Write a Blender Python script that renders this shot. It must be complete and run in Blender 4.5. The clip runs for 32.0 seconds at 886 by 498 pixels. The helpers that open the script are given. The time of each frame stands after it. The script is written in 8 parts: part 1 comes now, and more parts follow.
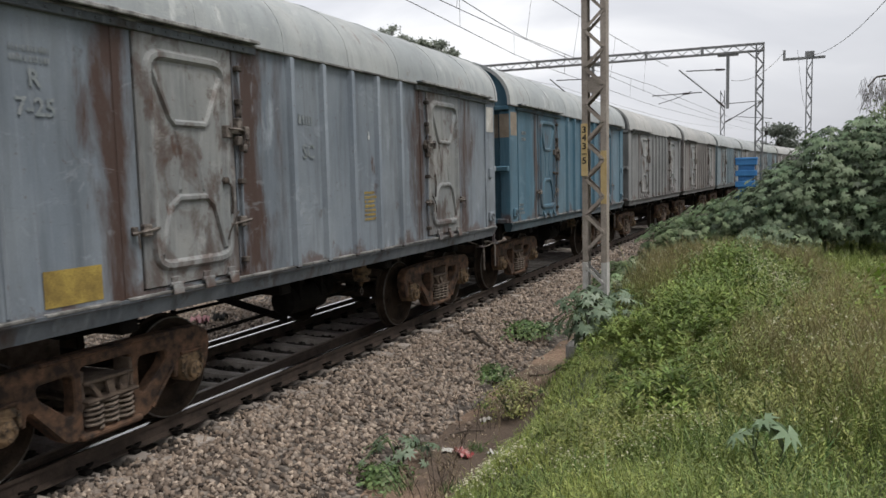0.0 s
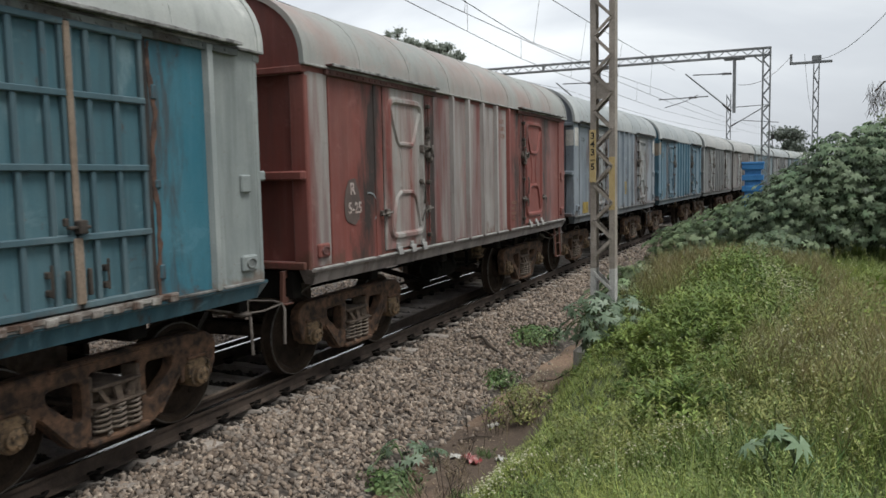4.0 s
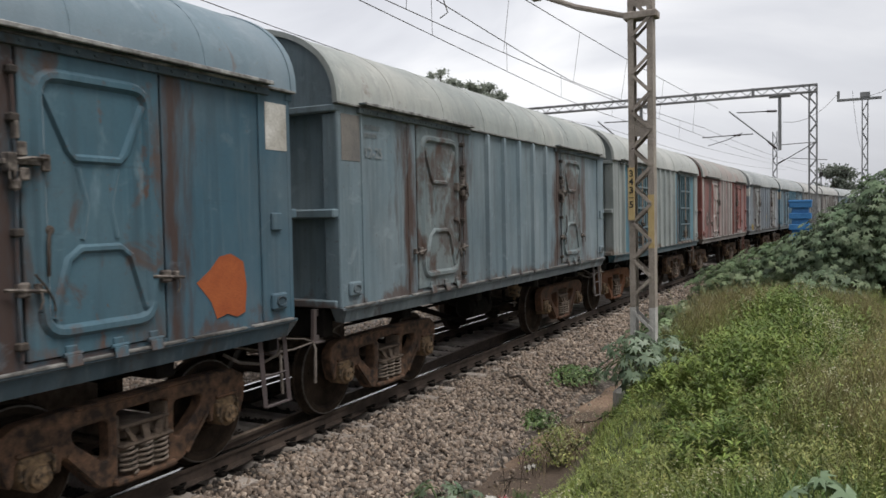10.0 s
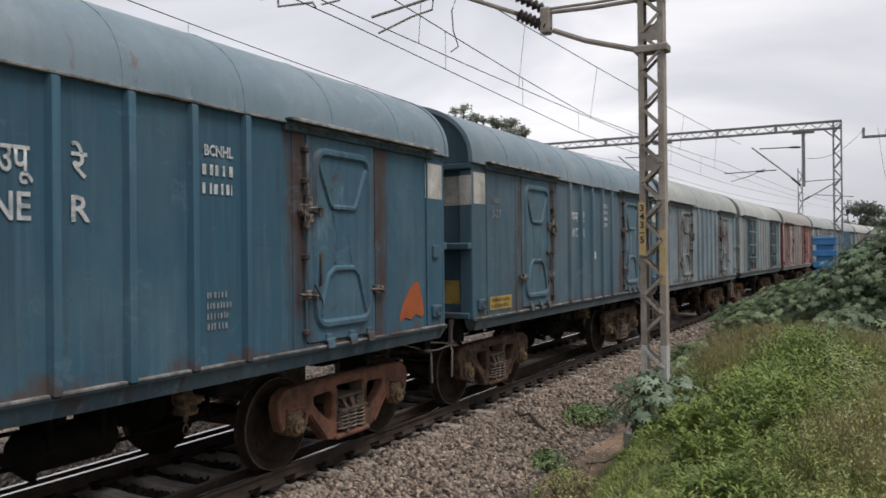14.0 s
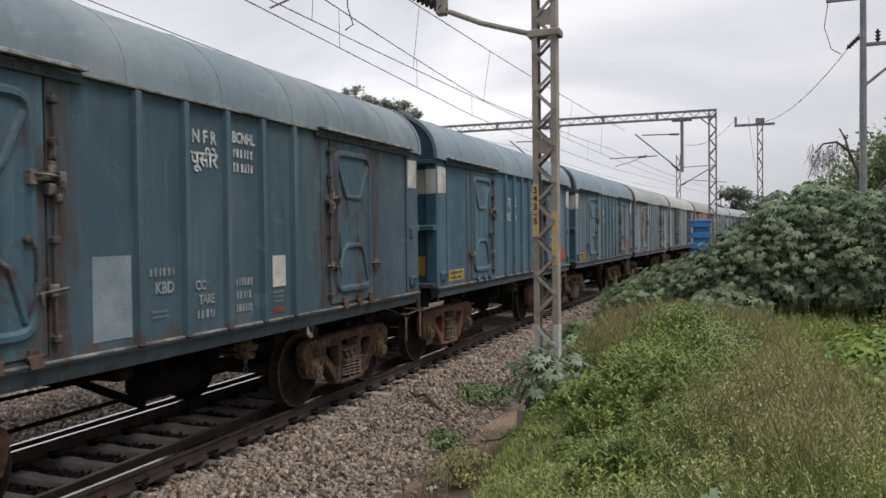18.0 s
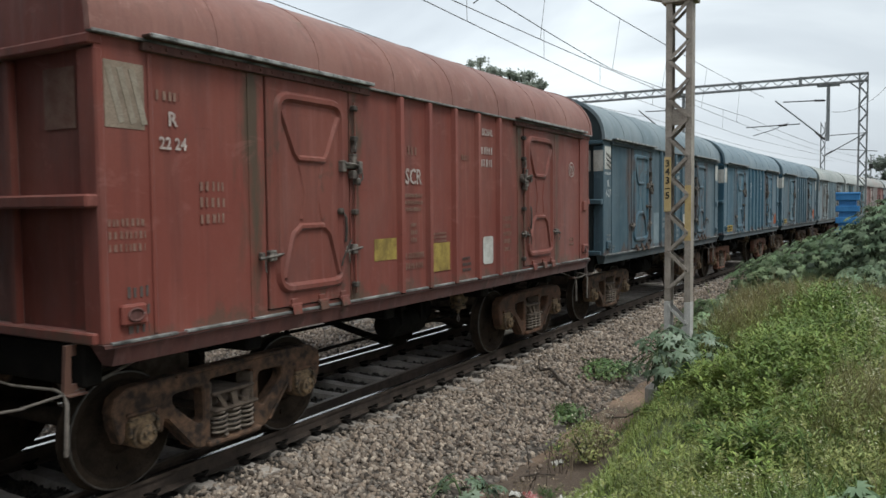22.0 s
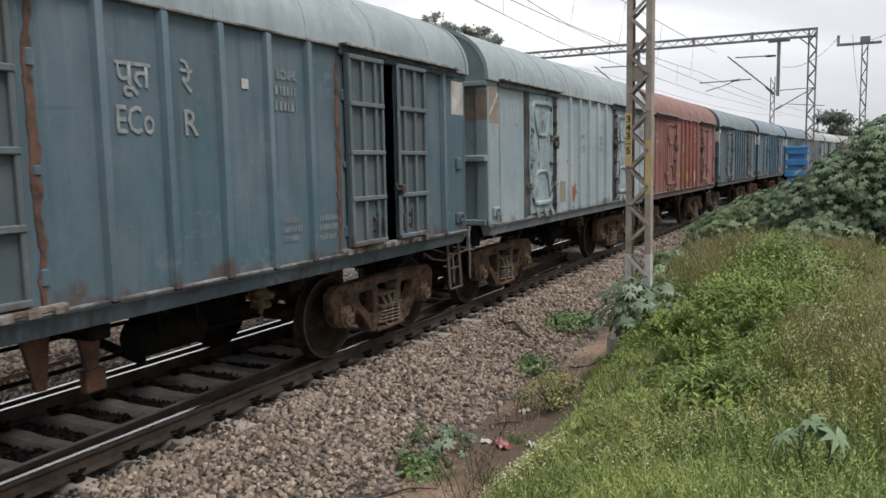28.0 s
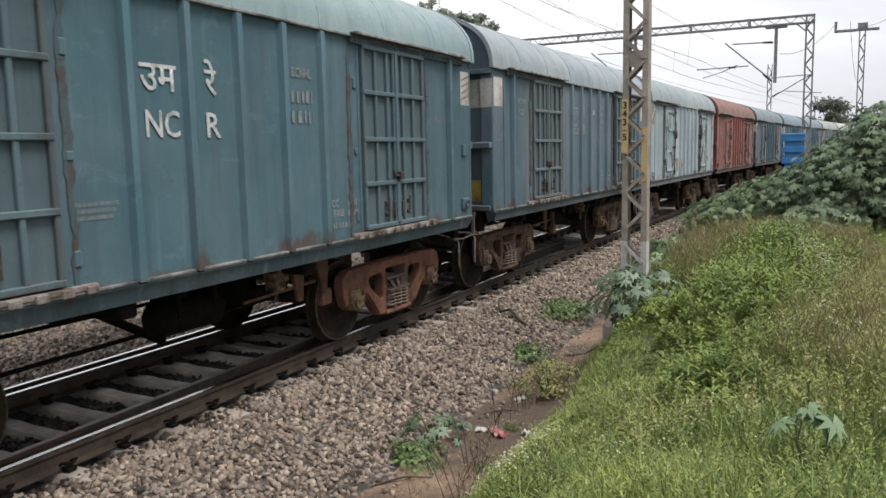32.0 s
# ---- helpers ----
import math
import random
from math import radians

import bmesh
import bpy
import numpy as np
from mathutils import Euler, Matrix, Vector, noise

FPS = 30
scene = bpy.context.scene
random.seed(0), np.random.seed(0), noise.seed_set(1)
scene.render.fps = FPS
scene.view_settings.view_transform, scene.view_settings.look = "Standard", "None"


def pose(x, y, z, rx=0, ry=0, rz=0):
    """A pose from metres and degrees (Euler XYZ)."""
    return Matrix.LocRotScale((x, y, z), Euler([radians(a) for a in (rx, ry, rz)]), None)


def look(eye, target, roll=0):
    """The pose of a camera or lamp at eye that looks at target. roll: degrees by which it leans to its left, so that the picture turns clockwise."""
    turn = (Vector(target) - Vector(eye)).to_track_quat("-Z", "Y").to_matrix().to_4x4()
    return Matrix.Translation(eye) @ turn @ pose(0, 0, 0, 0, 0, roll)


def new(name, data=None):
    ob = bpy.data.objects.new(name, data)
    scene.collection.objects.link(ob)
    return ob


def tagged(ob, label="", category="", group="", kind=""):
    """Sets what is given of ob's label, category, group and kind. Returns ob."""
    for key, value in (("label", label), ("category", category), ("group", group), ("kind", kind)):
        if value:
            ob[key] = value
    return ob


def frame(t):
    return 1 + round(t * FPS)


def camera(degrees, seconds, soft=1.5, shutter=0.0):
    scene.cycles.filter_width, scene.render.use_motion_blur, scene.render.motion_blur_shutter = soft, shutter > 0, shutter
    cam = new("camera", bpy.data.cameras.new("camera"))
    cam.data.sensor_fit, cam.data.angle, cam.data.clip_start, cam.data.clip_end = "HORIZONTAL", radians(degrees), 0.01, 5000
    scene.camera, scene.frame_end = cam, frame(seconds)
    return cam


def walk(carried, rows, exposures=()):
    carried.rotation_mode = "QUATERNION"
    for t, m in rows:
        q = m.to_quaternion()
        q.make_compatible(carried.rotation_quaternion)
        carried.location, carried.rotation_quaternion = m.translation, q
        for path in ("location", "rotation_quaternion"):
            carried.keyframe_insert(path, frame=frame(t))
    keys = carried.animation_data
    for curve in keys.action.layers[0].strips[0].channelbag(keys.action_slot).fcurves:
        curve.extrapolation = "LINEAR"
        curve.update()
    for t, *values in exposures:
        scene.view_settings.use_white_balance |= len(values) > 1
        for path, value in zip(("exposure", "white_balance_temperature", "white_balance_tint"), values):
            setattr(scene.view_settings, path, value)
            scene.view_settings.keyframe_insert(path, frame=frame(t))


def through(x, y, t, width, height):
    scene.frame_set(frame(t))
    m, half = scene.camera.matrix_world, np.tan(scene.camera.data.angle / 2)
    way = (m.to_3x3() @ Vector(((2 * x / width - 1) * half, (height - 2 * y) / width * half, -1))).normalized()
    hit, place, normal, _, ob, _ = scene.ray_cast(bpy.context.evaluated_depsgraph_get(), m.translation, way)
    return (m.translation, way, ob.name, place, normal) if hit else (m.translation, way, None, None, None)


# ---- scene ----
import itertools

# camera and its path: seconds, x, y, z, rotation about x, y, z in degrees
cam = camera(59.34, 32.0, soft=1.55, shutter=0.15)
PATH = [
    (0, 6.432, -0.091, 2.312, 84.59, 1.32, 23.23),
    (0.5, 6.458, -0.078, 2.311, 84.84, 1.97, 22.57),
    (1, 6.410, -0.101, 2.345, 84.06, 1.51, 21.87),
    (1.5, 6.400, -0.105, 2.363, 84.17, 1.43, 22.01),
    (2, 6.428, -0.106, 2.332, 83.95, 1.58, 22.69),
    (2.5, 6.401, -0.104, 2.347, 83.76, 1.35, 23.11),
    (3, 6.414, -0.092, 2.341, 83.85, 1.45, 23.47),
    (3.5, 6.392, -0.120, 2.356, 84.21, 1.14, 23.31),
    (5.5, 6.428, -0.126, 2.351, 85.72, 1.10, 25.72),
    (6, 6.423, -0.125, 2.350, 85.49, 0.84, 26.14),
    (6.5, 6.449, -0.124, 2.354, 86.38, 1.69, 26.98),
    (7, 6.433, -0.106, 2.346, 86.54, 2.06, 27.33),
    (7.5, 6.416, -0.074, 2.348, 86.44, 1.63, 27.53),
    (8, 6.447, -0.118, 2.353, 86.78, 1.55, 27.56),
    (8.5, 6.434, -0.109, 2.358, 86.40, 1.22, 26.79),
    (9, 6.438, -0.101, 2.352, 86.71, 0.93, 26.16),
    (9.5, 6.449, -0.089, 2.346, 87.07, 0.66, 26.36),
    (10, 6.451, -0.077, 2.347, 87.65, 1.13, 26.71),
    (10.5, 6.443, -0.059, 2.345, 88.31, 1.44, 27.38),
    (11, 6.411, -0.037, 2.341, 87.23, 3.16, 28.58),
    (11.5, 6.432, -0.024, 2.347, 88.93, 2.32, 28.56),
    (12, 6.439, 0.016, 2.354, 88.35, 0.56, 26.34),
    (12.5, 6.458, 0.075, 2.360, 90.42, 1.15, 28.62),
    (13, 6.448, 0.102, 2.402, 91.86, 1.98, 31.55),
    (13.5, 6.496, 0.113, 2.344, 92.27, 1.47, 33.92),
    (14, 6.573, 0.140, 2.337, 90.19, 0.61, 28.43),
    (14.5, 6.534, 0.132, 2.340, 89.77, -1.33, 24.77),
    (15, 6.513, 0.130, 2.351, 90.14, -0.62, 24.32),
    (15.5, 6.511, 0.133, 2.351, 89.12, 0.55, 24.04),
    (17.5, 6.506, 0.159, 2.342, 89.07, 1.17, 20.84),
    (18, 6.511, 0.162, 2.319, 88.84, 0.66, 20.52),
    (18.5, 6.503, 0.155, 2.331, 88.42, 1.09, 23.10),
    (19, 6.495, 0.164, 2.328, 88.32, 1.37, 27.15),
    (19.5, 6.480, 0.144, 2.337, 87.59, 1.03, 27.79),
    (20, 6.482, 0.131, 2.355, 87.42, 1.47, 29.60),
    (20.5, 6.492, 0.133, 2.351, 87.38, 1.20, 29.21),
    (21, 6.476, 0.131, 2.343, 87.19, 0.54, 29.65),
    (21.5, 6.482, 0.103, 2.352, 87.31, 0.86, 29.95),
    (22, 6.478, 0.124, 2.348, 86.87, 0.53, 29.57),
    (22.5, 6.468, 0.103, 2.355, 86.97, 0.78, 29.46),
    (23, 6.460, 0.105, 2.350, 87.26, 1.07, 29.65),
    (23.5, 6.459, 0.068, 2.348, 88.18, 1.11, 29.49),
    (24, 6.414, 0.025, 2.337, 87.23, 0.43, 30.99),
    (24.5, 6.360, -0.001, 2.337, 85.14, -0.40, 32.04),
    (25, 6.382, -0.018, 2.341, 84.88, 0.06, 32.66),
    (25.5, 6.363, -0.015, 2.306, 85.02, -0.15, 31.03),
    (27.5, 6.433, -0.063, 2.338, 83.71, 1.09, 26.74),
    (28, 6.431, -0.063, 2.341, 83.74, 1.13, 26.32),
    (28.5, 6.441, -0.039, 2.333, 84.13, 1.16, 26.26),
    (29, 6.441, -0.044, 2.340, 83.64, 0.93, 27.15),
    (29.5, 6.431, -0.045, 2.338, 82.83, 1.06, 27.21),
    (30, 6.427, -0.041, 2.330, 82.46, 1.44, 27.07),
    (30.5, 6.396, -0.004, 2.332, 82.41, 1.02, 26.92),
    (31, 6.402, -0.004, 2.333, 82.78, 0.80, 26.24),
    (31.5, 6.409, -0.010, 2.330, 82.64, 0.80, 25.72),
    (32, 6.420, 0.007, 2.327, 82.85, 1.18, 26.07),
]
# the clip's camera opens up a little at the start and again towards the end
EXPOSURES = [(0.0, 0.57, 6500, 10), (1.5, 0.58, 6450, 9), (3.0, 0.57, 6250, 5), (6.0, 0.50, 6500, 10), (9.0, 0.53, 6500, 10), (12.0, 0.53, 6500, 11), (14.0, 0.46, 6500, 12), (15.0, 0.50, 6500, 12), (18.0, 0.50, 6500, 12),
             (20.0, 0.55, 6450, 9), (21.0, 0.52, 6300, 6), (22.0, 0.57, 6150, 3), (23.0, 0.52, 5950, -1), (24.0, 0.48, 6000, 0), (25.0, 0.57, 6350, 7), (28.0, 0.71, 6500, 10), (29.0, 0.71, 6500, 10), (30.0, 0.90, 6500, 10), (32.0, 0.91, 6500, 10)]
walk(cam, [(r[0], pose(*r[1:])) for r in PATH], EXPOSURES)

# world: an overcast, softly clouded sky and a weak, very wide sun behind the cloud
SUN_ELEVATION, SUN_TURN = 63.0, 101.0
world = bpy.data.worlds.new("overcast_sky")
scene.world = world
world.use_nodes = True


def world_nodes(tree):
    nodes, links = tree.nodes, tree.links
    nodes.clear()
    out = nodes.new("ShaderNodeOutputWorld")
    sky = nodes.new("ShaderNodeTexSky")
    sky.sky_type, sky.sun_disc = "NISHITA", False
    sky.sun_elevation, sky.sun_rotation = radians(SUN_ELEVATION), radians(SUN_TURN)
    sky.dust_density, sky.air_density = 4.0, 1.0
    coord = nodes.new("ShaderNodeTexCoord")
    squash = nodes.new("ShaderNodeMapping")
    squash.inputs["Scale"].default_value = (1.0, 1.0, 2.6)
    links.new(coord.outputs["Generated"], squash.inputs["Vector"])
    big = nodes.new("ShaderNodeTexNoise")
    big.inputs["Scale"].default_value, big.inputs["Detail"].default_value = 2.1, 7.0
    big.inputs["Roughness"].default_value, big.inputs["Distortion"].default_value = 0.5, 0.5
    links.new(squash.outputs[0], big.inputs["Vector"])
    ramp = nodes.new("ShaderNodeValToRGB")
    e = ramp.color_ramp.elements
    e[0].position, e[0].color = 0.30, (0.47, 0.48, 0.52, 1)
    e[1].position, e[1].color = 0.68, (0.86, 0.86, 0.87, 1)
    mid = e.new(0.5)
    mid.color = (0.62, 0.63, 0.665, 1)
    links.new(big.outputs["Fac"], ramp.inputs[0])
    cloud = nodes.new("ShaderNodeBackground")
    side = nodes.new("ShaderNodeSeparateXYZ")
    links.new(coord.outputs["Generated"], side.inputs[0])
    glow = nodes.new("ShaderNodeMapRange")
    glow.interpolation_type = "SMOOTHSTEP"
    for k, v in (("From Min", -0.8), ("From Max", 0.8), ("To Min", 1.16 * CLOUD_STRENGTH), ("To Max", 0.80 * CLOUD_STRENGTH)):
        glow.inputs[k].default_value = v
    links.new(side.outputs["X"], glow.inputs["Value"])
    links.new(glow.outputs[0], cloud.inputs["Strength"])
    links.new(ramp.outputs[0], cloud.inputs["Color"])
    clear = nodes.new("ShaderNodeBackground")
    clear.inputs["Strength"].default_value = 0.10
    links.new(sky.outputs[0], clear.inputs["Color"])
    mix = nodes.new("ShaderNodeMixShader")
    mix.inputs[0].default_value = 0.93
    links.new(clear.outputs[0], mix.inputs[1])
    links.new(cloud.outputs[0], mix.inputs[2])
    links.new(mix.outputs[0], out.inputs[0])


CLOUD_STRENGTH = 0.85
world_nodes(world.node_tree)
sun = new("sun", bpy.data.lights.new("sun", "SUN"))
sun.data.energy, sun.data.angle, sun.data.color = 1.75, radians(24), (1.0, 0.97, 0.93)
sun.matrix_world = look((0, 0, 0), (-math.sin(radians(SUN_TURN)), -math.cos(radians(SUN_TURN)), -math.tan(radians(SUN_ELEVATION))))

# the line of the track: straight behind, bending gently to the right ahead
BEND, GAUGE_HALF, PITCH = 0.000746, 0.838, 10.938


def track_x(y):
    return BEND * y * y if y > 0 else 0.0


def track_turn(y):
    return -math.degrees(math.atan(2 * BEND * y)) if y > 0 else 0.0


def train_at(t):
    """How far wagon 0 has come along the line."""
    return 19.08 + 3.7634 * t - 0.0075587 * t * t - 0.0001804 * t ** 3


# ------------------------------------------------------------- materials
def material(name, rough=0.7, metal=0.0):
    m = bpy.data.materials.new(name)
    m.use_nodes = True
    b = m.node_tree.nodes["Principled BSDF"]
    b.inputs["Roughness"].default_value, b.inputs["Metallic"].default_value = rough, metal
    return m, m.node_tree.nodes, m.node_tree.links, b


def noise_node(nodes, links, scale, detail=4.0, rough=0.55, stretch=(1, 1, 1), shift=(0, 0, 0), which="Object", warp=0.0):
    coord = nodes.new("ShaderNodeTexCoord")
    mp = nodes.new("ShaderNodeMapping")
    mp.inputs["Scale"].default_value, mp.inputs["Location"].default_value = stretch, shift
    links.new(coord.outputs[which], mp.inputs["Vector"])
    n = nodes.new("ShaderNodeTexNoise")
    n.inputs["Scale"].default_value, n.inputs["Detail"].default_value = scale, detail
    n.inputs["Roughness"].default_value, n.inputs["Distortion"].default_value = rough, warp
    links.new(mp.outputs[0], n.inputs["Vector"])
    return n.outputs["Fac"]


def ramp_node(nodes, links, fac, stops):
    r = nodes.new("ShaderNodeValToRGB")
    e = r.color_ramp.elements
    while len(e) < len(stops):
        e.new(0.5)
    for k, (p, c) in zip(e, stops):
        k.position, k.color = p, (*c, 1) if len(c) == 3 else c
    links.new(fac, r.inputs[0])
    return r.outputs[0]


def mix_node(nodes, links, fac, a, b):
    m = nodes.new("ShaderNodeMix")
    m.data_type = "RGBA"
    for v, s in ((fac, m.inputs["Factor"]), (a, m.inputs["A"]), (b, m.inputs["B"])):
        if isinstance(v, (int, float)):
            s.default_value = v
        elif isinstance(v, tuple):
            s.default_value = (*v, 1)
        else:
            links.new(v, s)
    return m.outputs["Result"]


def bump_node(nodes, links, b, fac, strength, distance):
    n = nodes.new("ShaderNodeBump")
    n.inputs["Strength"].default_value, n.inputs["Distance"].default_value = strength, distance
    links.new(fac, n.inputs["Height"])
    links.new(n.outputs[0], b.inputs["Normal"])


def grey(v):
    return (v, v, v)


def random_per_object(nodes, links, amount, colour):
    """Small value shifts from piece to piece."""
    info = nodes.new("ShaderNodeObjectInfo")
    hsv = nodes.new("ShaderNodeHueSaturation")
    mr = nodes.new("ShaderNodeMapRange")
    mr.inputs["To Min"].default_value, mr.inputs["To Max"].default_value = 1 - amount, 1 + amount
    links.new(info.outputs["Random"], mr.inputs["Value"])
    links.new(mr.outputs[0], hsv.inputs["Value"])
    links.new(colour, hsv.inputs["Color"])
    return hsv.outputs[0]


def random_per_island(nodes, links, low, high, colour, hue=0.0):
    geo = nodes.new("ShaderNodeNewGeometry")
    hsv = nodes.new("ShaderNodeHueSaturation")
    mr = nodes.new("ShaderNodeMapRange")
    mr.inputs["To Min"].default_value, mr.inputs["To Max"].default_value = low, high
    links.new(geo.outputs["Random Per Island"], mr.inputs["Value"])
    links.new(mr.outputs[0], hsv.inputs["Value"])
    if hue:
        wn = nodes.new("ShaderNodeTexWhiteNoise")
        wn.noise_dimensions = "1D"
        links.new(geo.outputs["Random Per Island"], wn.inputs["W"])
        mh = nodes.new("ShaderNodeMapRange")
        mh.inputs["To Min"].default_value, mh.inputs["To Max"].default_value = 0.5 - hue, 0.5 + hue
        links.new(wn.outputs["Value"], mh.inputs["Value"])
        links.new(mh.outputs[0], hsv.inputs["Hue"])
    links.new(colour, hsv.inputs["Color"])
    return hsv.outputs[0]


def paint(name, base, faded, seed, fade=0.5, rust=0.35, streak=0.5, rough=0.55, rust_colour=(0.10, 0.045, 0.025), chips=0.0, band=None, posts=0.0, zone=0.55, scars=0.0, whiten=0.46, soot=None, spread=1.5):
    """Weathered wagon paint: fading in clouds, dirt in upright runs, rust flecks and, if asked, broad pale runs (band)."""
    m, nodes, links, b = material(name, rough)
    s = (seed * 3.7, seed * 11.3, seed * 5.1)
    clouds = noise_node(nodes, links, 0.9, 6, 0.6, (1, 1, 0.7), s)
    lo, hi = 0.62 - 0.4 * fade, 0.86 - 0.25 * fade
    c = mix_node(nodes, links, ramp_node(nodes, links, clouds, [(lo, grey(0)), (hi, grey(1))]), base, faded)
    if band:
        runs = noise_node(nodes, links, 2.4, 5, 0.6, (1, 1, 0.10), s, warp=0.2)
        c = mix_node(nodes, links, ramp_node(nodes, links, runs, [(whiten - 0.03, grey(0)), (whiten + 0.16, grey(0.9))]), c, band)
    runs = noise_node(nodes, links, 7.0, 4, 0.6, (1, 1, 0.07), s)
    dirty = tuple(0.38 * v + 0.012 for v in base)
    c = mix_node(nodes, links, ramp_node(nodes, links, runs, [(0.50, grey(0)), (0.78, grey(streak))]), c, dirty)
    runs = noise_node(nodes, links, 16.0, 3, 0.5, (1, 1, 0.05), s)
    pale = tuple(min(1, 1.25 * v + 0.05) for v in faded)
    c = mix_node(nodes, links, ramp_node(nodes, links, runs, [(0.56, grey(0)), (0.8, grey(0.45 * streak))]), c, pale)
    murk = noise_node(nodes, links, 1.7, 7, 0.66, (1, 1, 0.5), (s[1], s[2], s[0]), warp=0.4)
    c = mix_node(nodes, links, ramp_node(nodes, links, murk, [(0.47, grey(0)), (0.68, grey(0.55 * streak))]), c, tuple(0.35 * v + 0.045 for v in base))
    flecks = noise_node(nodes, links, 5.0, 8, 0.68, (1, 1, 0.45), s)
    c = mix_node(nodes, links, ramp_node(nodes, links, flecks, [(0.72 - 0.2 * rust, grey(0)), (0.80 - 0.2 * rust, grey(0.85))]), c, rust_colour)
    if chips:
        spots = noise_node(nodes, links, 9.0, 5, 0.7, (1, 1, 0.6), (s[1], s[0], s[2]))
        c = mix_node(nodes, links, ramp_node(nodes, links, spots, [(0.70 - 0.15 * chips, grey(0)), (0.73 - 0.15 * chips, grey(1))]), c, (0.035, 0.028, 0.025))
    if posts:
        # rust creeps up from the sill in patches
        coord = nodes.new("ShaderNodeTexCoord")
        sep = nodes.new("ShaderNodeSeparateXYZ")
        links.new(coord.outputs["Object"], sep.inputs[0])
        v = sep.outputs["Z"]
        for op, k in (("SUBTRACT", 1.40), ("MULTIPLY", 0.9)):
            mt = nodes.new("ShaderNodeMath")
            mt.operation = op
            links.new(v, mt.inputs[0])
            mt.inputs[1].default_value = k
            v = mt.outputs[0]
        creep = noise_node(nodes, links, 2.6, 7, 0.68, (1, 1, 0.8), (s[0], s[2], s[1]))
        mt = nodes.new("ShaderNodeMath")
        mt.operation = "SUBTRACT"
        links.new(creep, mt.inputs[0])
        links.new(v, mt.inputs[1])
        c = mix_node(nodes, links, ramp_node(nodes, links, mt.outputs[0], [(0.44, grey(0)), (0.56, grey(0.75))]), c, rust_colour)
        # rust and soot run down beside the door posts
        coord = nodes.new("ShaderNodeTexCoord")
        sep = nodes.new("ShaderNodeSeparateXYZ")
        links.new(coord.outputs["Object"], sep.inputs[0])
        v = sep.outputs["Y"]
        for op, k in (("ABSOLUTE", 0), ("SUBTRACT", 2.765), ("ABSOLUTE", 0), ("SUBTRACT", posts), ("ABSOLUTE", 0), ("MULTIPLY", spread)):
            mt = nodes.new("ShaderNodeMath")
            mt.operation = op
            links.new(v, mt.inputs[0])
            mt.inputs[1].default_value = k
            v = mt.outputs[0]
        wear = noise_node(nodes, links, 3.2, 7, 0.68, (1, 1, 0.22), (s[2], s[1], s[0]), warp=0.3)
        mt = nodes.new("ShaderNodeMath")
        mt.operation = "MULTIPLY_ADD"
        links.new(wear, mt.inputs[0])
        mt.inputs[1].default_value, mt.inputs[2].default_value = 2.4, -0.70
        wear = mt.outputs[0]
        mt = nodes.new("ShaderNodeMath")
        mt.operation = "SUBTRACT"
        links.new(wear, mt.inputs[0])
        links.new(v, mt.inputs[1])
        c = mix_node(nodes, links, ramp_node(nodes, links, mt.outputs[0], [(0.14, grey(0)), (0.58, grey(zone))]), c, tuple(0.7 * q for q in (soot or rust_colour)))
    if scars:
        # large blotches where the paint is gone
        gone = noise_node(nodes, links, 2.3, 8, 0.66, (1, 1, 0.7), (s[0] + 4, s[2], s[1] + 9), warp=0.5)
        c = mix_node(nodes, links, ramp_node(nodes, links, gone, [(0.66 - 0.2 * scars, grey(0)), (0.72 - 0.2 * scars, grey(0.55)), (0.82 - 0.2 * scars, grey(0.95))]), c, tuple(0.75 * q for q in rust_colour))
        bare = noise_node(nodes, links, 3.1, 7, 0.62, (1, 1, 0.35), (s[2] + 7, s[0], s[1]))
        c = mix_node(nodes, links, ramp_node(nodes, links, bare, [(0.62, grey(0)), (0.72, grey(0.6))]), c, tuple(min(1, 1.3 * v + 0.06) for v in faded))
    # scraped places, long scratches and peppered rust
    scrape = noise_node(nodes, links, 3.4, 9, 0.72, (1, 0.55, 1), (s[1] + 3, s[2], s[0] + 5), warp=0.6)
    c = mix_node(nodes, links, ramp_node(nodes, links, scrape, [(0.585, grey(0)), (0.64, grey(0.12 + 0.2 * streak))]), c, pale)
    scratch = noise_node(nodes, links, 11.0, 5, 0.7, (1, 0.12, 1.6), (s[2], s[0] + 8, s[1]), warp=0.4)
    c = mix_node(nodes, links, ramp_node(nodes, links, scratch, [(0.64, grey(0)), (0.70, grey(0.5 * streak))]), c, dirty)
    pepper = noise_node(nodes, links, 26.0, 4, 0.6, (1, 1, 0.7), (s[0], s[1] + 6, s[2]))
    c = mix_node(nodes, links, ramp_node(nodes, links, pepper, [(0.665, grey(0)), (0.71, grey(0.45 + 0.5 * rust))]), c, rust_colour)
    grain = noise_node(nodes, links, 60.0, 3, 0.6)
    c = mix_node(nodes, links, ramp_node(nodes, links, grain, [(0.35, grey(0)), (0.75, grey(0.18))]), c, dirty)
    links.new(c, b.inputs["Base Color"])
    b.inputs["Sheen Weight"].default_value, b.inputs["Sheen Roughness"].default_value = 0.24, 0.30
    b.inputs["Specular IOR Level"].default_value = 0.38
    links.new(ramp_node(nodes, links, flecks, [(0.3, grey(rough)), (0.75, grey(0.85))]), b.inputs["Roughness"])
    bump_node(nodes, links, b, clouds, 0.5, 0.02)
    PAINTED[m.name] = (base, faded, seed)
    return m


PAINTED = {}


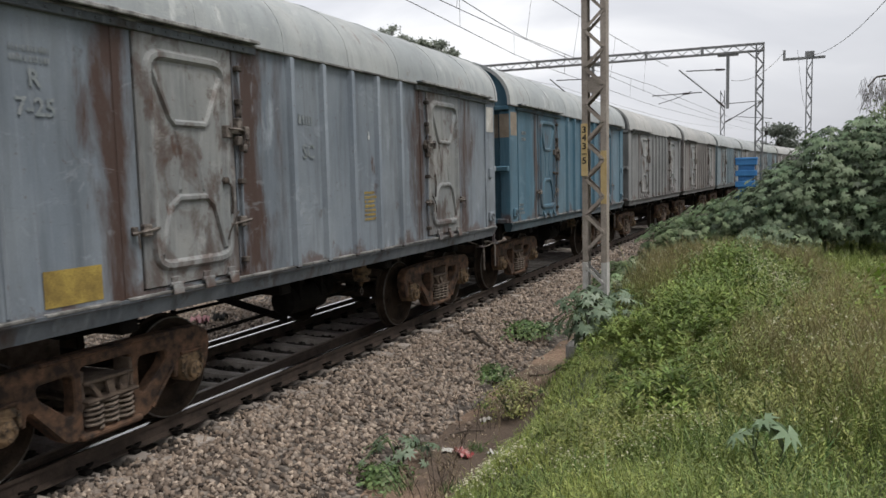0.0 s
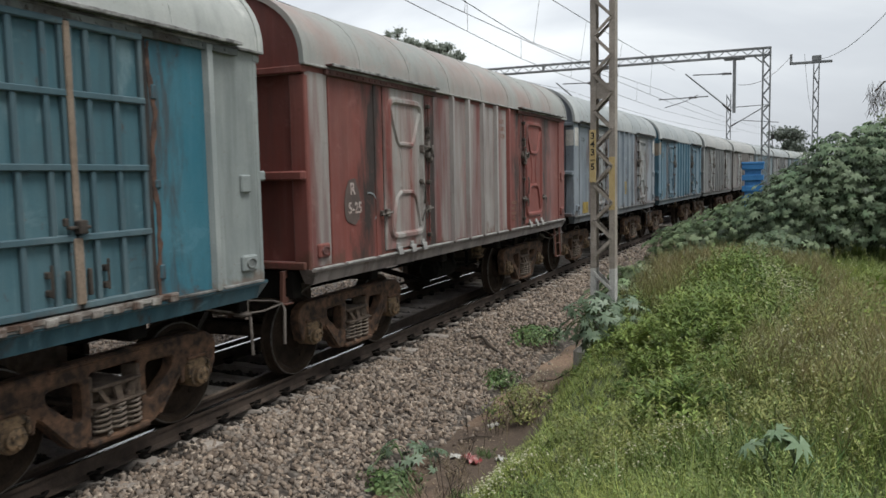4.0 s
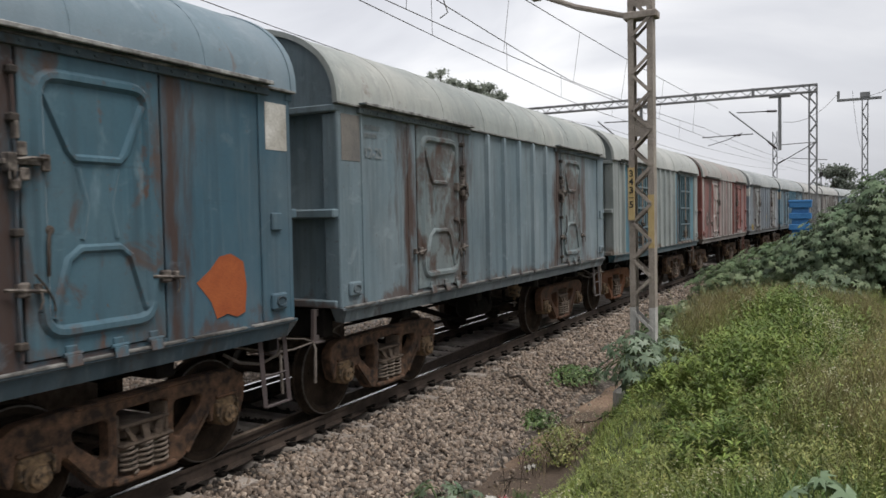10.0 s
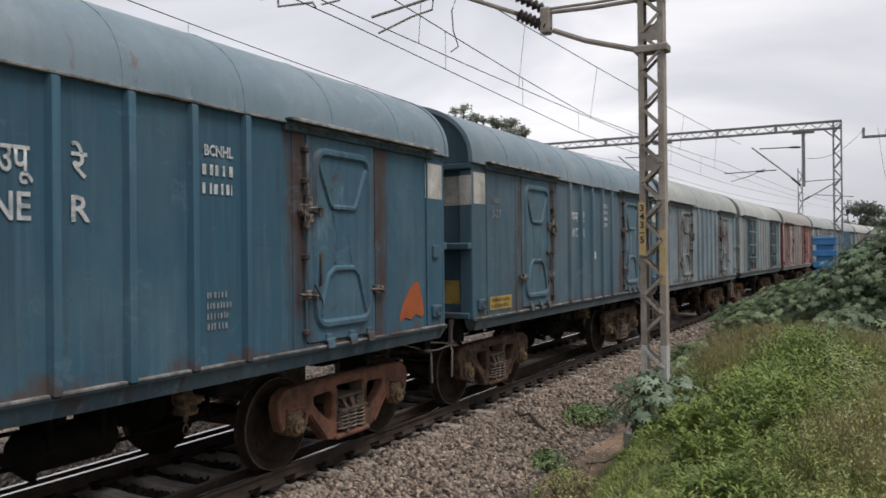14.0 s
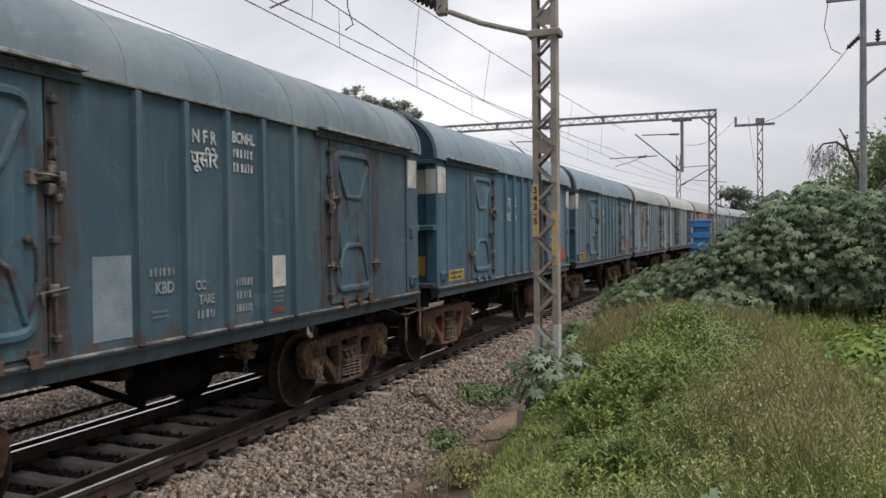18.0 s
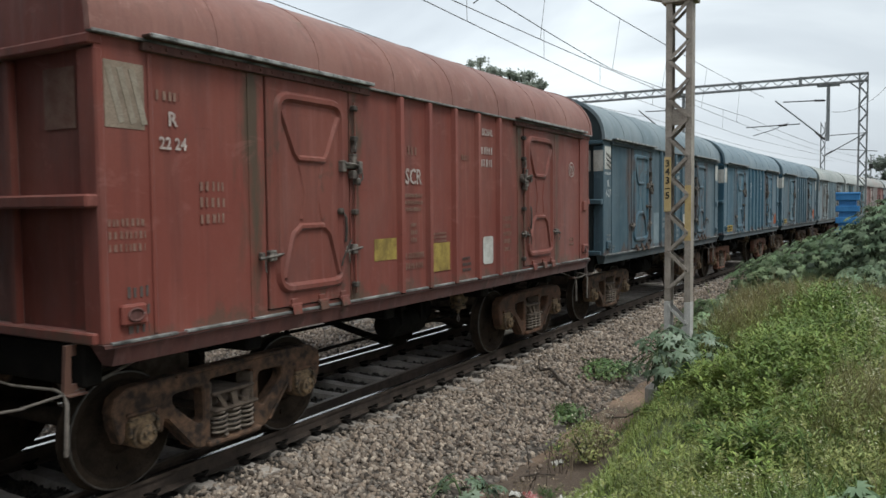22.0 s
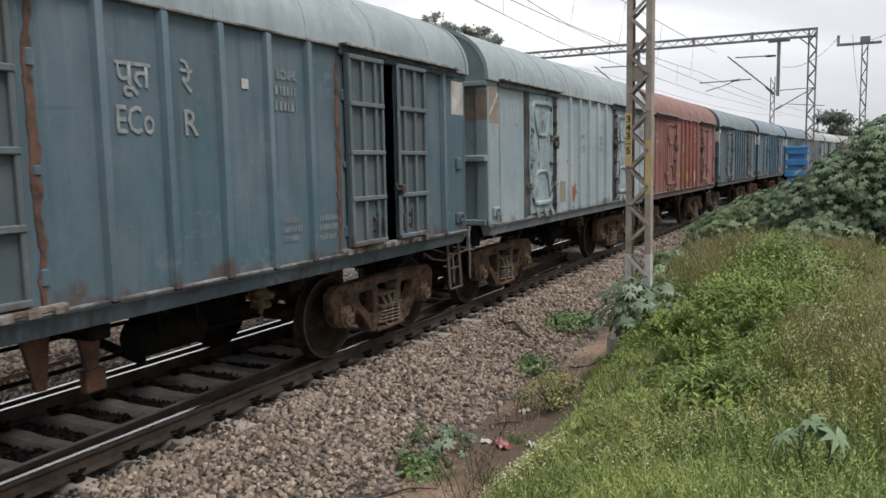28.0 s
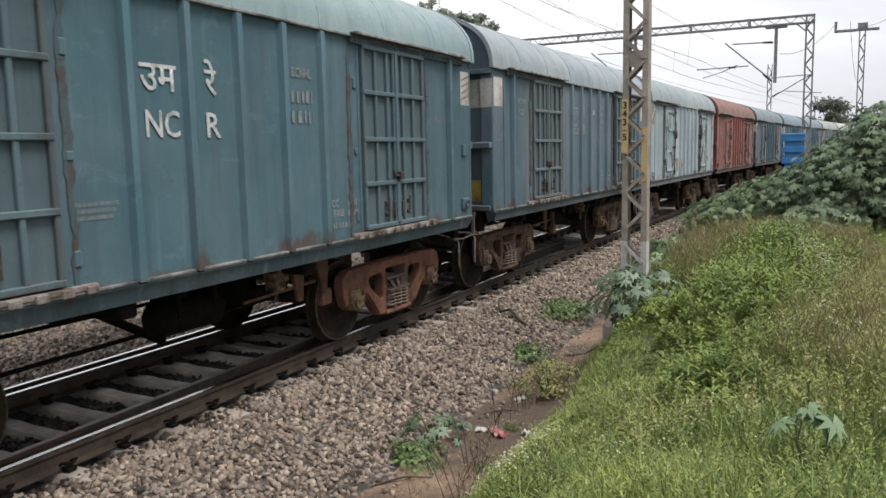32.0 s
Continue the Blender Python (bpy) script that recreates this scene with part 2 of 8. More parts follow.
def dusty(name, base, dust, rough=0.85, metal=0.0, scale=6.0, lo=0.35, hi=0.7, bump=0.4, vary=0.0, gloss=0.5):
    """Rust, cast iron, concrete and the like: two colours in clouds with a fine grain."""
    m, nodes, links, b = material(name, rough, metal)
    b.inputs["Specular IOR Level"].default_value = gloss
    big = noise_node(nodes, links, scale, 6, 0.62)
    c = mix_node(nodes, links, ramp_node(nodes, links, big, [(lo, grey(0)), (hi, grey(1))]), base, dust)
    fine = noise_node(nodes, links, scale * 14, 4, 0.65)
    c = mix_node(nodes, links, ramp_node(nodes, links, fine, [(0.42, grey(0)), (0.7, grey(0.5))]), c, tuple(0.4 * v for v in base))
    if vary:
        c = random_per_object(nodes, links, vary, c)
    links.new(c, b.inputs["Base Color"])
    bump_node(nodes, links, b, fine, bump, 0.01)
    return m


def leafy(name, a, b_, low=0.6, high=1.35, rough=0.55, hue=0.02, through=0.25, patch=0.8):
    m, nodes, links, b = material(name, rough)
    big = noise_node(nodes, links, patch, 5, 0.62)
    c = mix_node(nodes, links, ramp_node(nodes, links, big, [(0.38, grey(0)), (0.64, grey(1))]), a, b_)
    c = random_per_island(nodes, links, low, high, c, hue)
    links.new(c, b.inputs["Base Color"])
    t = nodes.new("ShaderNodeBsdfTranslucent")
    links.new(c, t.inputs["Color"])
    mixer = nodes.new("ShaderNodeMixShader")
    mixer.inputs[0].default_value = through
    links.new(b.outputs[0], mixer.inputs[1])
    links.new(t.outputs[0], mixer.inputs[2])
    links.new(mixer.outputs[0], nodes["Material Output"].inputs[0])
    return m


MAT = {}


def make_materials():
    M = MAT
    M["bogie_brown"] = dusty("bogie_brown", (0.026, 0.017, 0.012), (0.190, 0.104, 0.060), scale=7, lo=0.38, hi=0.64)
    M["bogie_orange"] = dusty("bogie_orange", (0.070, 0.031, 0.017), (0.19, 0.075, 0.028), scale=3, lo=0.3, hi=0.6)
    M["cap_dust"] = dusty("cap_dust", (0.035, 0.026, 0.019), (0.250, 0.165, 0.090), scale=14, lo=0.36, hi=0.60)
    M["bogie_rust"] = dusty("bogie_rust", (0.045, 0.026, 0.017), (0.15, 0.070, 0.036), scale=3.5, lo=0.35, hi=0.62)
    M["bogie_red"] = dusty("bogie_red", (0.075, 0.040, 0.027), (0.24, 0.105, 0.066), scale=4, lo=0.36, hi=0.58)
    M["cast_pale"] = dusty("cast_pale", (0.066, 0.048, 0.036), (0.200, 0.148, 0.108), scale=9)
    M["spring_dust"] = dusty("spring_dust", (0.10, 0.078, 0.060), (0.30, 0.245, 0.195), scale=11)
    M["latch_steel"] = dusty("latch_steel", (0.045, 0.034, 0.028), (0.25, 0.215, 0.185), rough=0.6, scale=13, lo=0.42, hi=0.66)
    M["lip_worn"] = dusty("lip_worn", (0.075, 0.070, 0.066), (0.40, 0.395, 0.38), rough=0.6, scale=5, lo=0.36, hi=0.60)
    # underside iron, taken down to near black to carry the shade below the wagons
    M["under_shade_black"] = dusty("under_shade_black", (0.006, 0.0055, 0.005), (0.014, 0.012, 0.010), scale=6, gloss=0.1)
    M["wheel_brown"] = dusty("wheel_brown", (0.018, 0.014, 0.011), (0.060, 0.043, 0.031), scale=4, gloss=0.1)
    M["tread_steel"] = dusty("tread_steel", (0.09, 0.08, 0.07), (0.20, 0.185, 0.17), rough=0.5, metal=0.6, scale=12, bump=0.1)
    M["pipe_pale"] = dusty("pipe_pale", (0.095, 0.080, 0.068), (0.21, 0.180, 0.155), scale=12)
    M["rail_side"] = dusty("rail_side", (0.040, 0.028, 0.021), (0.105, 0.074, 0.056), scale=5)
    M["rail_top"] = dusty("rail_top", (0.52, 0.50, 0.47), (0.68, 0.66, 0.63), rough=0.22, metal=1.0, scale=4, bump=0.05)
    M["rail_dull"] = dusty("rail_dull", (0.13, 0.095, 0.070), (0.22, 0.17, 0.135), rough=0.5, metal=0.3, scale=4)
    M["sleeper"] = dusty("sleeper", (0.25, 0.217, 0.190), (0.46, 0.405, 0.355), scale=5, vary=0.2)
    M["galv"] = dusty("galv", (0.25, 0.212, 0.180), (0.41, 0.356, 0.308), scale=4, rough=0.7)
    M["galv_grey"] = dusty("galv_grey", (0.17, 0.175, 0.18), (0.30, 0.30, 0.30), scale=4, rough=0.65)
    M["white_base"] = dusty("white_base", (0.42, 0.40, 0.38), (0.62, 0.60, 0.57), scale=7)
    M["insulator"] = dusty("insulator", (0.045, 0.035, 0.035), (0.085, 0.065, 0.06), rough=0.35, scale=9)
    M["wire"] = dusty("wire", (0.09, 0.085, 0.08), (0.14, 0.13, 0.12), rough=0.5, metal=0.6, scale=3)
    M["ink_worn"] = dusty("ink_worn", (0.03, 0.026, 0.02), (0.30, 0.215, 0.06), scale=13, lo=0.48, hi=0.62)
    M["plate_cream"] = dusty("plate_cream", (0.50, 0.36, 0.16), (0.62, 0.48, 0.26), scale=9)
    M["ink_black"] = dusty("ink_black", (0.015, 0.014, 0.013), (0.04, 0.035, 0.03), scale=20)
    M["white_paint"] = dusty("white_paint", (0.33, 0.305, 0.26), (0.64, 0.625, 0.585), rough=0.7, scale=4, lo=0.28, hi=0.62)
    M["letter_white"] = dusty("letter_white", (0.18, 0.22, 0.24), (0.60, 0.61, 0.60), rough=0.7, scale=11, lo=0.30, hi=0.52)
    M["letter_pink"] = dusty("letter_pink", (0.26, 0.17, 0.15), (0.52, 0.44, 0.40), rough=0.7, scale=11, lo=0.30, hi=0.55)
    M["letter_mid"] = dusty("letter_mid", (0.17, 0.205, 0.22), (0.37, 0.385, 0.38), rough=0.75, scale=14, lo=0.3, hi=0.65)
    M["letter_faint"] = dusty("letter_faint", (0.155, 0.19, 0.205), (0.30, 0.315, 0.32), rough=0.75, scale=14, lo=0.3, hi=0.7)
    M["tan_patch"] = dusty("tan_patch", (0.24, 0.19, 0.14), (0.36, 0.31, 0.25), scale=6)
    M["orange_paint"] = dusty("orange_paint", (0.30, 0.068, 0.018), (0.40, 0.105, 0.028), scale=5)
    M["yellow_paint"] = dusty("yellow_paint", (0.24, 0.155, 0.055), (0.47, 0.335, 0.075), scale=5, lo=0.34, hi=0.52)
    M["yellow_dull"] = dusty("yellow_dull", (0.20, 0.135, 0.035), (0.40, 0.29, 0.065), scale=5, lo=0.36, hi=0.6)
    M["ochre_dull"] = dusty("ochre_dull", (0.24, 0.235, 0.20), (0.33, 0.265, 0.15), scale=6)
    M["tan_dull"] = dusty("tan_dull", (0.18, 0.135, 0.10), (0.29, 0.22, 0.165), scale=5, lo=0.3, hi=0.6)
    M["smoke_tan"] = dusty("smoke_tan", (0.135, 0.130, 0.125), (0.205, 0.190, 0.170), scale=4, lo=0.3, hi=0.65)
    M["pink_dull"] = dusty("pink_dull", (0.19, 0.085, 0.062), (0.27, 0.165, 0.125), scale=7, lo=0.35, hi=0.65)
    M["strip_sooty"] = dusty("strip_sooty", (0.028, 0.025, 0.023), (0.13, 0.135, 0.13), scale=2.6, lo=0.42, hi=0.75)
    M["smoky_patch"] = dusty("smoky_patch", (0.085, 0.065, 0.058), (0.135, 0.095, 0.082), scale=5)
    M["red_dull"] = dusty("red_dull", (0.26, 0.070, 0.050), (0.36, 0.14, 0.11), scale=7, lo=0.3, hi=0.6)
    M["letter_worn"] = dusty("letter_worn", (0.26, 0.305, 0.325), (0.36, 0.385, 0.40), scale=14, lo=0.25, hi=0.65)
    M["red_paint"] = dusty("red_paint", (0.33, 0.045, 0.03), (0.42, 0.09, 0.06), scale=6)
    M["packet_red"] = dusty("packet_red", (0.34, 0.055, 0.055), (0.52, 0.34, 0.32), rough=0.5, scale=16, lo=0.44, hi=0.56)
    M["pink_plastic"] = dusty("pink_plastic", (0.42, 0.17, 0.19), (0.56, 0.33, 0.33), rough=0.5, scale=9)
    M["pale_patch"] = dusty("pale_patch", (0.16, 0.21, 0.24), (0.26, 0.31, 0.33), scale=4)
    M["rust_strip"] = dusty("rust_strip", (0.055, 0.030, 0.020), (0.12, 0.075, 0.055), scale=3)
    M["rust_run"] = dusty("rust_run", (0.050, 0.030, 0.024), (0.155, 0.082, 0.055), scale=7, lo=0.36, hi=0.62)
    M["rust_dull"] = dusty("rust_dull", (0.062, 0.098, 0.112), (0.075, 0.048, 0.044), scale=5, lo=0.46, hi=0.60)
    M["grime_strip"] = dusty("grime_strip", (0.020, 0.018, 0.017), (0.060, 0.050, 0.044), scale=3)
    M["edge_pale"] = dusty("edge_pale", (0.055, 0.052, 0.048), (0.33, 0.325, 0.31), rough=0.6, scale=3.3, lo=0.38, hi=0.66)
    M["threshold_worn"] = dusty("threshold_worn", (0.085, 0.050, 0.035), (0.36, 0.34, 0.31), rough=0.7, scale=4, lo=0.40, hi=0.64)
    M["iron_dark"] = dusty("iron_dark", (0.026, 0.021, 0.018), (0.105, 0.084, 0.068), scale=9)
    M["edge_white"] = dusty("edge_white", (0.20, 0.19, 0.18), (0.46, 0.45, 0.43), rough=0.6, scale=3.3, lo=0.3, hi=0.62)
    M["blue_steel"] = dusty("blue_steel", (0.03, 0.17, 0.42), (0.06, 0.25, 0.55), rough=0.5, scale=3)
    M["ballast"] = stone_material("ballast")
    # oily stone tone, lowered further to hold the shade under the train
    M["ballast_oily_shaded"] = stone_material("ballast_oily_shaded", 0.17)
    M["soil"] = ground_material("soil")
    M["castor"] = leafy("castor", (0.122, 0.180, 0.097), (0.225, 0.282, 0.165), 0.35, 1.4, rough=0.6, patch=0.6)
    M["castor_young"] = leafy("castor_young", (0.140, 0.205, 0.098), (0.25, 0.315, 0.165), 0.4, 1.4, rough=0.55, patch=0.6)
    M["castor_blue"] = leafy("castor_blue", (0.135, 0.205, 0.125), (0.225, 0.300, 0.190), 0.5, 1.3, rough=0.45)
    M["grass"] = leafy("grass", (0.146, 0.206, 0.047), (0.385, 0.430, 0.125), 0.55, 1.4, rough=0.5, through=0.16, patch=1.1)
    M["weed"] = leafy("weed", (0.118, 0.165, 0.037), (0.285, 0.325, 0.092), 0.5, 1.45, rough=0.6, through=0.14, patch=1.3)
    M["bush"] = leafy("bush", (0.090, 0.143, 0.027), (0.228, 0.292, 0.066), 0.55, 1.4, rough=0.6, through=0.14, patch=1.2)
    M["herb"] = leafy("herb", (0.105, 0.175, 0.060), (0.16, 0.230, 0.085), 0.5, 1.4)
    M["long_grass"] = leafy("long_grass", (0.125, 0.200, 0.060), (0.25, 0.325, 0.115), 0.6, 1.35, rough=0.45, through=0.2)
    M["olive_weed"] = leafy("olive_weed", (0.180, 0.210, 0.058), (0.335, 0.340, 0.112), 0.55, 1.4, rough=0.5, through=0.16, patch=1.6)
    M["castor_pale"] = leafy("castor_pale", (0.19, 0.285, 0.165), (0.27, 0.37, 0.23), 0.8, 1.25, rough=0.45, through=0.35)
    M["withered"] = leafy("withered", (0.24, 0.185, 0.120), (0.40, 0.320, 0.225), 0.5, 1.4)
    M["dry_weed"] = leafy("dry_weed", (0.190, 0.178, 0.074), (0.320, 0.272, 0.132), 0.55, 1.4)
    M["yellow_leaf"] = leafy("yellow_leaf", (0.145, 0.225, 0.032), (0.25, 0.33, 0.055), 0.6, 1.3)
    M["flower"] = leafy("flower", (0.44, 0.42, 0.27), (0.58, 0.56, 0.42), 0.75, 1.2)
    M["far_dark"] = leafy("far_dark", (0.125, 0.148, 0.118), (0.170, 0.192, 0.155), 0.7, 1.3, through=0.4)
    M["tree_leaf"] = leafy("tree_leaf", (0.150, 0.195, 0.098), (0.240, 0.285, 0.145), 0.6, 1.35, through=0.3)
    M["twig_grey"] = dusty("twig_grey", (0.085, 0.075, 0.068), (0.16, 0.145, 0.13), scale=10)
    # grey-green lifted well above real foliage, so distance haze sits in the colour
    M["far_leaf_hazed"] = leafy("far_leaf_hazed", (0.285, 0.315, 0.265), (0.350, 0.375, 0.320), 0.75, 1.25, through=0.8)
    M["stem_green"] = dusty("stem_green", (0.07, 0.11, 0.04), (0.13, 0.15, 0.07), scale=8)
    M["bark"] = dusty("bark", (0.045, 0.034, 0.026), (0.11, 0.085, 0.065), scale=7)
    M["twig"] = dusty("twig", (0.035, 0.026, 0.020), (0.10, 0.075, 0.055), scale=10)


def stone_material(name, tone=1.0):
    m, nodes, links, b = material(name, 0.9)
    geo = nodes.new("ShaderNodeNewGeometry")
    c = ramp_node(nodes, links, geo.outputs["Random Per Island"],
                  [(p, tuple(tone * q for q in k)) for p, k in ((0.0, (0.034, 0.026, 0.021)), (0.25, (0.165, 0.125, 0.095)), (0.5, (0.31, 0.238, 0.180)), (0.75, (0.215, 0.182, 0.153)), (1.0, (0.50, 0.405, 0.320)))])
    fine = noise_node(nodes, links, 45, 4, 0.65)
    c = mix_node(nodes, links, ramp_node(nodes, links, fine, [(0.4, grey(0)), (0.75, grey(0.6))]), c, (0.10 * tone, 0.078 * tone, 0.066 * tone))
    links.new(c, b.inputs["Base Color"])
    bump_node(nodes, links, b, fine, 0.5, 0.01)
    return m


def ground_material(name):
    """Reddish soil that turns to matted green where the bank is overgrown."""
    m, nodes, links, b = material(name, 0.95)
    big = noise_node(nodes, links, 1.3, 6, 0.65)
    earth = mix_node(nodes, links, ramp_node(nodes, links, big, [(0.4, grey(0)), (0.62, grey(1))]), (0.20, 0.130, 0.088), (0.36, 0.245, 0.170))
    damp = noise_node(nodes, links, 0.55, 4, 0.6, (1, 1, 1), (2.3, 0.7, 0))
    earth = mix_node(nodes, links, ramp_node(nodes, links, damp, [(0.45, grey(0)), (0.57, grey(0.8))]), earth, (0.085, 0.064, 0.050))
    green = mix_node(nodes, links, ramp_node(nodes, links, big, [(0.35, grey(0)), (0.65, grey(1))]), (0.036, 0.050, 0.016), (0.070, 0.086, 0.030))
    att = nodes.new("ShaderNodeAttribute")
    att.attribute_name = "green"
    c = mix_node(nodes, links, att.outputs["Fac"], earth, green)
    fine = noise_node(nodes, links, 30, 5, 0.7)
    c = mix_node(nodes, links, ramp_node(nodes, links, fine, [(0.4, grey(0)), (0.7, grey(0.6))]), c, (0.045, 0.034, 0.022))
    links.new(c, b.inputs["Base Color"])
    bump_node(nodes, links, b, fine, 0.7, 0.03)
    return m


make_materials()


# ------------------------------------------------------------- building helpers
def mesh_from(name, bm, mat, angle=35):
    me = bpy.data.meshes.new(name)
    bm.to_mesh(me)
    bm.free()
    if mat:
        me.materials.append(mat)
    me.shade_smooth()
    me.set_sharp_from_angle(angle=radians(angle))
    return me


def mesh_data(name, verts, faces, mats, smooth=False, index=None):
    me = bpy.data.meshes.new(name)
    me.from_pydata([tuple(v) for v in verts], [], [tuple(f) for f in faces])
    for m in mats:
        me.materials.append(m)
    if index is not None:
        me.polygons.foreach_set("material_index", index)
    if smooth:
        me.shade_smooth()
    me.update()
    return me


def fast_mesh(name, verts, tris, mat, smooth=False):
    """A big mesh of triangles from arrays."""
    me = bpy.data.meshes.new(name)
    n = len(tris)
    me.vertices.add(len(verts))
    me.vertices.foreach_set("co", np.asarray(verts, np.float32).ravel())
    me.loops.add(3 * n)
    me.loops.foreach_set("vertex_index", np.asarray(tris, np.int32).ravel())
    me.polygons.add(n)
    me.polygons.foreach_set("loop_start", np.arange(0, 3 * n, 3, dtype=np.int32))
    me.update(calc_edges=True)
    me.materials.append(mat)
    if smooth:
        me.shade_smooth()
    return me


def part(name, shape, mat, parent, label=""):
    """One mesh object under a thing or under a part; shape is a bmesh or a finished mesh."""
    me = shape if isinstance(shape, bpy.types.Mesh) else mesh_from(name, shape, mat)
    ob = new(name, me)
    ob.parent = parent
    return tagged(ob, label)


def thing(name, label, category, group="", kind="", at=None):
    ob = new(name)
    ob.empty_display_size = 0.2
    if at is not None:
        ob.matrix_world = at
    return tagged(ob, label, category, group, kind)


def add_box(bm, x0, x1, y0, y1, z0, z1, bevel=0.0, m=None):
    r = bmesh.ops.create_cube(bm, size=1)
    v = r["verts"]
    bmesh.ops.transform(bm, verts=v, matrix=Matrix.LocRotScale(((x0 + x1) / 2, (y0 + y1) / 2, (z0 + z1) / 2), None, (x1 - x0, y1 - y0, z1 - z0)))
    if m is not None:
        bmesh.ops.transform(bm, verts=v, matrix=m)
    if bevel:
        edges = list({e for a in v for e in a.link_edges})
        bmesh.ops.bevel(bm, geom=edges, offset=bevel, segments=1, affect="EDGES")
    return v


def boxes(rows, bevel=0.0):
    bm = bmesh.new()
    for r in rows:
        add_box(bm, *r, bevel=bevel)
    return bm


def add_tube(bm, pts, radius, sides=8, cap=True):
    """A round bar along points."""
    pts = [Vector(p) for p in pts]
    rings = []
    for i, p in enumerate(pts):
        d = (pts[min(i + 1, len(pts) - 1)] - pts[max(i - 1, 0)]).normalized()
        u = d.orthogonal().normalized() if abs(d.z) > 0.95 else d.cross(Vector((0, 0, 1))).normalized()
        w = d.cross(u).normalized()
        r = radius[i] if isinstance(radius, (list, tuple)) else radius
        rings.append([bm.verts.new(p + r * (math.cos(a) * u + math.sin(a) * w)) for a in (2 * math.pi * k / sides for k in range(sides))])
    for a, b in zip(rings, rings[1:]):
        for k in range(sides):
            bm.faces.new((a[k], a[(k + 1) % sides], b[(k + 1) % sides], b[k]))
    if cap:
        bm.faces.new(rings[0][::-1])
        bm.faces.new(rings[-1])


def tube(pts, radius, sides=8):
    bm = bmesh.new()
    add_tube(bm, pts, radius, sides)
    return bm


def add_bar(bm, a, b, w, h):
    """A flat bar of section w by h from a to b."""
    a, b = Vector(a), Vector(b)
    d = b - a
    m = Matrix.LocRotScale((a + b) / 2, d.to_track_quat("Y", "Z"), None)
    add_box(bm, -w / 2, w / 2, -d.length / 2, d.length / 2, -h / 2, h / 2, 0, m)


def add_lathe(bm, profile, axis_x=True, steps=32, centre=(0, 0, 0), caps=True):
    """Turn (along, radius) points about the x axis (or z)."""
    rings = []
    for s, r in profile:
        ring = []
        for k in range(steps):
            a = 2 * math.pi * k / steps
            p = (s, r * math.cos(a), r * math.sin(a)) if axis_x else (r * math.cos(a), r * math.sin(a), s)
            ring.append(bm.verts.new(Vector(p) + Vector(centre)))
        rings.append(ring)
    for a, b in zip(rings, rings[1:]):
        for k in range(steps):
            bm.faces.new((a[k], a[(k + 1) % steps], b[(k + 1) % steps], b[k]))
    if caps:
        bm.faces.new(rings[0][::-1])
        bm.faces.new(rings[-1])


def add_plate(bm, outline, holes, x0, x1, bevel=0.0):
    """A plate in the y-z plane, with holes, from x0 to x1 thick."""
    edges = []
    for loop in (outline, *holes):
        vs = [bm.verts.new((x0, y, z)) for y, z in loop]
        edges += [bm.edges.new((vs[i], vs[(i + 1) % len(vs)])) for i in range(len(vs))]
    made = bmesh.ops.triangle_fill(bm, use_beauty=True, use_dissolve=False, edges=edges)
    faces = [g for g in made["geom"] if isinstance(g, bmesh.types.BMFace)]
    ext = bmesh.ops.extrude_face_region(bm, geom=faces)
    moved = [g for g in ext["geom"] if isinstance(g, bmesh.types.BMVert)]
    bmesh.ops.translate(bm, verts=moved, vec=(x1 - x0, 0, 0))
    bmesh.ops.recalc_face_normals(bm, faces=bm.faces[:])
    if bevel:
        sharp = [e for e in bm.edges if len(e.link_faces) == 2 and e.calc_face_angle(0) > 1.2]
        bmesh.ops.bevel(bm, geom=sharp, offset=bevel, segments=1, affect="EDGES")


def rounded(loop, r, n=3):
    """The loop with rounded corners."""
    out = []
    k = len(loop)
    for i in range(k):
        p, a, b = Vector(loop[i]), Vector(loop[i - 1]), Vector(loop[(i + 1) % k])
        ra = min(r, 0.45 * (a - p).length, 0.45 * (b - p).length)
        s, e = p + (a - p).normalized() * ra, p + (b - p).normalized() * ra
        for j in range(n + 1):
            t = j / n
            out.append(tuple((1 - t) ** 2 * s + 2 * t * (1 - t) * p + t * t * e))
    return out


# ------------------------------------------------------------- the wagons
HALF, SIDE, FLOOR, EAVE = 5.05, 1.64, 1.36, 3.60
RIBS = (-1.20, -0.58, 0.05, 0.68, 1.31)
END_RIBS = (-4.59, 4.59)
DOORS = (-2.75, 2.78)
GRID_DOORS = (-2.60, 2.80)
ROOF_RISE = 0.94


def roof_point(a, grow=0.0):
    """A point of the roof's arc; a runs from 0 (near eave) to pi (far eave)."""
    c, s = math.cos(a), math.sin(a)
    e = 2 / 2.35
    return ((1.68 + grow) * math.copysign(abs(c) ** e, c), EAVE + (ROOF_RISE + grow) * abs(s) ** e)


def prism(bm, loop, y0, y1, close=True):
    """Sweep an x-z loop from y0 to y1."""
    a = [bm.verts.new((x, y0, z)) for x, z in loop]
    b = [bm.verts.new((x, y1, z)) for x, z in loop]
    n = len(loop)
    for i in range(n if close else n - 1):
        bm.faces.new((a[i], b[i], b[(i + 1) % n], a[(i + 1) % n]))
    if close:
        bm.faces.new(a)
        bm.faces.new(b[::-1])
    return a, b


def roof_shape(y0, y1, grow=0.0, thick=0.03, steps=28):
    bm = bmesh.new()
    outer = [roof_point(math.pi * k / steps, grow) for k in range(steps + 1)]
    inner = [roof_point(math.pi * k / steps, grow - thick) for k in range(steps + 1)]
    prism(bm, outer + inner[::-1], y0, y1)
    bmesh.ops.recalc_face_normals(bm, faces=bm.faces[:])
    return bm


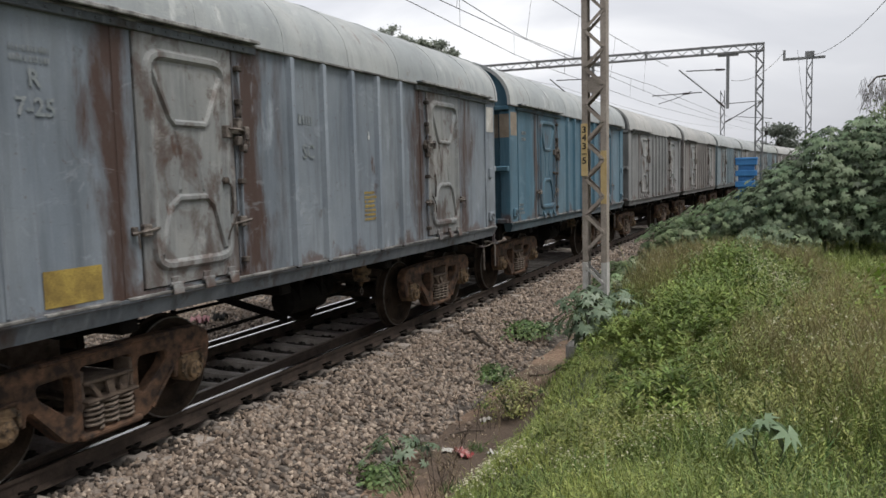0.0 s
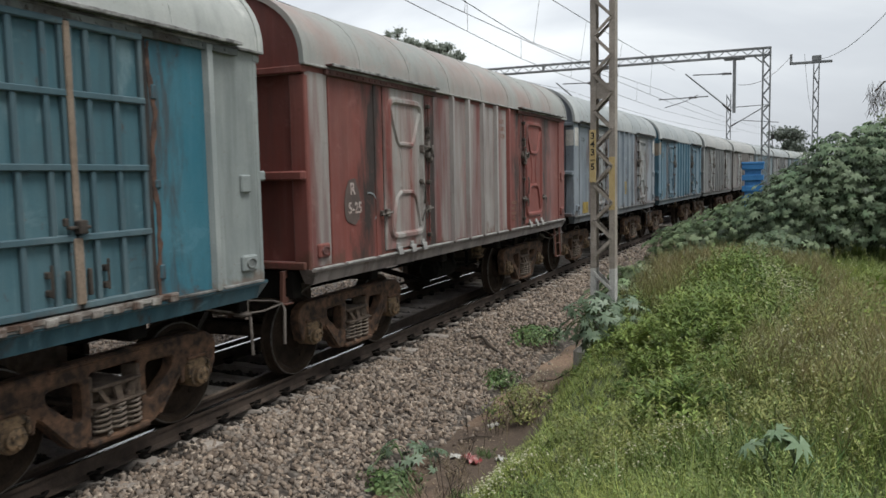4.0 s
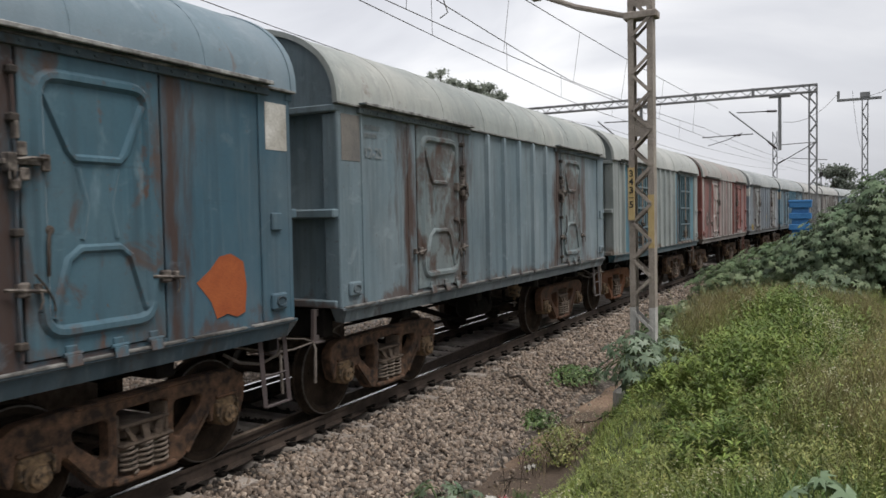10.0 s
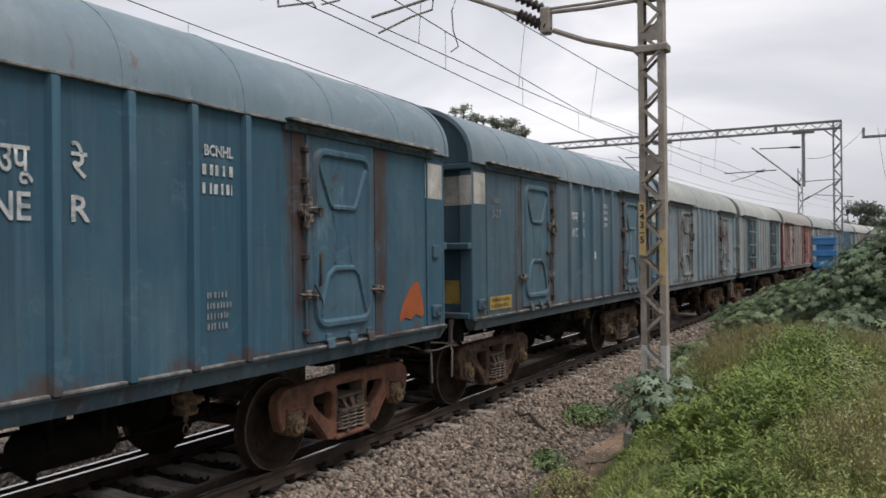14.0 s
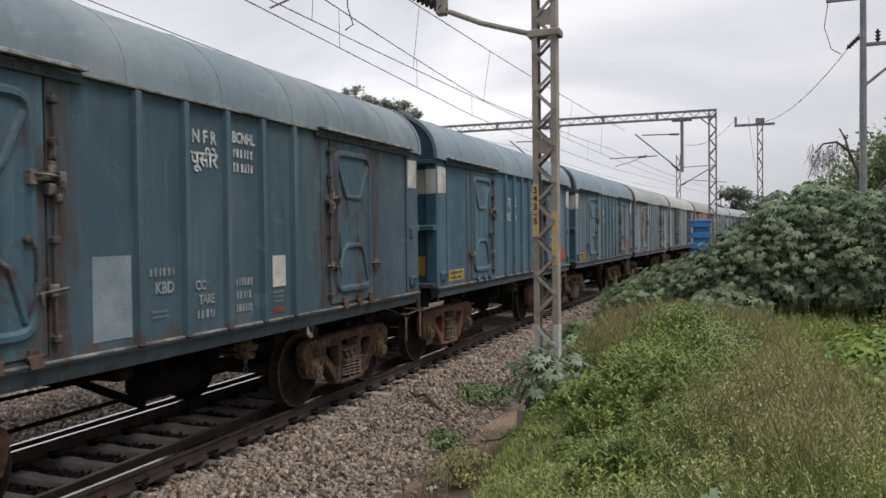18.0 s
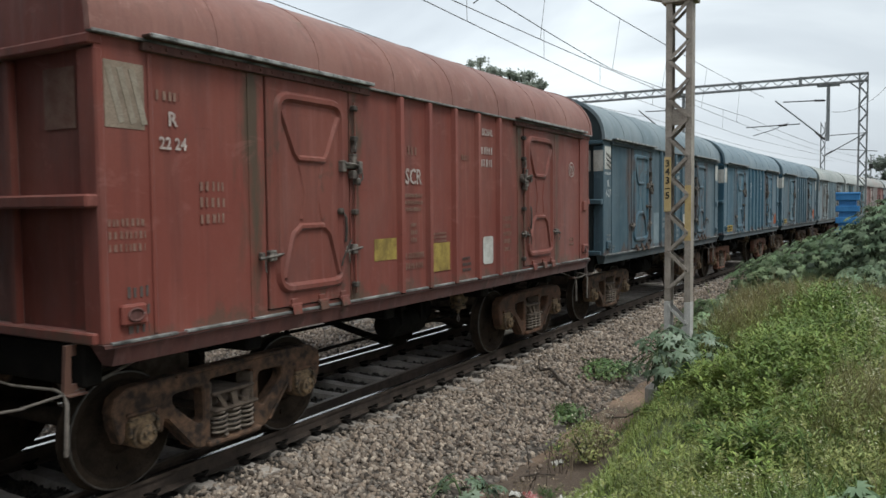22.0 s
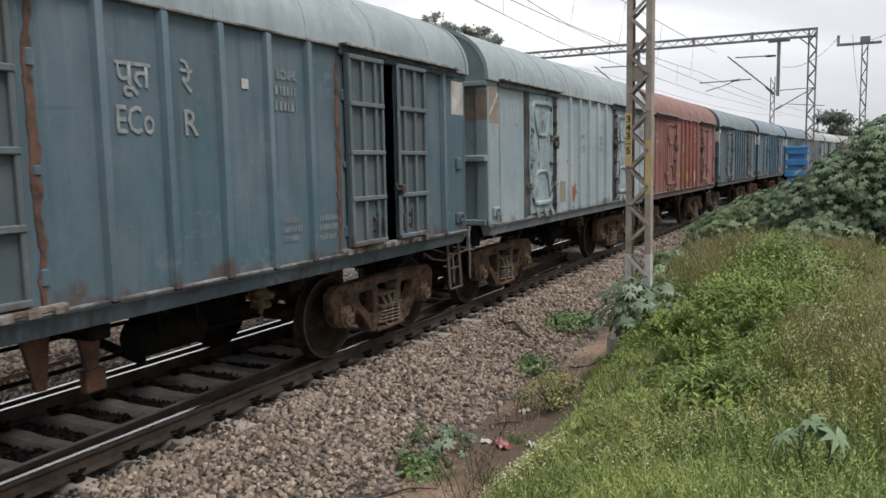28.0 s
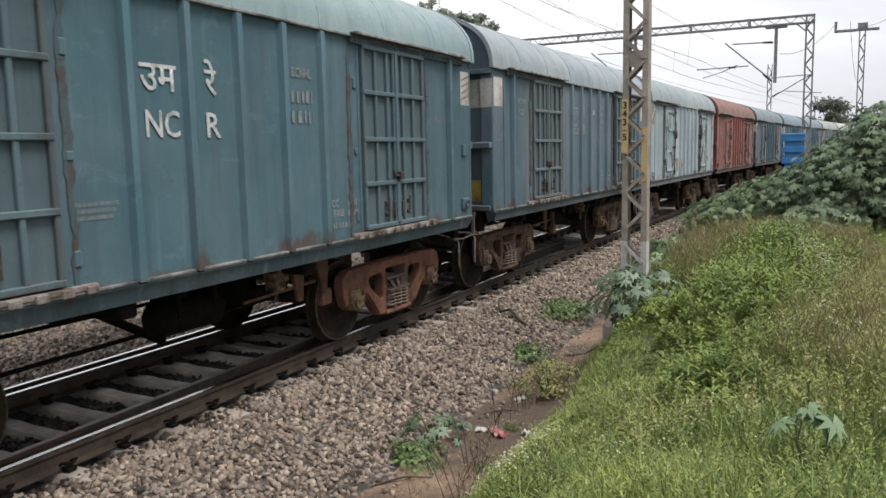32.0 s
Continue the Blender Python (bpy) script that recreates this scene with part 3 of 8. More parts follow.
def gable_shape(y0, y1, steps=28):
    bm = bmesh.new()
    prism(bm, [roof_point(math.pi * k / steps, -0.035) for k in range(steps + 1)], y0, y1)
    bmesh.ops.recalc_face_normals(bm, faces=bm.faces[:])
    return bm


def wall_shape(side, half_width, doors):
    """One side sheet with shallow pressings and the two door openings."""
    bm = bmesh.new()
    ys, x = [], {}
    cuts = [(-HALF, 0), (-4.60, 0), (-4.57, -.006), (-4.05, -.006), (-4.02, 0), (-3.60, 0)]
    for d in doors:
        cuts += [(d - half_width, 0), (d + half_width, 0)]
    for a, b in zip(RIBS, RIBS[1:]):
        cuts += [(a + 0.09, 0), (a + 0.12, -.005), (b - 0.12, -.005), (b - 0.09, 0)]
    cuts += [(4.02, 0), (4.05, -.006), (4.57, -.006), (4.60, 0), (HALF, 0)]
    cuts.sort()
    zs = [FLOOR, 1.42, 3.52, EAVE]
    grid = [[bm.verts.new((side * (SIDE + (d if 0 < j < 3 else 0)), y, z)) for j, z in enumerate(zs)] for y, d in cuts]
    for i in range(len(cuts) - 1):
        mid = (cuts[i][0] + cuts[i + 1][0]) / 2
        for j in range(3):
            if j == 1 and any(abs(mid - d) < half_width for d in doors):
                continue
            q = (grid[i][j], grid[i + 1][j], grid[i + 1][j + 1], grid[i][j + 1])
            bm.faces.new(q if side > 0 else q[::-1])
    # the sheet's inner face and its cut edges
    outer = bm.faces[:]
    rim = [e for e in bm.edges if len(e.link_faces) == 1]
    back = {v: bm.verts.new((v.co.x - side * 0.02, v.co.y, v.co.z)) for v in bm.verts[:]}
    for f in outer:
        bm.faces.new([back[v] for v in reversed(f.verts)])
    for e in rim:
        a, b = e.verts
        bm.faces.new((a, b, back[b], back[a]))
    bmesh.ops.recalc_face_normals(bm, faces=bm.faces[:])
    return bm


def rib_shape(side, y):
    """A pressed top-hat rib whose foot is cut on the slant."""
    bm = bmesh.new()
    prof = [(-0.055, 0.001), (-0.032, 0.060), (0.032, 0.060), (0.055, 0.001)]
    rows = [(1.40, 1.0), (3.565, 1.0), (3.586, 0.80)]
    rings = [[bm.verts.new((side * (SIDE - 0.002 + d * k), y + w, z - (0.03 if z < 2 and d > 0.03 else 0))) for w, d in prof] for z, k in rows]
    for a, b in zip(rings, rings[1:]):
        for k in range(3):
            q = (a[k], a[k + 1], b[k + 1], b[k])
            bm.faces.new(q if side > 0 else q[::-1])
    for ring in (rings[0], rings[-1]):
        bm.faces.new(ring)
    bmesh.ops.recalc_face_normals(bm, faces=bm.faces[:])
    return bm


def sole_shape(side):
    bm = bmesh.new()
    prof = [(1.625, 1.375), (1.672, 1.375), (1.672, 1.350), (1.648, 1.335), (1.610, 1.205), (1.50, 1.205), (1.50, 1.375)]
    a, b = prism(bm, [(side * x, z) for x, z in prof], -HALF - 0.01, HALF + 0.01)
    for ring, k in ((a, 1), (b, -1)):
        for v in ring[3:6]:
            v.co.y += k * 0.10
    bmesh.ops.recalc_face_normals(bm, faces=bm.faces[:])
    return bm


def ridge(bm, pts, x, width, height):
    """A pressed ridge along points of the y-z plane, standing off a sheet at x."""
    pts = [Vector(p) for p in pts]
    rows = []
    for i, p in enumerate(pts):
        d = (pts[min(i + 1, len(pts) - 1)] - pts[max(i - 1, 0)]).normalized()
        n = Vector((-d.y, d.x))
        rows.append([bm.verts.new((x + h, *(p + n * w))) for w, h in ((-width, 0), (-width * .4, height), (width * .4, height), (width, 0))])
    for a, b in zip(rows, rows[1:]):
        for k in range(3):
            bm.faces.new((a[k], b[k], b[k + 1], a[k + 1]))


def pressed_sheet(d):
    """A single leaf, to which the pressings are set."""
    return boxes([(SIDE - 0.03, SIDE + 0.018, d - 0.60, d + 0.60, 1.43, 3.53)], 0.008)


def pressings(d):
    """The rounded rim, the two tapered pressings and the ridges between them: points, width, height."""
    rim = rounded([(d - 0.47, 1.60), (d + 0.47, 1.60), (d + 0.47, 3.37), (d - 0.47, 3.37)], 0.16, 4)
    return [("door_rim", rim + rim[:1], 0.050, 0.036),
            ("pressing", [(d - 0.42, 3.24), (d - 0.24, 2.86), (d - 0.19, 2.81), (d + 0.19, 2.81), (d + 0.24, 2.86), (d + 0.42, 3.24)], 0.034, 0.028),
            ("pressing", [(d - 0.40, 1.70), (d - 0.27, 2.10), (d - 0.17, 2.17), (d + 0.17, 2.17), (d + 0.27, 2.10), (d + 0.40, 1.70)], 0.034, 0.028),
            ("pressing", [(d - 0.17, 2.75), (d - 0.10, 2.48), (d - 0.15, 2.24)], 0.024, 0.014),
            ("pressing", [(d + 0.17, 2.75), (d + 0.10, 2.48), (d + 0.15, 2.24)], 0.024, 0.014)]


def pressing_shape(pts, width, height):
    bm = bmesh.new()
    ridge(bm, pts, SIDE + 0.018, width, height)
    bmesh.ops.recalc_face_normals(bm, faces=bm.faces[:])
    return bm


def grid_sheet(y0, y1):
    return boxes([(SIDE - 0.03, SIDE + 0.005, y0, y1, 1.44, 3.54)])


def grid_bars(y0, y1, flip):
    """The flat bars that frame and cross one leaf of a double door."""
    x, w = SIDE + 0.005, y1 - y0
    marks = (0.40, 0.76) if not flip else (0.24, 0.60)
    rows = [(x - 0.002, x + 0.042, c - 0.022, c + 0.022, 1.442, 3.538) for c in [y0 + 0.024, y1 - 0.024] + [y0 + w * k for k in marks]]
    return rows + [(x - 0.002, x + 0.052, y0 + 0.001, y1 - 0.001, z - 0.026, z + 0.026) for z in (1.47, 1.97, 2.48, 3.01, 3.512)]


def latch_pieces(y, z, k):
    """Hasp, hook plates, keeper and padlock by name; k is the side of the leaf they sit on."""
    x = SIDE + 0.03

    def block(bm, a, b, z0, z1, d, bevel=0.008):
        add_box(bm, x - 0.012, x + d, *sorted((y + k * a, y + k * b)), z + z0, z + z1, bevel)
    hasp, upper, lower, keeper, lock, stop = (bmesh.new() for _ in range(6))
    block(hasp, -0.17, 0.15, -0.016, 0.020, 0.040, 0.004)
    block(hasp, -0.18, -0.12, -0.055, 0.060, 0.055)
    add_tube(hasp, [(x + 0.05, y - k * 0.15, z + 0.03), (x + 0.065, y - k * 0.03, z + 0.030), (x + 0.05, y + k * 0.11, z + 0.01)], 0.014, 6)
    block(upper, -0.01, 0.055, 0.040, 0.135, 0.055)
    block(lower, -0.02, 0.045, -0.12, -0.035, 0.060)
    block(keeper, 0.07, 0.135, -0.065, 0.060, 0.070)
    add_tube(keeper, [(x + 0.055, y + k * 0.12, z - 0.02), (x + 0.066, y + k * 0.13, z - 0.11), (x + 0.05, y + k * 0.08, z - 0.19)], 0.009, 6)
    block(lock, 0.05, 0.10, -0.185, -0.110, 0.075, 0.014)
    add_tube(lock, [(x + 0.055, y + k * 0.06, z - 0.12), (x + 0.065, y + k * 0.058, z - 0.06), (x + 0.065, y + k * 0.09, z - 0.06), (x + 0.055, y + k * 0.092, z - 0.12)], 0.008, 6)
    block(stop, 0.035, 0.065, 0.150, 0.270, 0.050)
    return {"hasp": hasp, "upper_hook": upper, "lower_hook": lower, "keeper": keeper, "padlock": lock, "stop": stop}


LATCH_NAMES = ("hasp", "upper_hook", "lower_hook", "keeper", "padlock", "stop")


def bolt_shape(y, z, k):
    """A keeper plate with its hinged pin and drop handle."""
    bm = bmesh.new()
    x = SIDE + 0.02
    add_box(bm, x - 0.01, x + 0.05, *sorted((y - k * 0.03, y + k * 0.06)), z - 0.05, z + 0.05, 0.012)
    add_box(bm, x - 0.01, x + 0.035, *sorted((y - k * 0.13, y - k * 0.08)), z - 0.035, z + 0.035, 0.008)
    add_tube(bm, [(x + 0.04, y - k * 0.16, z - 0.02), (x + 0.05, y + k * 0.04, z), (x + 0.03, y + k * 0.15, z + 0.01)], 0.014, 6)
    add_tube(bm, [(x + 0.045, y - k * 0.10, z), (x + 0.055, y - k * 0.105, z - 0.08), (x + 0.045, y - k * 0.09, z - 0.14)], 0.008, 6)
    return bm


def handle_shape(y, k):
    """A bent drop handle on its pivot, with a short chain."""
    bm = bmesh.new()
    x = SIDE + 0.035
    add_lathe(bm, [(x - 0.02, 0.035), (x + 0.02, 0.035), (x + 0.03, 0.02)], steps=10, centre=(0, y, 2.31))
    add_tube(bm, [(x + 0.02, y, 2.31), (x + 0.045, y + k * 0.03, 2.25), (x + 0.045, y + k * 0.035, 2.10), (x + 0.035, y + k * 0.03, 2.00)], 0.013, 6)
    add_tube(bm, [(x + 0.03, y + k * 0.13, 2.02), (x + 0.04, y + k * 0.06, 1.93), (x + 0.03, y, 1.84), (x + 0.02, y - k * 0.02, 1.76)], 0.009, 5)
    return bm


def bracket_shape(y, z):
    """A guide that holds the locking bar to the post."""
    return boxes([(SIDE + 0.01, SIDE + 0.075, y - 0.035, y + 0.035, z - 0.028, z + 0.028)], 0.01)


def flap_shape(y):
    """A hinge flap that hangs over the sill from its knuckle."""
    bm = bmesh.new()
    add_box(bm, -0.008, 0.008, -0.060, 0.060, -0.085, 0.0, 0.005, Matrix.LocRotScale((SIDE + 0.056, y, 1.435), Euler((0.0, radians(-9), 0)), None))
    add_tube(bm, [(SIDE + 0.045, y - 0.075, 1.440), (SIDE + 0.045, y + 0.075, 1.440)], 0.016, 8)
    add_box(bm, SIDE + 0.01, SIDE + 0.04, y - 0.045, y + 0.045, 1.445, 1.50, 0.006)
    return bm


def rod_shape(y):
    x = SIDE + 0.045
    return tube([(x, y, 1.46), (x, y - 0.01, 2.1), (x + 0.01, y + 0.01, 2.75), (x, y, 3.42)], 0.013, 6)


SHAPES = {}


def shape(key, build, mat):
    """Meshes are built once and shared or copied for another paint."""
    if (key, mat.name) in SHAPES:
        return SHAPES[key, mat.name]
    first = SHAPES.get(key)
    if first is None:
        me = SHAPES[key] = mesh_from(key, build(), mat)
    else:
        me = first.copy()
        me.materials.clear()
        me.materials.append(mat)
    SHAPES[key, mat.name] = me
    return me


def lettering(words, size, mat, parent, y, z, x=SIDE + 0.006, width=1.0, bold=0.004):
    """Painted words on a side; y, z is the middle of the first line."""
    cu = bpy.data.curves.new("lettering", "FONT")
    cu.body, cu.size, cu.align_x, cu.align_y, cu.offset = words, size, "CENTER", "CENTER", bold
    cu.resolution_u = 2
    tmp = new("lettering", cu)
    me = bpy.data.meshes.new_from_object(tmp)
    bpy.data.objects.remove(tmp)
    bpy.data.curves.remove(cu)
    me.transform(Matrix(((0, 0, 1, x), (width, 0, 0, y), (0, 1, 0, z), (0, 0, 0, 1))))
    me.materials.clear()
    me.materials.append(mat)
    ob = new("lettering", me)
    ob.parent = parent
    return ob


def stroke_sign(strokes, mat, parent, y, z, size, x=SIDE + 0.0055):
    """Painted signs from flat strokes on a unit square."""
    bm = bmesh.new()
    for (a, b), (c, d), w in strokes:
        add_bar(bm, (x, y + a * size, z + b * size), (x, y + c * size, z + d * size), 0.004, w * size)
    # bars lie flat on the sheet
    return part("lettering", bm, mat, parent)


def bars(parent, mat, y, z, w, h, rows, rng, x=SIDE + 0.0055):
    """Small stencilled lines that cannot be made out."""
    bm = bmesh.new()
    for r in range(rows):
        zz = z + (rows - 1) * h / 2 - r * h
        at, end = y - w / 2, y + w / 2 - rng.random() * 0.2 * w
        while at < end:
            step = h * rng.uniform(0.30, 0.55)
            top = rng.uniform(0.24, 0.33)
            add_box(bm, x - 0.003, x, at, min(at + step * rng.uniform(0.35, 0.62), end), zz - h * 0.30, zz + h * top)
            at += step
    return tagged(part("stencil_line", bm, mat, parent), kind="stuff")


def patch(parent, mat, y0, y1, z0, z1, name="painted_panel", x=SIDE + 0.004):
    return part(name, boxes([(x - 0.003, x, y0, y1, z0, z1)]), mat, parent)


def ragged(parent, mat, y, z, w, h, rng, name="primer_patch", x=SIDE + 0.004):
    """A brushed-on patch with an uneven edge."""
    bm = bmesh.new()
    pts = []
    for k in range(18):
        a = 2 * math.pi * k / 18
        r = rng.uniform(0.8, 1.1)
        c, s = math.cos(a), math.sin(a)
        pts.append((y + w / 2 * r * math.copysign(abs(c) ** 0.6, c) * (1 - 0.35 * max(0, s)), z + h / 2 * (r if s > 0 else rng.uniform(0.8, 1)) * math.copysign(abs(s) ** 0.7, s)))
    add_plate(bm, pts, [], x - 0.003, x)
    return part(name, bm, mat, parent)


def plate_shape(pts, x=SIDE + 0.004):
    bm = bmesh.new()
    add_plate(bm, pts, [], x - 0.003, x)
    return bm


def rust_run_shape(y, wide, seed):
    """A strip where the paint has come away, uneven and broken towards its ends."""
    rng = random.Random(seed)
    bm, shift, last = bmesh.new(), 0.0, None
    for k in range(34):
        z = 1.41 + 2.10 * k / 33
        shift = 0.85 * shift + rng.uniform(-0.014, 0.014)
        half = wide * (0.35 + 0.65 * math.sin(math.pi * (k + 0.5) / 34) ** 0.4) * rng.uniform(0.55, 1.15)
        y0, y1 = y + shift - half, y + shift + half * rng.uniform(0.6, 1.1)
        ring = [bm.verts.new(p) for p in ((SIDE + 0.004, y0, z), (SIDE + 0.012, y0 + 0.004, z), (SIDE + 0.012, y1 - 0.004, z), (SIDE + 0.004, y1, z))]
        if last:
            for q in range(3):
                bm.faces.new((last[q], last[q + 1], ring[q + 1], ring[q]))
        last = ring
    bmesh.ops.recalc_face_normals(bm, faces=bm.faces[:])
    return bm


def end_patch(parent, mat, end, x0, x1, z0, z1, name="painted_panel", y=4.984):
    a, b = sorted((end * y, end * (y + 0.004)))
    if name == "painted_panel":
        c, d = sorted((end * 5.0555, end * 5.0585))
        part(name, boxes([(1.445, 1.640, c, d, z0, z1)]), mat, parent)
    return part(name, boxes([(x0, x1, a, b, z0, z1)]), mat, parent)


# bogie pieces, in the bogie's own space, on the rail
def side_frame_shape(side):
    """A cast truss: top chord, two diagonals down to the spring seat and a jaw over each axle box."""
    bm = bmesh.new()
    half = [(0.30, 0.205), (0.42, 0.215), (0.50, 0.265), (0.735, 0.53), (0.775, 0.56), (0.79, 0.47), (0.832, 0.46), (0.85, 0.62), (0.90, 0.67), (1.10, 0.67), (1.15, 0.62), (1.165, 0.50), (1.205, 0.45), (1.262, 0.60), (1.285, 0.74), (1.25, 0.84), (1.13, 0.905), (0.70, 0.925), (0.30, 0.93)]
    outline = half + [(-y, z) for y, z in half[::-1]]
    hole = rounded([(0.345, 0.45), (0.405, 0.43), (0.675, 0.655), (0.69, 0.755), (0.345, 0.77)], 0.07)
    window = rounded([(-0.265, 0.255), (0.265, 0.255), (0.265, 0.81), (-0.265, 0.81)], 0.03, 2)
    x0, x1 = sorted((side * 1.06, side * 1.20))
    add_plate(bm, outline, [hole, [(-y, z) for y, z in hole[::-1]], window], x0, x1, 0.014)
    # the spring shelf, the top flange and the cast ribs of the diagonals
    add_box(bm, *sorted((side * 1.04, side * 1.255)), -0.33, 0.33, 0.20, 0.262, 0.02)
    add_box(bm, *sorted((side * 1.05, side * 1.225)), -0.66, 0.66, 0.892, 0.922, 0.012)
    for k in (-1, 1):
        add_bar(bm, (side * 1.205, k * 0.47, 0.275), (side * 1.205, k * 0.74, 0.575), 0.035, 0.030)
        add_box(bm, *sorted((side * 1.19, side * 1.225)), *sorted((k * 0.86, k * 1.16)), 0.665, 0.700, 0.01)
    return bm


def spring_shape():
    bm = bmesh.new()
    n, turns = 54, 5.0
    add_tube(bm, [(0.070 * math.cos(2 * math.pi * turns * k / n), 0.070 * math.sin(2 * math.pi * turns * k / n), 0.277 + 0.222 * k / n) for k in range(n + 1)], 0.0135, 6)
    return bm


def bolster_shape():
    bm = bmesh.new()
    add_box(bm, -1.275, 1.275, -0.275, 0.275, 0.503, 0.535, 0.012)
    add_box(bm, -1.17, 1.17, -0.20, 0.20, 0.54, 0.68, 0.03)
    for s in (-1, 1):
        for k in (-1, 0, 1):
            add_bar(bm, (s * 1.235, 0.12 * k, 0.53), (s * 1.20, 0.19 * k, 0.66), 0.07, 0.032)
        add_box(bm, *sorted((s * 1.12, s * 1.235)), -0.265, 0.265, 0.65, 0.685, 0.012)
    for s in (-1, 1):
        for y in (-0.13, 0.13):
            add_box(bm, *sorted((s * 1.16, s * 1.235)), y - 0.03, y + 0.03, 0.53, 0.58, 0.012)
        for y in (-0.262, 0.262):
            add_box(bm, *sorted((s * 1.0, s * 1.20)), y - 0.022, y + 0.022, 0.45, 0.78, 0.01)
    add_box(bm, -0.32, 0.32, -0.30, 0.30, 0.60, 0.98, 0.04)
    return bm


def axle_box_shape(side):
    bm = bmesh.new()
    add_box(bm, *sorted((side * 1.04, side * 1.22)), -0.135, 0.135, 0.57, 0.66, 0.02)
    add_lathe(bm, [(side * x, r) for x, r in ((1.02, 0.118), (1.215, 0.118), (1.225, 0.112), (1.228, 0.086), (1.272, 0.084), (1.284, 0.062), (1.284, 0.03))], steps=24, centre=(0, 0, 0.5))
    for k in range(3):
        a = 2 * math.pi * k / 3 + 0.5
        add_lathe(bm, [(side * 1.26, 0.018), (side * 1.302, 0.018)], steps=6, centre=(0, 0.050 * math.cos(a), 0.5 + 0.050 * math.sin(a)))
    for k in (-1, 1):
        add_box(bm, *sorted((side * 1.10, side * 1.235)), *sorted((k * 0.120, k * 0.150)), 0.50, 0.63, 0.008)
    bmesh.ops.recalc_face_normals(bm, faces=bm.faces[:])
    return bm


def wheelset_shape():
    """Axle and two dished wheels about the origin."""
    bm = bmesh.new()
    add_lathe(bm, [(-1.12, 0.07), (-0.98, 0.085), (-0.7, 0.085), (0.7, 0.085), (0.98, 0.085), (1.12, 0.07)], steps=16)
    for s in (-1, 1):
        prof = [(0.835, 0.10), (0.835, 0.16), (0.86, 0.20), (0.825, 0.42), (0.805, 0.435), (0.805, 0.515), (0.818, 0.528), (0.832, 0.525), (0.845, 0.503), (0.94, 0.497), (0.948, 0.490), (0.948, 0.435), (0.935, 0.425), (0.895, 0.40), (0.925, 0.20), (0.985, 0.16), (0.985, 0.10)]
        add_lathe(bm, [(s * x, r) for x, r in prof], steps=30)
    # one drilled lifting hole and a chalk-worn rim show the turning
    for s in (-1, 1):
        for a in (0.4, 3.5):
            add_lathe(bm, [(s * 0.87, 0.035), (s * 0.925, 0.032)], steps=10, centre=(0, 0.31 * math.cos(a), 0.31 * math.sin(a)))
    bmesh.ops.recalc_face_normals(bm, faces=bm.faces[:])
    return bm


def rim_edge_shape(s):
    """The bright worn edge of a tread."""
    bm = bmesh.new()
    add_lathe(bm, [(s * 0.936, 0.4985), (s * 0.9495, 0.494), (s * 0.951, 0.484), (s * 0.946, 0.482)], steps=36, caps=False)
    bmesh.ops.recalc_face_normals(bm, faces=bm.faces[:])
    return bm


WHEELS = []


def bogie(parent, y, mat, turn_list):
    frame_ = part("bogie", shape("bogie_bolster", bolster_shape, MAT["cast_pale"]), None, parent, "three-piece cast bogie with coil springs")
    frame_.location = (0, y, 0)
    for s in (1, -1):
        part("side_frame", shape("side_frame%d" % s, lambda: side_frame_shape(s), mat), None, frame_)
        for k, yy in enumerate((-0.165, 0.0, 0.165)):
            sp = part("spring", shape("spring", spring_shape, MAT["spring_dust"]), None, frame_)
            sp.location = (s * 1.195, yy, 0)
            sp.rotation_euler.z = k * 1.1
        for yy in (-1.0, 1.0):
            ab = part("axle_box", shape("axle_box%d" % s, lambda: axle_box_shape(s), MAT["cap_dust"]), None, frame_)
            ab.location = (0, yy, 0)
    for yy in (-1.0, 1.0):
        w = part("wheelset", shape("wheelset", wheelset_shape, MAT["wheel_brown"]), None, frame_)
        for s in (-1, 1):
            part("rim_edge", shape("rim_edge%d" % s, lambda: rim_edge_shape(s), MAT["tread_steel"]), None, w)
        turn_list.append((w, yy))
    part("brake_beam", shape("brake_beam", lambda: boxes([(-0.95, 0.95, -0.48, -0.42, 0.42, 0.50), (-0.95, 0.95, 0.42, 0.48, 0.42, 0.50)], 0.01), MAT["under_shade_black"]), None, frame_)
    return frame_


def reservoir_shape():
    bm = bmesh.new()
    add_lathe(bm, [(-0.55, 0.05), (-0.54, 0.16), (-0.47, 0.225), (0.47, 0.225), (0.54, 0.16), (0.55, 0.05)], steps=20, centre=(0, 0, 0))
    for x in (-0.3, 0.3):
        add_box(bm, x - 0.03, x + 0.03, -0.24, 0.24, 0.0, 0.40, 0.01)
    return bm


def brake_gear_shape():
    bm = bmesh.new()
    add_box(bm, -0.9, 0.9, -0.05, 0.05, 0.98, 1.08, 0.01)
    add_tube(bm, [(0.55, -2.4, 0.62), (0.55, 2.4, 0.66)], 0.022, 6)
    add_tube(bm, [(-0.35, -2.4, 0.72), (-0.35, 2.4, 0.70)], 0.022, 6)
    add_bar(bm, (0.70, -0.10, 0.55), (-0.45, -0.10, 0.80), 0.03, 0.09)
    for y in (-1.9, 1.9):
        add_bar(bm, (0.55, y, 0.60), (0.55, y, 1.22), 0.05, 0.03)
    return bm


def hand_brake_shape():
    """Two tapered hanger plates with a foot."""
    bm = bmesh.new()
    for y in (-1.30, -0.85):
        add_plate(bm, [(y - 0.15, 1.24), (y - 0.03, 0.72), (y + 0.05, 0.72), (y + 0.12, 1.24)], [], 1.20, 1.24)
    add_box(bm, 1.18, 1.27, -0.93, -0.74, 0.60, 0.78, 0.01)
    add_tube(bm, [(1.22, -2.2, 0.86), (1.22, -1.0, 0.90)], 0.016, 6)
    return bm


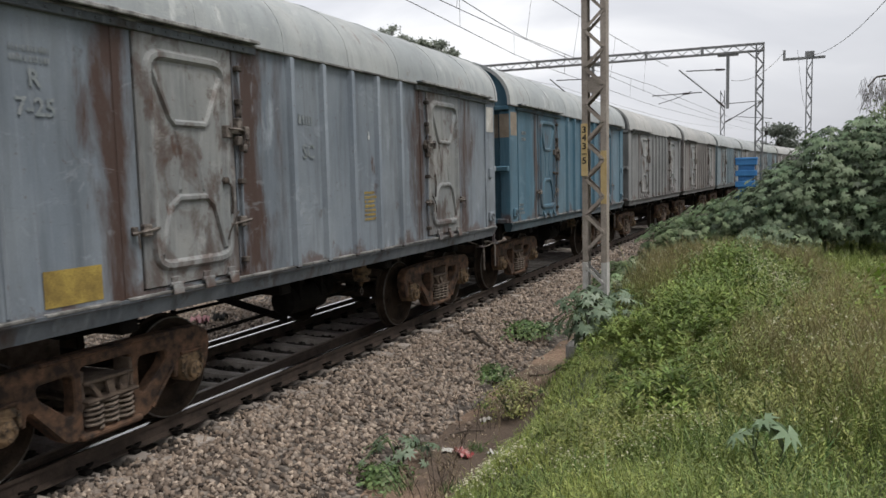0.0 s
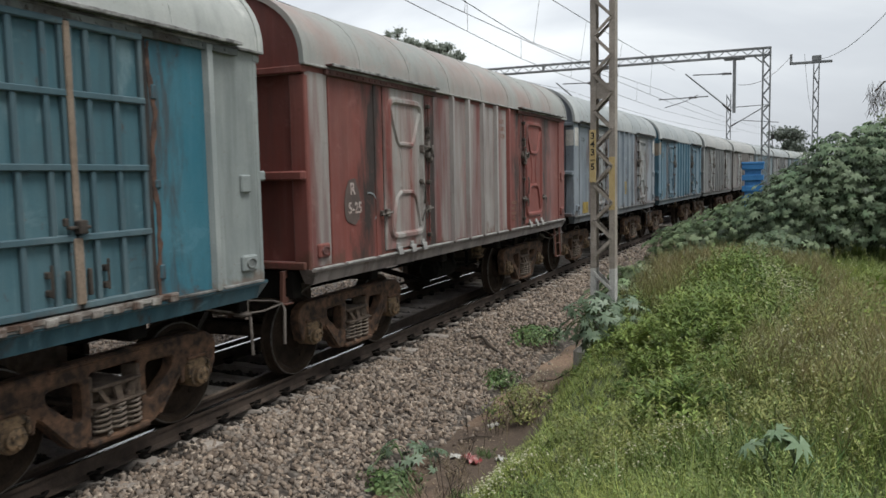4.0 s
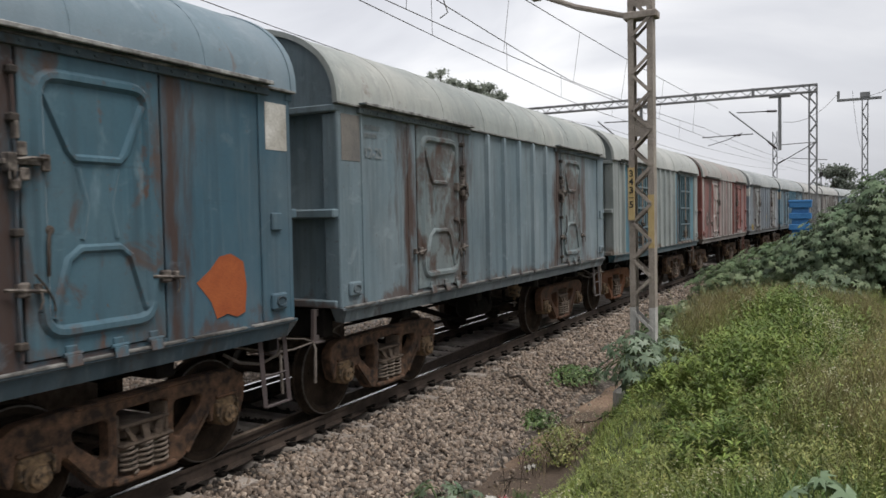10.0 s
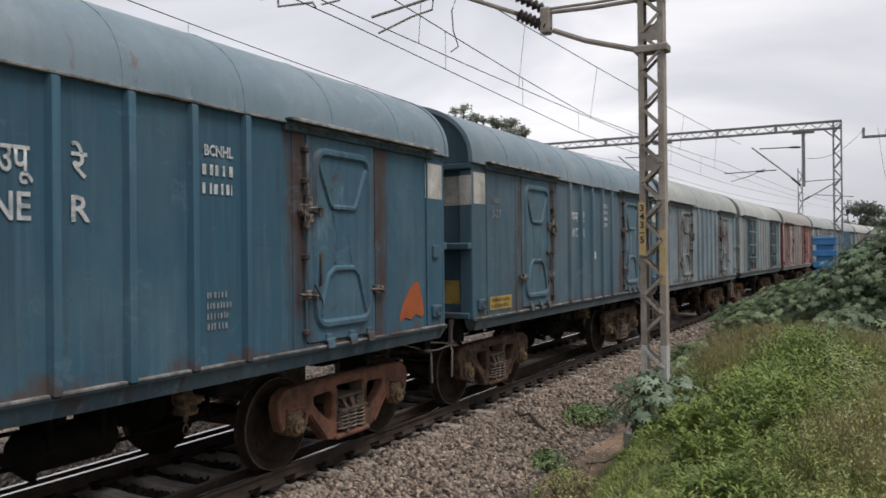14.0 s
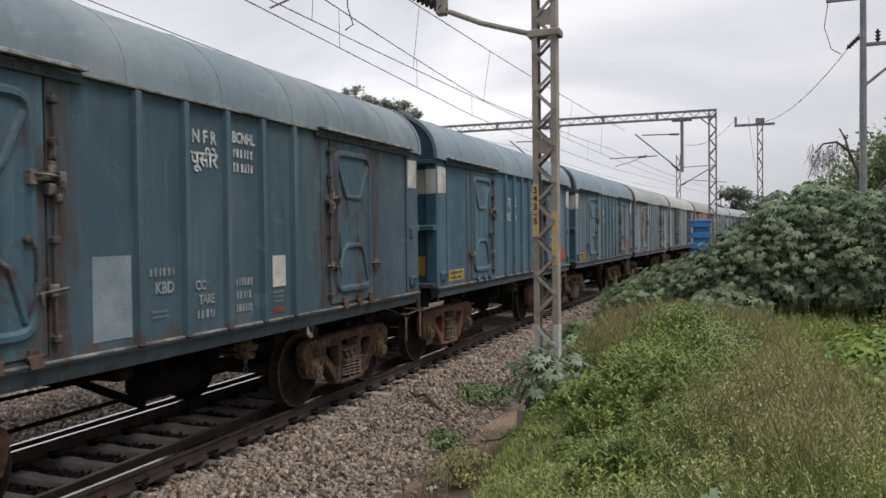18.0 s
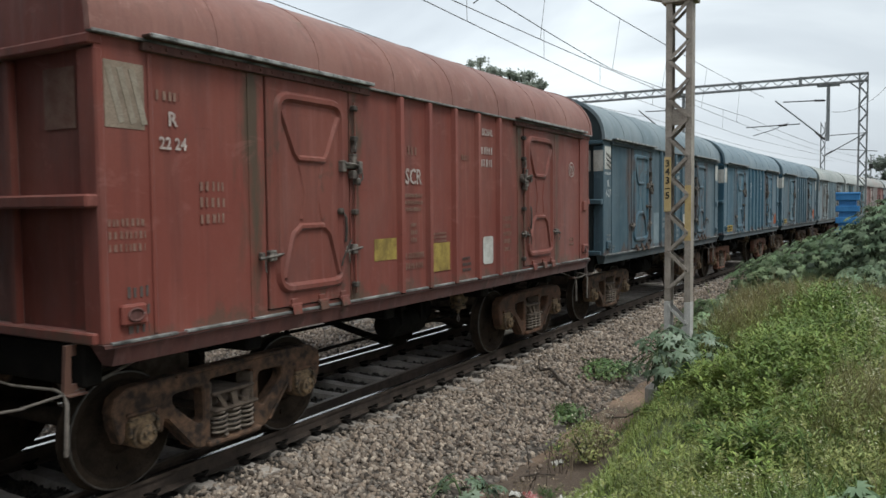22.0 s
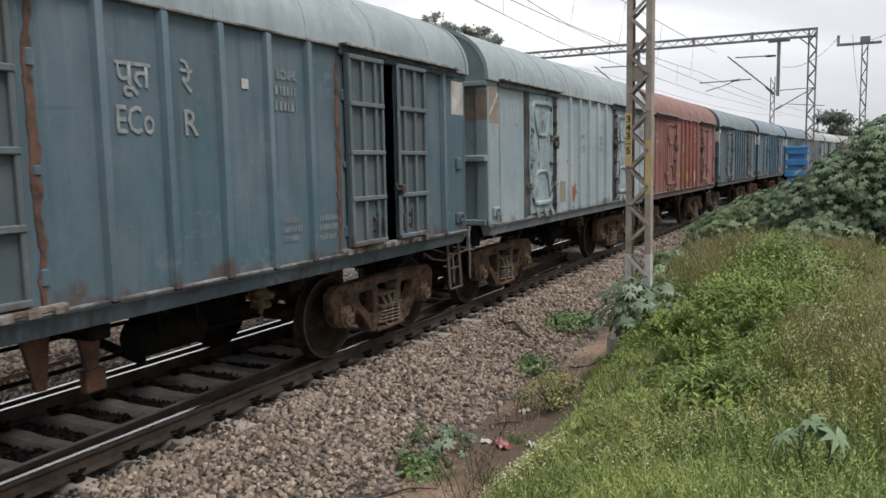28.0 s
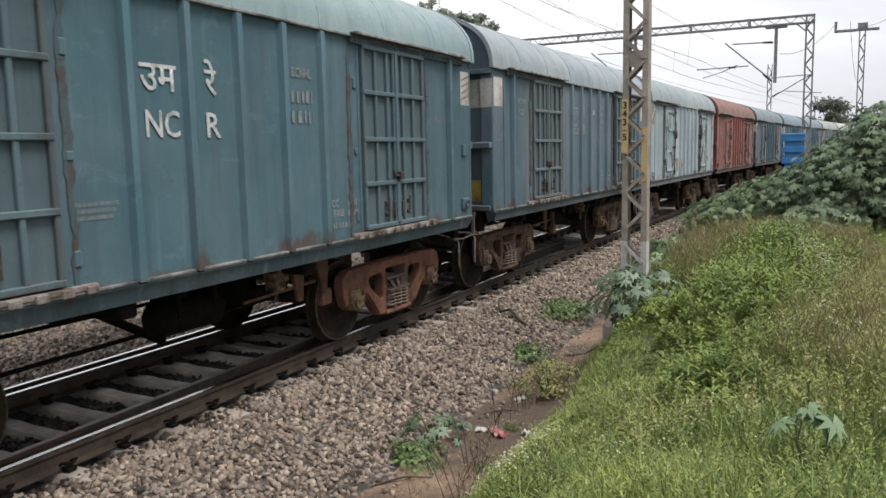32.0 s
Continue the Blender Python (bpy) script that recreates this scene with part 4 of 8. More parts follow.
def valve_shape():
    """A dusty cast brake valve: stacked flanges on a bracket."""
    bm = bmesh.new()
    add_box(bm, 1.02, 1.20, 0.98, 1.24, 0.96, 1.10, 0.03)
    add_lathe(bm, [(0.88, 0.05), (0.89, 0.105), (0.93, 0.115), (0.95, 0.09), (1.02, 0.09), (1.10, 0.075), (1.22, 0.06)], False, 16, (1.12, 1.08, 0.0))
    add_box(bm, 1.06, 1.17, 1.16, 1.34, 1.03, 1.09, 0.015)
    add_tube(bm, [(1.12, 1.08, 0.90), (1.12, 1.08, 0.82)], 0.022, 8)
    bmesh.ops.recalc_face_normals(bm, faces=bm.faces[:])
    return bm


def pull_ring_shape():
    """The release ring that hangs from the valve."""
    ring = [(1.12, 1.08 + 0.032 * math.sin(a), 0.745 + 0.045 * math.cos(a)) for a in (2 * math.pi * k / 14 for k in range(15))]
    return tube([(1.12, 1.08, 0.83)] + ring, 0.007, 6)


def lever_shape(e):
    """The bent uncoupling bar across the end."""
    return tube([(-0.25, e * 5.20, 1.02), (0.2, e * 5.25, 1.08), (0.75, e * 5.20, 1.02), (1.22, e * 5.16, 1.03), (1.33, e * 5.16, 1.01), (1.36, e * 5.16, 0.94), (1.36, e * 5.18, 0.56)], [0.011, 0.011, 0.011, 0.012, 0.013, 0.016, 0.018], 8)


def coupler_shape(e):
    bm = bmesh.new()
    add_box(bm, -0.19, 0.19, *sorted((e * 4.85, e * 5.16)), 0.92, 1.25, 0.03)
    add_box(bm, -0.09, 0.09, *sorted((e * 5.10, e * 5.34)), 0.98, 1.16, 0.03)
    add_box(bm, -0.17, 0.17, *sorted((e * 5.28, e * 5.46)), 0.93, 1.21, 0.05)
    return bm


def step_shape(e):
    """A tapered bracket with a slot, which carries the uncoupling bar."""
    bm = bmesh.new()
    loop = [(5.02, 1.36), (5.14, 1.36), (5.165, 1.00), (4.995, 1.00)]
    slot = [(5.06, 1.28), (5.10, 1.28), (5.105, 1.07), (5.055, 1.07)]
    if e < 0:
        loop, slot = [(-y, z) for y, z in loop[::-1]], [(-y, z) for y, z in slot[::-1]]
    add_plate(bm, loop, [slot], 1.30, 1.34)
    add_box(bm, 1.27, 1.38, *sorted((e * 5.00, e * 5.16)), 0.985, 1.005, 0.006)
    return bm


def ladder_shape():
    """A hanging step frame with a middle rung."""
    bm = bmesh.new()
    add_bar(bm, (1.52, 4.66, 1.24), (1.54, 4.70, 0.54), 0.012, 0.045)
    add_bar(bm, (1.52, 5.02, 1.24), (1.54, 5.06, 0.54), 0.012, 0.045)
    add_bar(bm, (1.54, 4.68, 0.545), (1.54, 5.08, 0.545), 0.045, 0.014)
    add_tube(bm, [(1.53, 4.68, 0.84), (1.53, 5.04, 0.84)], 0.010, 6)
    return bm


def side_hose_shape():
    return tube([(1.50, 5.03, 1.24), (1.50, 5.04, 1.12), (1.46, 4.98, 1.00), (1.40, 4.80, 0.94), (1.32, 4.60, 0.98), (1.25, 4.45, 1.08)], 0.016, 7)


def pipe_shape():
    """The thin brake pipe that runs on from wagon to wagon."""
    return tube([(1.30, -5.47, 0.97), (1.32, -5.2, 1.00), (1.34, -4.95, 1.04), (1.30, -4.5, 1.15), (1.2, -3.0, 1.20), (1.2, 3.0, 1.20), (1.30, 4.5, 1.15), (1.34, 4.95, 1.04), (1.32, 5.2, 0.99), (1.30, 5.47, 0.97)], 0.011, 6)


def hose_shape(e):
    return tube([(0.35, e * 5.08, 1.00), (0.36, e * 5.22, 0.92), (0.30, e * 5.36, 0.70), (0.22, e * 5.46, 0.62)], 0.03, 8)


def socket_shape(y, z):
    """A raised oval ring with its pit."""
    bm = bmesh.new()
    ring = [(SIDE + 0.049, y + 0.066 * math.cos(a), z + 0.044 * math.sin(a)) for a in (2 * math.pi * k / 18 for k in range(19))]
    add_tube(bm, ring, 0.010, 6, False)
    add_plate(bm, [(q[1], q[2]) for q in ring[:-1]], [], SIDE + 0.044, SIDE + 0.047)
    return bm


def underframe(w, body_mat, far=False, hanger=None, ladder=False):
    """What hangs below the floor, in a near-black that holds the shade there."""
    part("floor_plate", shape("floor_plate", lambda: boxes([(-1.60, 1.60, -4.94, 4.94, 1.29, 1.352)]), MAT["under_shade_black"]), None, w)
    part("centre_sill", shape("centre_sill", lambda: boxes([(-0.24, 0.24, -4.9, 4.9, 0.98, 1.29)], 0.02), MAT["under_shade_black"]), None, w)
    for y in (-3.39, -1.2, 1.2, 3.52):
        part("cross_bearer", shape("cross_bearer%g" % y, lambda: boxes([(-1.5, 1.5, y - 0.10, y + 0.10, 1.06, 1.29), (-0.9, 0.9, y - 0.16, y + 0.16, 0.99, 1.10)], 0.02), MAT["under_shade_black"]), None, w)
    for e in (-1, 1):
        part("headstock", shape("headstock%d" % e, lambda: boxes([(-1.42, 1.42, *sorted((e * 4.90, e * 5.06)), 1.04, 1.36)], 0.015), MAT["under_shade_black"]), None, w)
        part("coupler", shape("coupler%d" % e, lambda: coupler_shape(e), MAT["bogie_brown"]), None, w)
    if far:
        return
    res = part("air_reservoir", shape("reservoir", reservoir_shape, MAT["under_shade_black"]), None, w)
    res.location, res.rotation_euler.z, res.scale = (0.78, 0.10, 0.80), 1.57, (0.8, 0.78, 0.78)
    cyl = part("brake_cylinder", shape("reservoir", reservoir_shape, MAT["under_shade_black"]), None, w)
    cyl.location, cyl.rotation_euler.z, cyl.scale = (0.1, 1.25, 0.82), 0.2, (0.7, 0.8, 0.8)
    part("brake_rigging", shape("brake_gear", brake_gear_shape, MAT["under_shade_black"]), None, w)
    if ladder:
        part("step_ladder", shape("step_ladder", ladder_shape, body_mat), None, w)
        part("air_hose", shape("air_hose", side_hose_shape, MAT["pipe_pale"]), None, w)
    if hanger is not None:
        hang = part("hand_brake_hanger", shape("hand_brake", hand_brake_shape, MAT["bogie_rust"]), None, w)
        hang.location.y = hanger
    valve = part("brake_valve", shape("brake_valve", valve_shape, MAT["cap_dust"]), None, w, "dusty cast brake valve")
    part("release_ring", shape("release_ring", pull_ring_shape, MAT["pipe_pale"]), None, valve)
    part("brake_pipe", shape("brake_pipe", pipe_shape, MAT["pipe_pale"]), None, w)
    for e in (-1, 1):
        part("uncoupling_lever", shape("lever%d" % e, lambda: lever_shape(e), MAT["pipe_pale"]), None, w)
        part("footstep", shape("step%d" % e, lambda: step_shape(e), body_mat), None, w)
        part("brake_hose", shape("hose%d" % e, lambda: hose_shape(e), MAT["under_shade_black"]), None, w)


SOLES = {}


def sole_paint(body):
    """The wagon's paint under road dirt, for the bar below the sill."""
    if body.name not in SOLES:
        base, faded, seed = PAINTED[body.name]
        SOLES[body.name] = paint("sole_" + body.name, tuple(0.46 * v + 0.014 for v in base), tuple(0.58 * v + 0.026 for v in faded), seed + 0.37, 0.5, 0.45, 0.9, 0.8, rust_colour=(0.05, 0.03, 0.02), scars=0.5)
    return SOLES[body.name]


def wagon(index, name_label, body, roof, door=None, style="press", panel=None, strip=None, bogies=("bogie_brown", "bogie_brown"), end_mat=None, ajar=False, far=False, edge=None, flap=None, front_door=None, sheet=None, sole=None, hanger=None, rib_mats=(), runs="rust_run"):
    """A covered bogie wagon in its own space: x to the camera's side, y forward, z up from the rail."""
    door, strip, end_mat, panel = door or body, strip or (panel if panel and style == "grid" else body), end_mat or body, panel or body
    edge = edge or MAT["edge_pale"]
    w = thing("goods_wagon", name_label, "railway wagon", "goods train")
    for s in (1, -1):
        hw, doors = (0.60, DOORS) if style == "press" else (0.735, GRID_DOORS)
        part("side_wall", shape("side_wall_%s%d" % (style, s), lambda: wall_shape(s, hw + (0.022 if style == "press" else 0.0), doors), body), None, w)
        part("sole_bar", shape("sole_bar%d" % s, lambda: sole_shape(s), sole or sole_paint(body)), None, w)
        marks = [-5.045, *(-4.36, -3.60), *RIBS, *(3.62, 4.36), 5.045]
        for n, (a, b) in enumerate(zip(marks, marks[1:])):
            part("sill_lip", shape("sill_lip%d_%d" % (s, n), lambda: boxes([(*sorted((s * 1.630, s * 1.680)), a + 0.045, b - 0.045, 1.364, 1.388)], 0.005), edge), None, w)
        for y in END_RIBS if style == "press" else (-4.60,):
            part("corner_seam", shape("corner_seam%d_%g" % (s, y), lambda: boxes([(*sorted((s * (SIDE - 0.005), s * (SIDE + 0.017))), y - 0.018, y + 0.018, 1.40, 3.53)], 0.006), body), None, w)
        for y, rib_mat in itertools.zip_longest(RIBS if style == "press" else RIBS + (-4.25, 4.32), rib_mats):
            part("rib", shape("rib%d_%g" % (s, y), lambda: rib_shape(s, y), rib_mat or body), None, w)
            # added dark block that draws the shaded notch under each rib
            part("rib_foot", shape("rib_foot%d_%g" % (s, y), lambda: boxes([(*sorted((s * (SIDE + 0.002), s * (SIDE + 0.056))), y - 0.036, y + 0.036, 1.358, 1.386)], 0.008), MAT["under_shade_black"]), None, w)
        if s < 0:
            for d in doors:
                part("door", shape("far_door%g%s" % (d, style), lambda: boxes([(-SIDE - 0.01, -SIDE + 0.02, d - hw - 0.04, d + hw + 0.04, 1.40, 3.54)], 0.006), door), None, w)
            continue
        rear = door
        for i, d in enumerate(doors):
            door = (front_door or rear) if i else rear
            # posts beside each opening
            if style == "press":
                posts = ((d - 0.82, d - 0.622), (d + 0.622, d + 0.84))
            else:
                posts = ((d - 0.80, d - 0.75), (d + 0.75, d + 0.80))
            for k, (a, b) in enumerate(posts):
                part("door_post", shape("post%g_%g" % (a, b), lambda: boxes([(SIDE - 0.01, SIDE + 0.010, a, b, 1.385, 3.54)], 0.004), strip), None, w)
            gy = (d - 1.92, d + 0.95) if i == 0 else (d - 0.95, d + 1.92)
            part("rain_gutter", shape("gutter%g" % d, lambda: boxes([(SIDE + 0.02, SIDE + 0.115, *gy, EAVE + 0.020, EAVE + 0.040), (SIDE - 0.01, SIDE + 0.05, *gy, EAVE - 0.075, EAVE - 0.01)] + [(SIDE + 0.045, SIDE + 0.060, gy[0] + 0.06 + 0.145 * q, gy[0] + 0.085 + 0.145 * q, EAVE - 0.055, EAVE - 0.03) for q in range(19)], 0.004), sole_paint(body)), None, w)
            part("gutter_lip", shape("gutter_lip%g" % d, lambda: boxes([(SIDE + 0.100, SIDE + 0.128, gy[0] + 0.02, gy[1] - 0.02, EAVE + 0.012, EAVE + 0.048)], 0.006), MAT["lip_worn"]), None, w)
            if style == "press":
                leaf = part("door", shape("pressed_sheet%g" % d, lambda: pressed_sheet(d), door), None, w, "pressed steel door leaf with worn paint")
                for n, (what, pts, wd, ht) in enumerate(pressings(d)):
                    part(what, shape("%s%g_%d" % (what, d, n), lambda: pressing_shape(pts, wd, ht), door), None, leaf)
                k = 1 if i == 0 else -1
                for what in LATCH_NAMES:
                    part(what, shape("%s%g" % (what, d), lambda: latch_pieces(d + k * 0.60, 2.76, k)[what], MAT["latch_steel"]), None, leaf)
                for m, z in ((0.62, 1.92), (-0.60, 1.92)):
                    part("bolt", shape("bolt%g_%g" % (d, m), lambda: bolt_shape(d + k * m, z, k), MAT["latch_steel"]), None, leaf)
                part("handle", shape("handle%g" % d, lambda: handle_shape(d + k * 0.43, k), MAT["iron_dark"]), None, leaf)
                bar_ = part("locking_bar", shape("rod%g" % d, lambda: rod_shape(d + k * 0.66), strip), None, leaf)
                for z in (1.55, 2.30, 3.05, 3.36):
                    part("bar_guide", shape("guide%g_%g" % (d, z), lambda: bracket_shape(d + k * 0.66, z), MAT["iron_dark"]), None, bar_)
                for y in (-0.28, 0.12, 0.46):
                    part("hinge_flap", shape("flap%g_%g" % (d, y), lambda: flap_shape(d + y), MAT[flap] if flap else door), None, leaf)
            else:
                spread = 0.17 if (ajar and i == 1) else 0.0
                for k, (a, b) in enumerate(((d - 0.73, d - 0.012), (d + 0.012, d + 0.73))):
                    leaf = part("door", shape("grid_sheet%g_%d" % (d, k), lambda: grid_sheet(a, b), sheet or (panel if panel != body else door)), None, w, "barred steel door leaf")
                    for n, row in enumerate(grid_bars(a, b, k == 1)):
                        part("door_bar", shape("door_bar%g_%d_%d" % (d, k, n), lambda: boxes([row], 0.008), door), None, leaf)
                    if spread:
                        # the two leaves stand ajar, drawn apart and off the wall
                        leaf.location = (0.055, spread * (-0.75 if k == 0 else 1.0), 0)
                    part("latch", shape("gridlatch%g_%d" % (d, k), lambda: boxes([(SIDE + 0.0, SIDE + 0.060, d + (-0.27, 0.23)[k], d + (-0.23, 0.27)[k], z, z + 0.05) for z in (1.57, 1.70)] + [(SIDE + 0.05, SIDE + 0.075, d + (-0.26, 0.24)[k], d + (-0.24, 0.26)[k], 1.56, 1.80), (SIDE + 0.03, SIDE + 0.07, d + (-0.12, 0.07)[k], d + (-0.09, 0.10)[k], 1.54, 1.74)], 0.008), MAT["iron_dark"]), None, leaf)
                lockbar = part("locking_bar", shape("lockbar%g" % d, lambda: boxes([(SIDE + 0.045, SIDE + 0.068, d - 0.028, d + 0.028, 2.08, 3.52)], 0.008), MAT["tan_dull"] if panel != body else door), None, w)
                part("hasp", shape("hasp%g" % d, lambda: boxes([(SIDE + 0.045, SIDE + 0.095, d - 0.10, d + 0.09, 2.035, 2.060), (SIDE + 0.05, SIDE + 0.11, d - 0.03, d + 0.05, 2.00, 2.10), (SIDE + 0.045, SIDE + 0.08, d - 0.13, d - 0.09, 2.06, 2.12)], 0.008), MAT["iron_dark"]), None, lockbar)
                part("keeper", shape("keeper%g" % d, lambda: boxes([(SIDE + 0.045, SIDE + 0.070, d - 0.045, d + 0.035, 1.48, 1.97)], 0.01), MAT["tan_dull"] if panel != body else door), None, lockbar)
                if spread:
                    lockbar.location = (0.04, 0.19, 0)
                for sgn in (-1, 1):
                    for z in (1.62, 2.35, 3.10):
                        part("hinge_plate", shape("hingeplate%g_%d_%g" % (d, sgn, z), lambda: boxes([(SIDE - 0.01, SIDE + 0.022, d + sgn * 0.86 - 0.03, d + sgn * 0.86 + 0.03, z - (0.06 if z != 2.35 else 0.035), z + (0.06 if z != 2.35 else 0.035))], 0.008), panel), None, w)
                part("threshold", shape("threshold%g" % d, lambda: boxes([(SIDE - 0.01, SIDE + 0.05, d - 1.0, d + 1.0, 1.385, 1.43)] + [(SIDE + 0.03, SIDE + 0.065, d - 0.92 + k * 0.2, d - 0.82 + k * 0.2, 1.36, 1.42) for k in range(10)], 0.006), MAT["threshold_worn"]), None, w)
                for q, (off, wide) in enumerate(((-0.84, 0.055), (0.86, 0.045)) if i == 0 else ((-0.98, 0.05), (0.84, 0.035))):
                    part("rust_run", shape("rust_run%g_%d" % (d, q), lambda: rust_run_shape(d + off, wide, 17 * i + q), MAT[runs]), None, w)
    # sheets of another colour round the doors of the two-tone wagon are panels of their own
    if panel != body:
        for d, (a, b) in zip(GRID_DOORS, ((-4.13, -1.26), (1.40, 4.28))):
            for p0, p1 in ((a, d - 0.805), (d + 0.805, b)):
                patch(w, panel, p0, p1, 1.39, 3.54, "painted_sheet", SIDE + 0.005)
    # roof
    part("roof", shape("roof", lambda: roof_shape(-5.09, 5.09), roof), None, w, "arched sheet roof with cross seams")
    for y in (-3.9, -2.6, -1.3, 0.0, 1.3, 2.6, 3.9):
        part("roof_seam", shape("seam%g" % y, lambda: roof_shape(y - 0.02, y + 0.02, 0.006, 0.02, 20), roof), None, w)
    part("eave_strip", shape("eave_strip", lambda: boxes([(SIDE - 0.01, SIDE + 0.055, -5.10, 5.10, EAVE - 0.012, EAVE + 0.012)], 0.004), edge), None, w)
    for e in (-1, 1):
        part("end_wall", shape("end_wall%d" % e, lambda: boxes([(-1.60, 1.60, *sorted((e * 4.95, e * 4.98)), 1.36, EAVE)]), end_mat), None, w)
        part("gable", shape("gable%d" % e, lambda: gable_shape(*sorted((e * 4.99, e * 5.02))), end_mat), None, w)
        part("roof_rim", shape("rim%d" % e, lambda: roof_shape(*sorted((e * 5.03, e * 5.11)), 0.012, 0.06), roof), None, w)
        for s in (-1, 1):
            part("corner_post", shape("corner%d%d" % (e, s), lambda: boxes([(*sorted((s * 1.44, s * 1.645)), *sorted((e * 4.98, e * 5.055)), 1.37, 3.50)], 0.015), body), None, w)
            part("stanchion", shape("stanchion%d%d" % (e, s), lambda: boxes([(*sorted((s * 0.50, s * 0.60)), *sorted((e * 4.98, e * 5.045)), 1.40, 3.50)], 0.015), end_mat), None, w)
        part("end_beam", shape("beam_top%d" % e, lambda: boxes([(-1.648, 1.648, *sorted((e * 4.985, e * 5.10)), 3.51, 3.588)], 0.012), body), None, w)
        part("end_beam", shape("beam_mid%d" % e, lambda: boxes([(-1.635, 1.635, *sorted((e * 4.985, e * 5.15)), 2.36, 2.46)], 0.016), body), None, w)
        part("end_beam", shape("beam_low%d" % e, lambda: boxes([(-1.60, 1.60, *sorted((e * 4.985, e * 5.10)), 1.375, 1.46)], 0.012), body), None, w)
    underframe(w, body, far, hanger, index in (2, 4, 5, 10))
    turning = []
    for y, m in zip((-3.39, 3.52), bogies):
        bogie(w, y, MAT[m], turning)
    WHEELS.append((index, w, turning))
    if not far:
        for e in (-1, 1) if style == "press" else (1,):
            box_ = part("seal_box", shape("sealbox%d" % e, lambda: boxes([(SIDE - 0.01, SIDE + 0.045, e * 4.80 - 0.11, e * 4.80 + 0.11, 1.49, 1.65)], 0.018), body), None, w)
            part("socket", shape("socket%d" % e, lambda: socket_shape(e * 4.80, 1.57), sole_paint(body)), None, box_, "oval socket")
        part("tag_holder", shape("tagholder", lambda: boxes([(SIDE - 0.01, SIDE + 0.035, 4.72, 4.86, 2.25, 2.42)], 0.012), body), None, w)
    return w


def build_train():
    rng = random.Random(7)
    blue, blue_pale = (0.030, 0.092, 0.138), (0.072, 0.142, 0.182)
    LW, LF, WP = MAT["letter_white"], MAT["letter_faint"], MAT["white_paint"]
    rust = (0.085, 0.042, 0.027)

    # grey-blue, heavily worn
    b1 = paint("paint_slate", (0.165, 0.195, 0.228), (0.255, 0.285, 0.312), 1, 0.55, 0.34, 0.7, rust_colour=rust, posts=0.86, zone=0.96, scars=0.10, spread=0.95)
    r1 = paint("roof_slate", (0.32, 0.345, 0.35), (0.48, 0.49, 0.475), 1.5, 0.5, 0.25, 0.35, 0.6, rust_colour=(0.21, 0.135, 0.095), scars=0.24)
    d1 = paint("door_slate", (0.20, 0.215, 0.22), (0.34, 0.335, 0.315), 2, 0.6, 0.60, 0.8, rust_colour=(0.095, 0.05, 0.035), posts=0.72, zone=0.7, scars=0.72)
    w = wagon(1, "slate-grey covered goods wagon with pale rusted pressed doors", b1, r1, d1)
    patch(w, MAT["yellow_dull"], -4.30, -3.78, 1.42, 1.69)
    lettering("R", 0.17, LF, w, -4.26, 3.05)
    lettering("7-25", 0.18, LF, w, -4.26, 2.85)
    bars(w, LF, -4.27, 3.22, 0.34, 0.07, 2, rng)
    lettering("SC", 0.22, LF, w, -0.88, 2.60, width=0.9)
    bars(w, LF, -0.90, 2.95, 0.3, 0.16, 1, rng)
    patch(w, MAT["letter_white"], 0.46, 0.50, 2.78, 2.88, "chalk_mark")
    bars(w, MAT["yellow_paint"], 0.48, 1.95, 0.30, 0.055, 7, rng)
    for e in (-1, 1):
        patch(w, WP, e * 4.83 - 0.17, e * 4.83 + 0.17, 3.05, 3.48)
    end_patch(w, WP, -1, 0.75, 1.30, 3.05, 3.42)
    end_patch(w, MAT["yellow_paint"], -1, 1.0, 1.38, 1.55, 1.86, "yellow_plate")

    # red, with broad pale runs
    grime = (0.040, 0.034, 0.030)
    b2 = paint("paint_red_run", (0.195, 0.056, 0.044), (0.240, 0.098, 0.080), 3, 0.4, 0.14, 0.5, rust_colour=rust, posts=0.90, zone=0.97, soot=grime, spread=1.0)
    p2 = paint("paint_red_white", (0.172, 0.056, 0.050), (0.215, 0.098, 0.088), 4, 0.4, 0.1, 0.5, band=(0.330, 0.318, 0.300), posts=0.84, zone=0.8, soot=grime, whiten=0.440)
    q2 = paint("paint_whitened", (0.175, 0.066, 0.058), (0.22, 0.11, 0.098), 4.6, 0.4, 0.12, 0.6, band=(0.345, 0.335, 0.315), posts=0.84, zone=0.7, soot=grime, whiten=0.385)
    q2b = paint("rib_whitened", (0.165, 0.075, 0.066), (0.21, 0.12, 0.108), 4.2, 0.4, 0.12, 0.6, band=(0.33, 0.318, 0.300), whiten=0.33)
    d2 = paint("door_whitened", (0.215, 0.066, 0.054), (0.26, 0.11, 0.09), 5.3, 0.4, 0.15, 0.6, band=(0.37, 0.37, 0.345), posts=0.66, zone=0.7, soot=grime, whiten=0.41, scars=0.15)
    f2 = paint("door_red", (0.205, 0.052, 0.040), (0.25, 0.088, 0.070), 5.9, 0.4, 0.3, 0.6, rust_colour=rust, posts=0.66, zone=0.8, soot=grime, scars=0.3)
    r2 = paint("roof_pale", (0.36, 0.365, 0.355), (0.50, 0.485, 0.455), 5, 0.5, 0.2, 0.4, rust_colour=(0.21, 0.135, 0.095), scars=0.10)
    r2b = paint("roof_reddened", (0.315, 0.325, 0.305), (0.335, 0.225, 0.195), 5.45, 0.5, 0.2, 0.3, rust_colour=(0.21, 0.135, 0.095), scars=0.15)
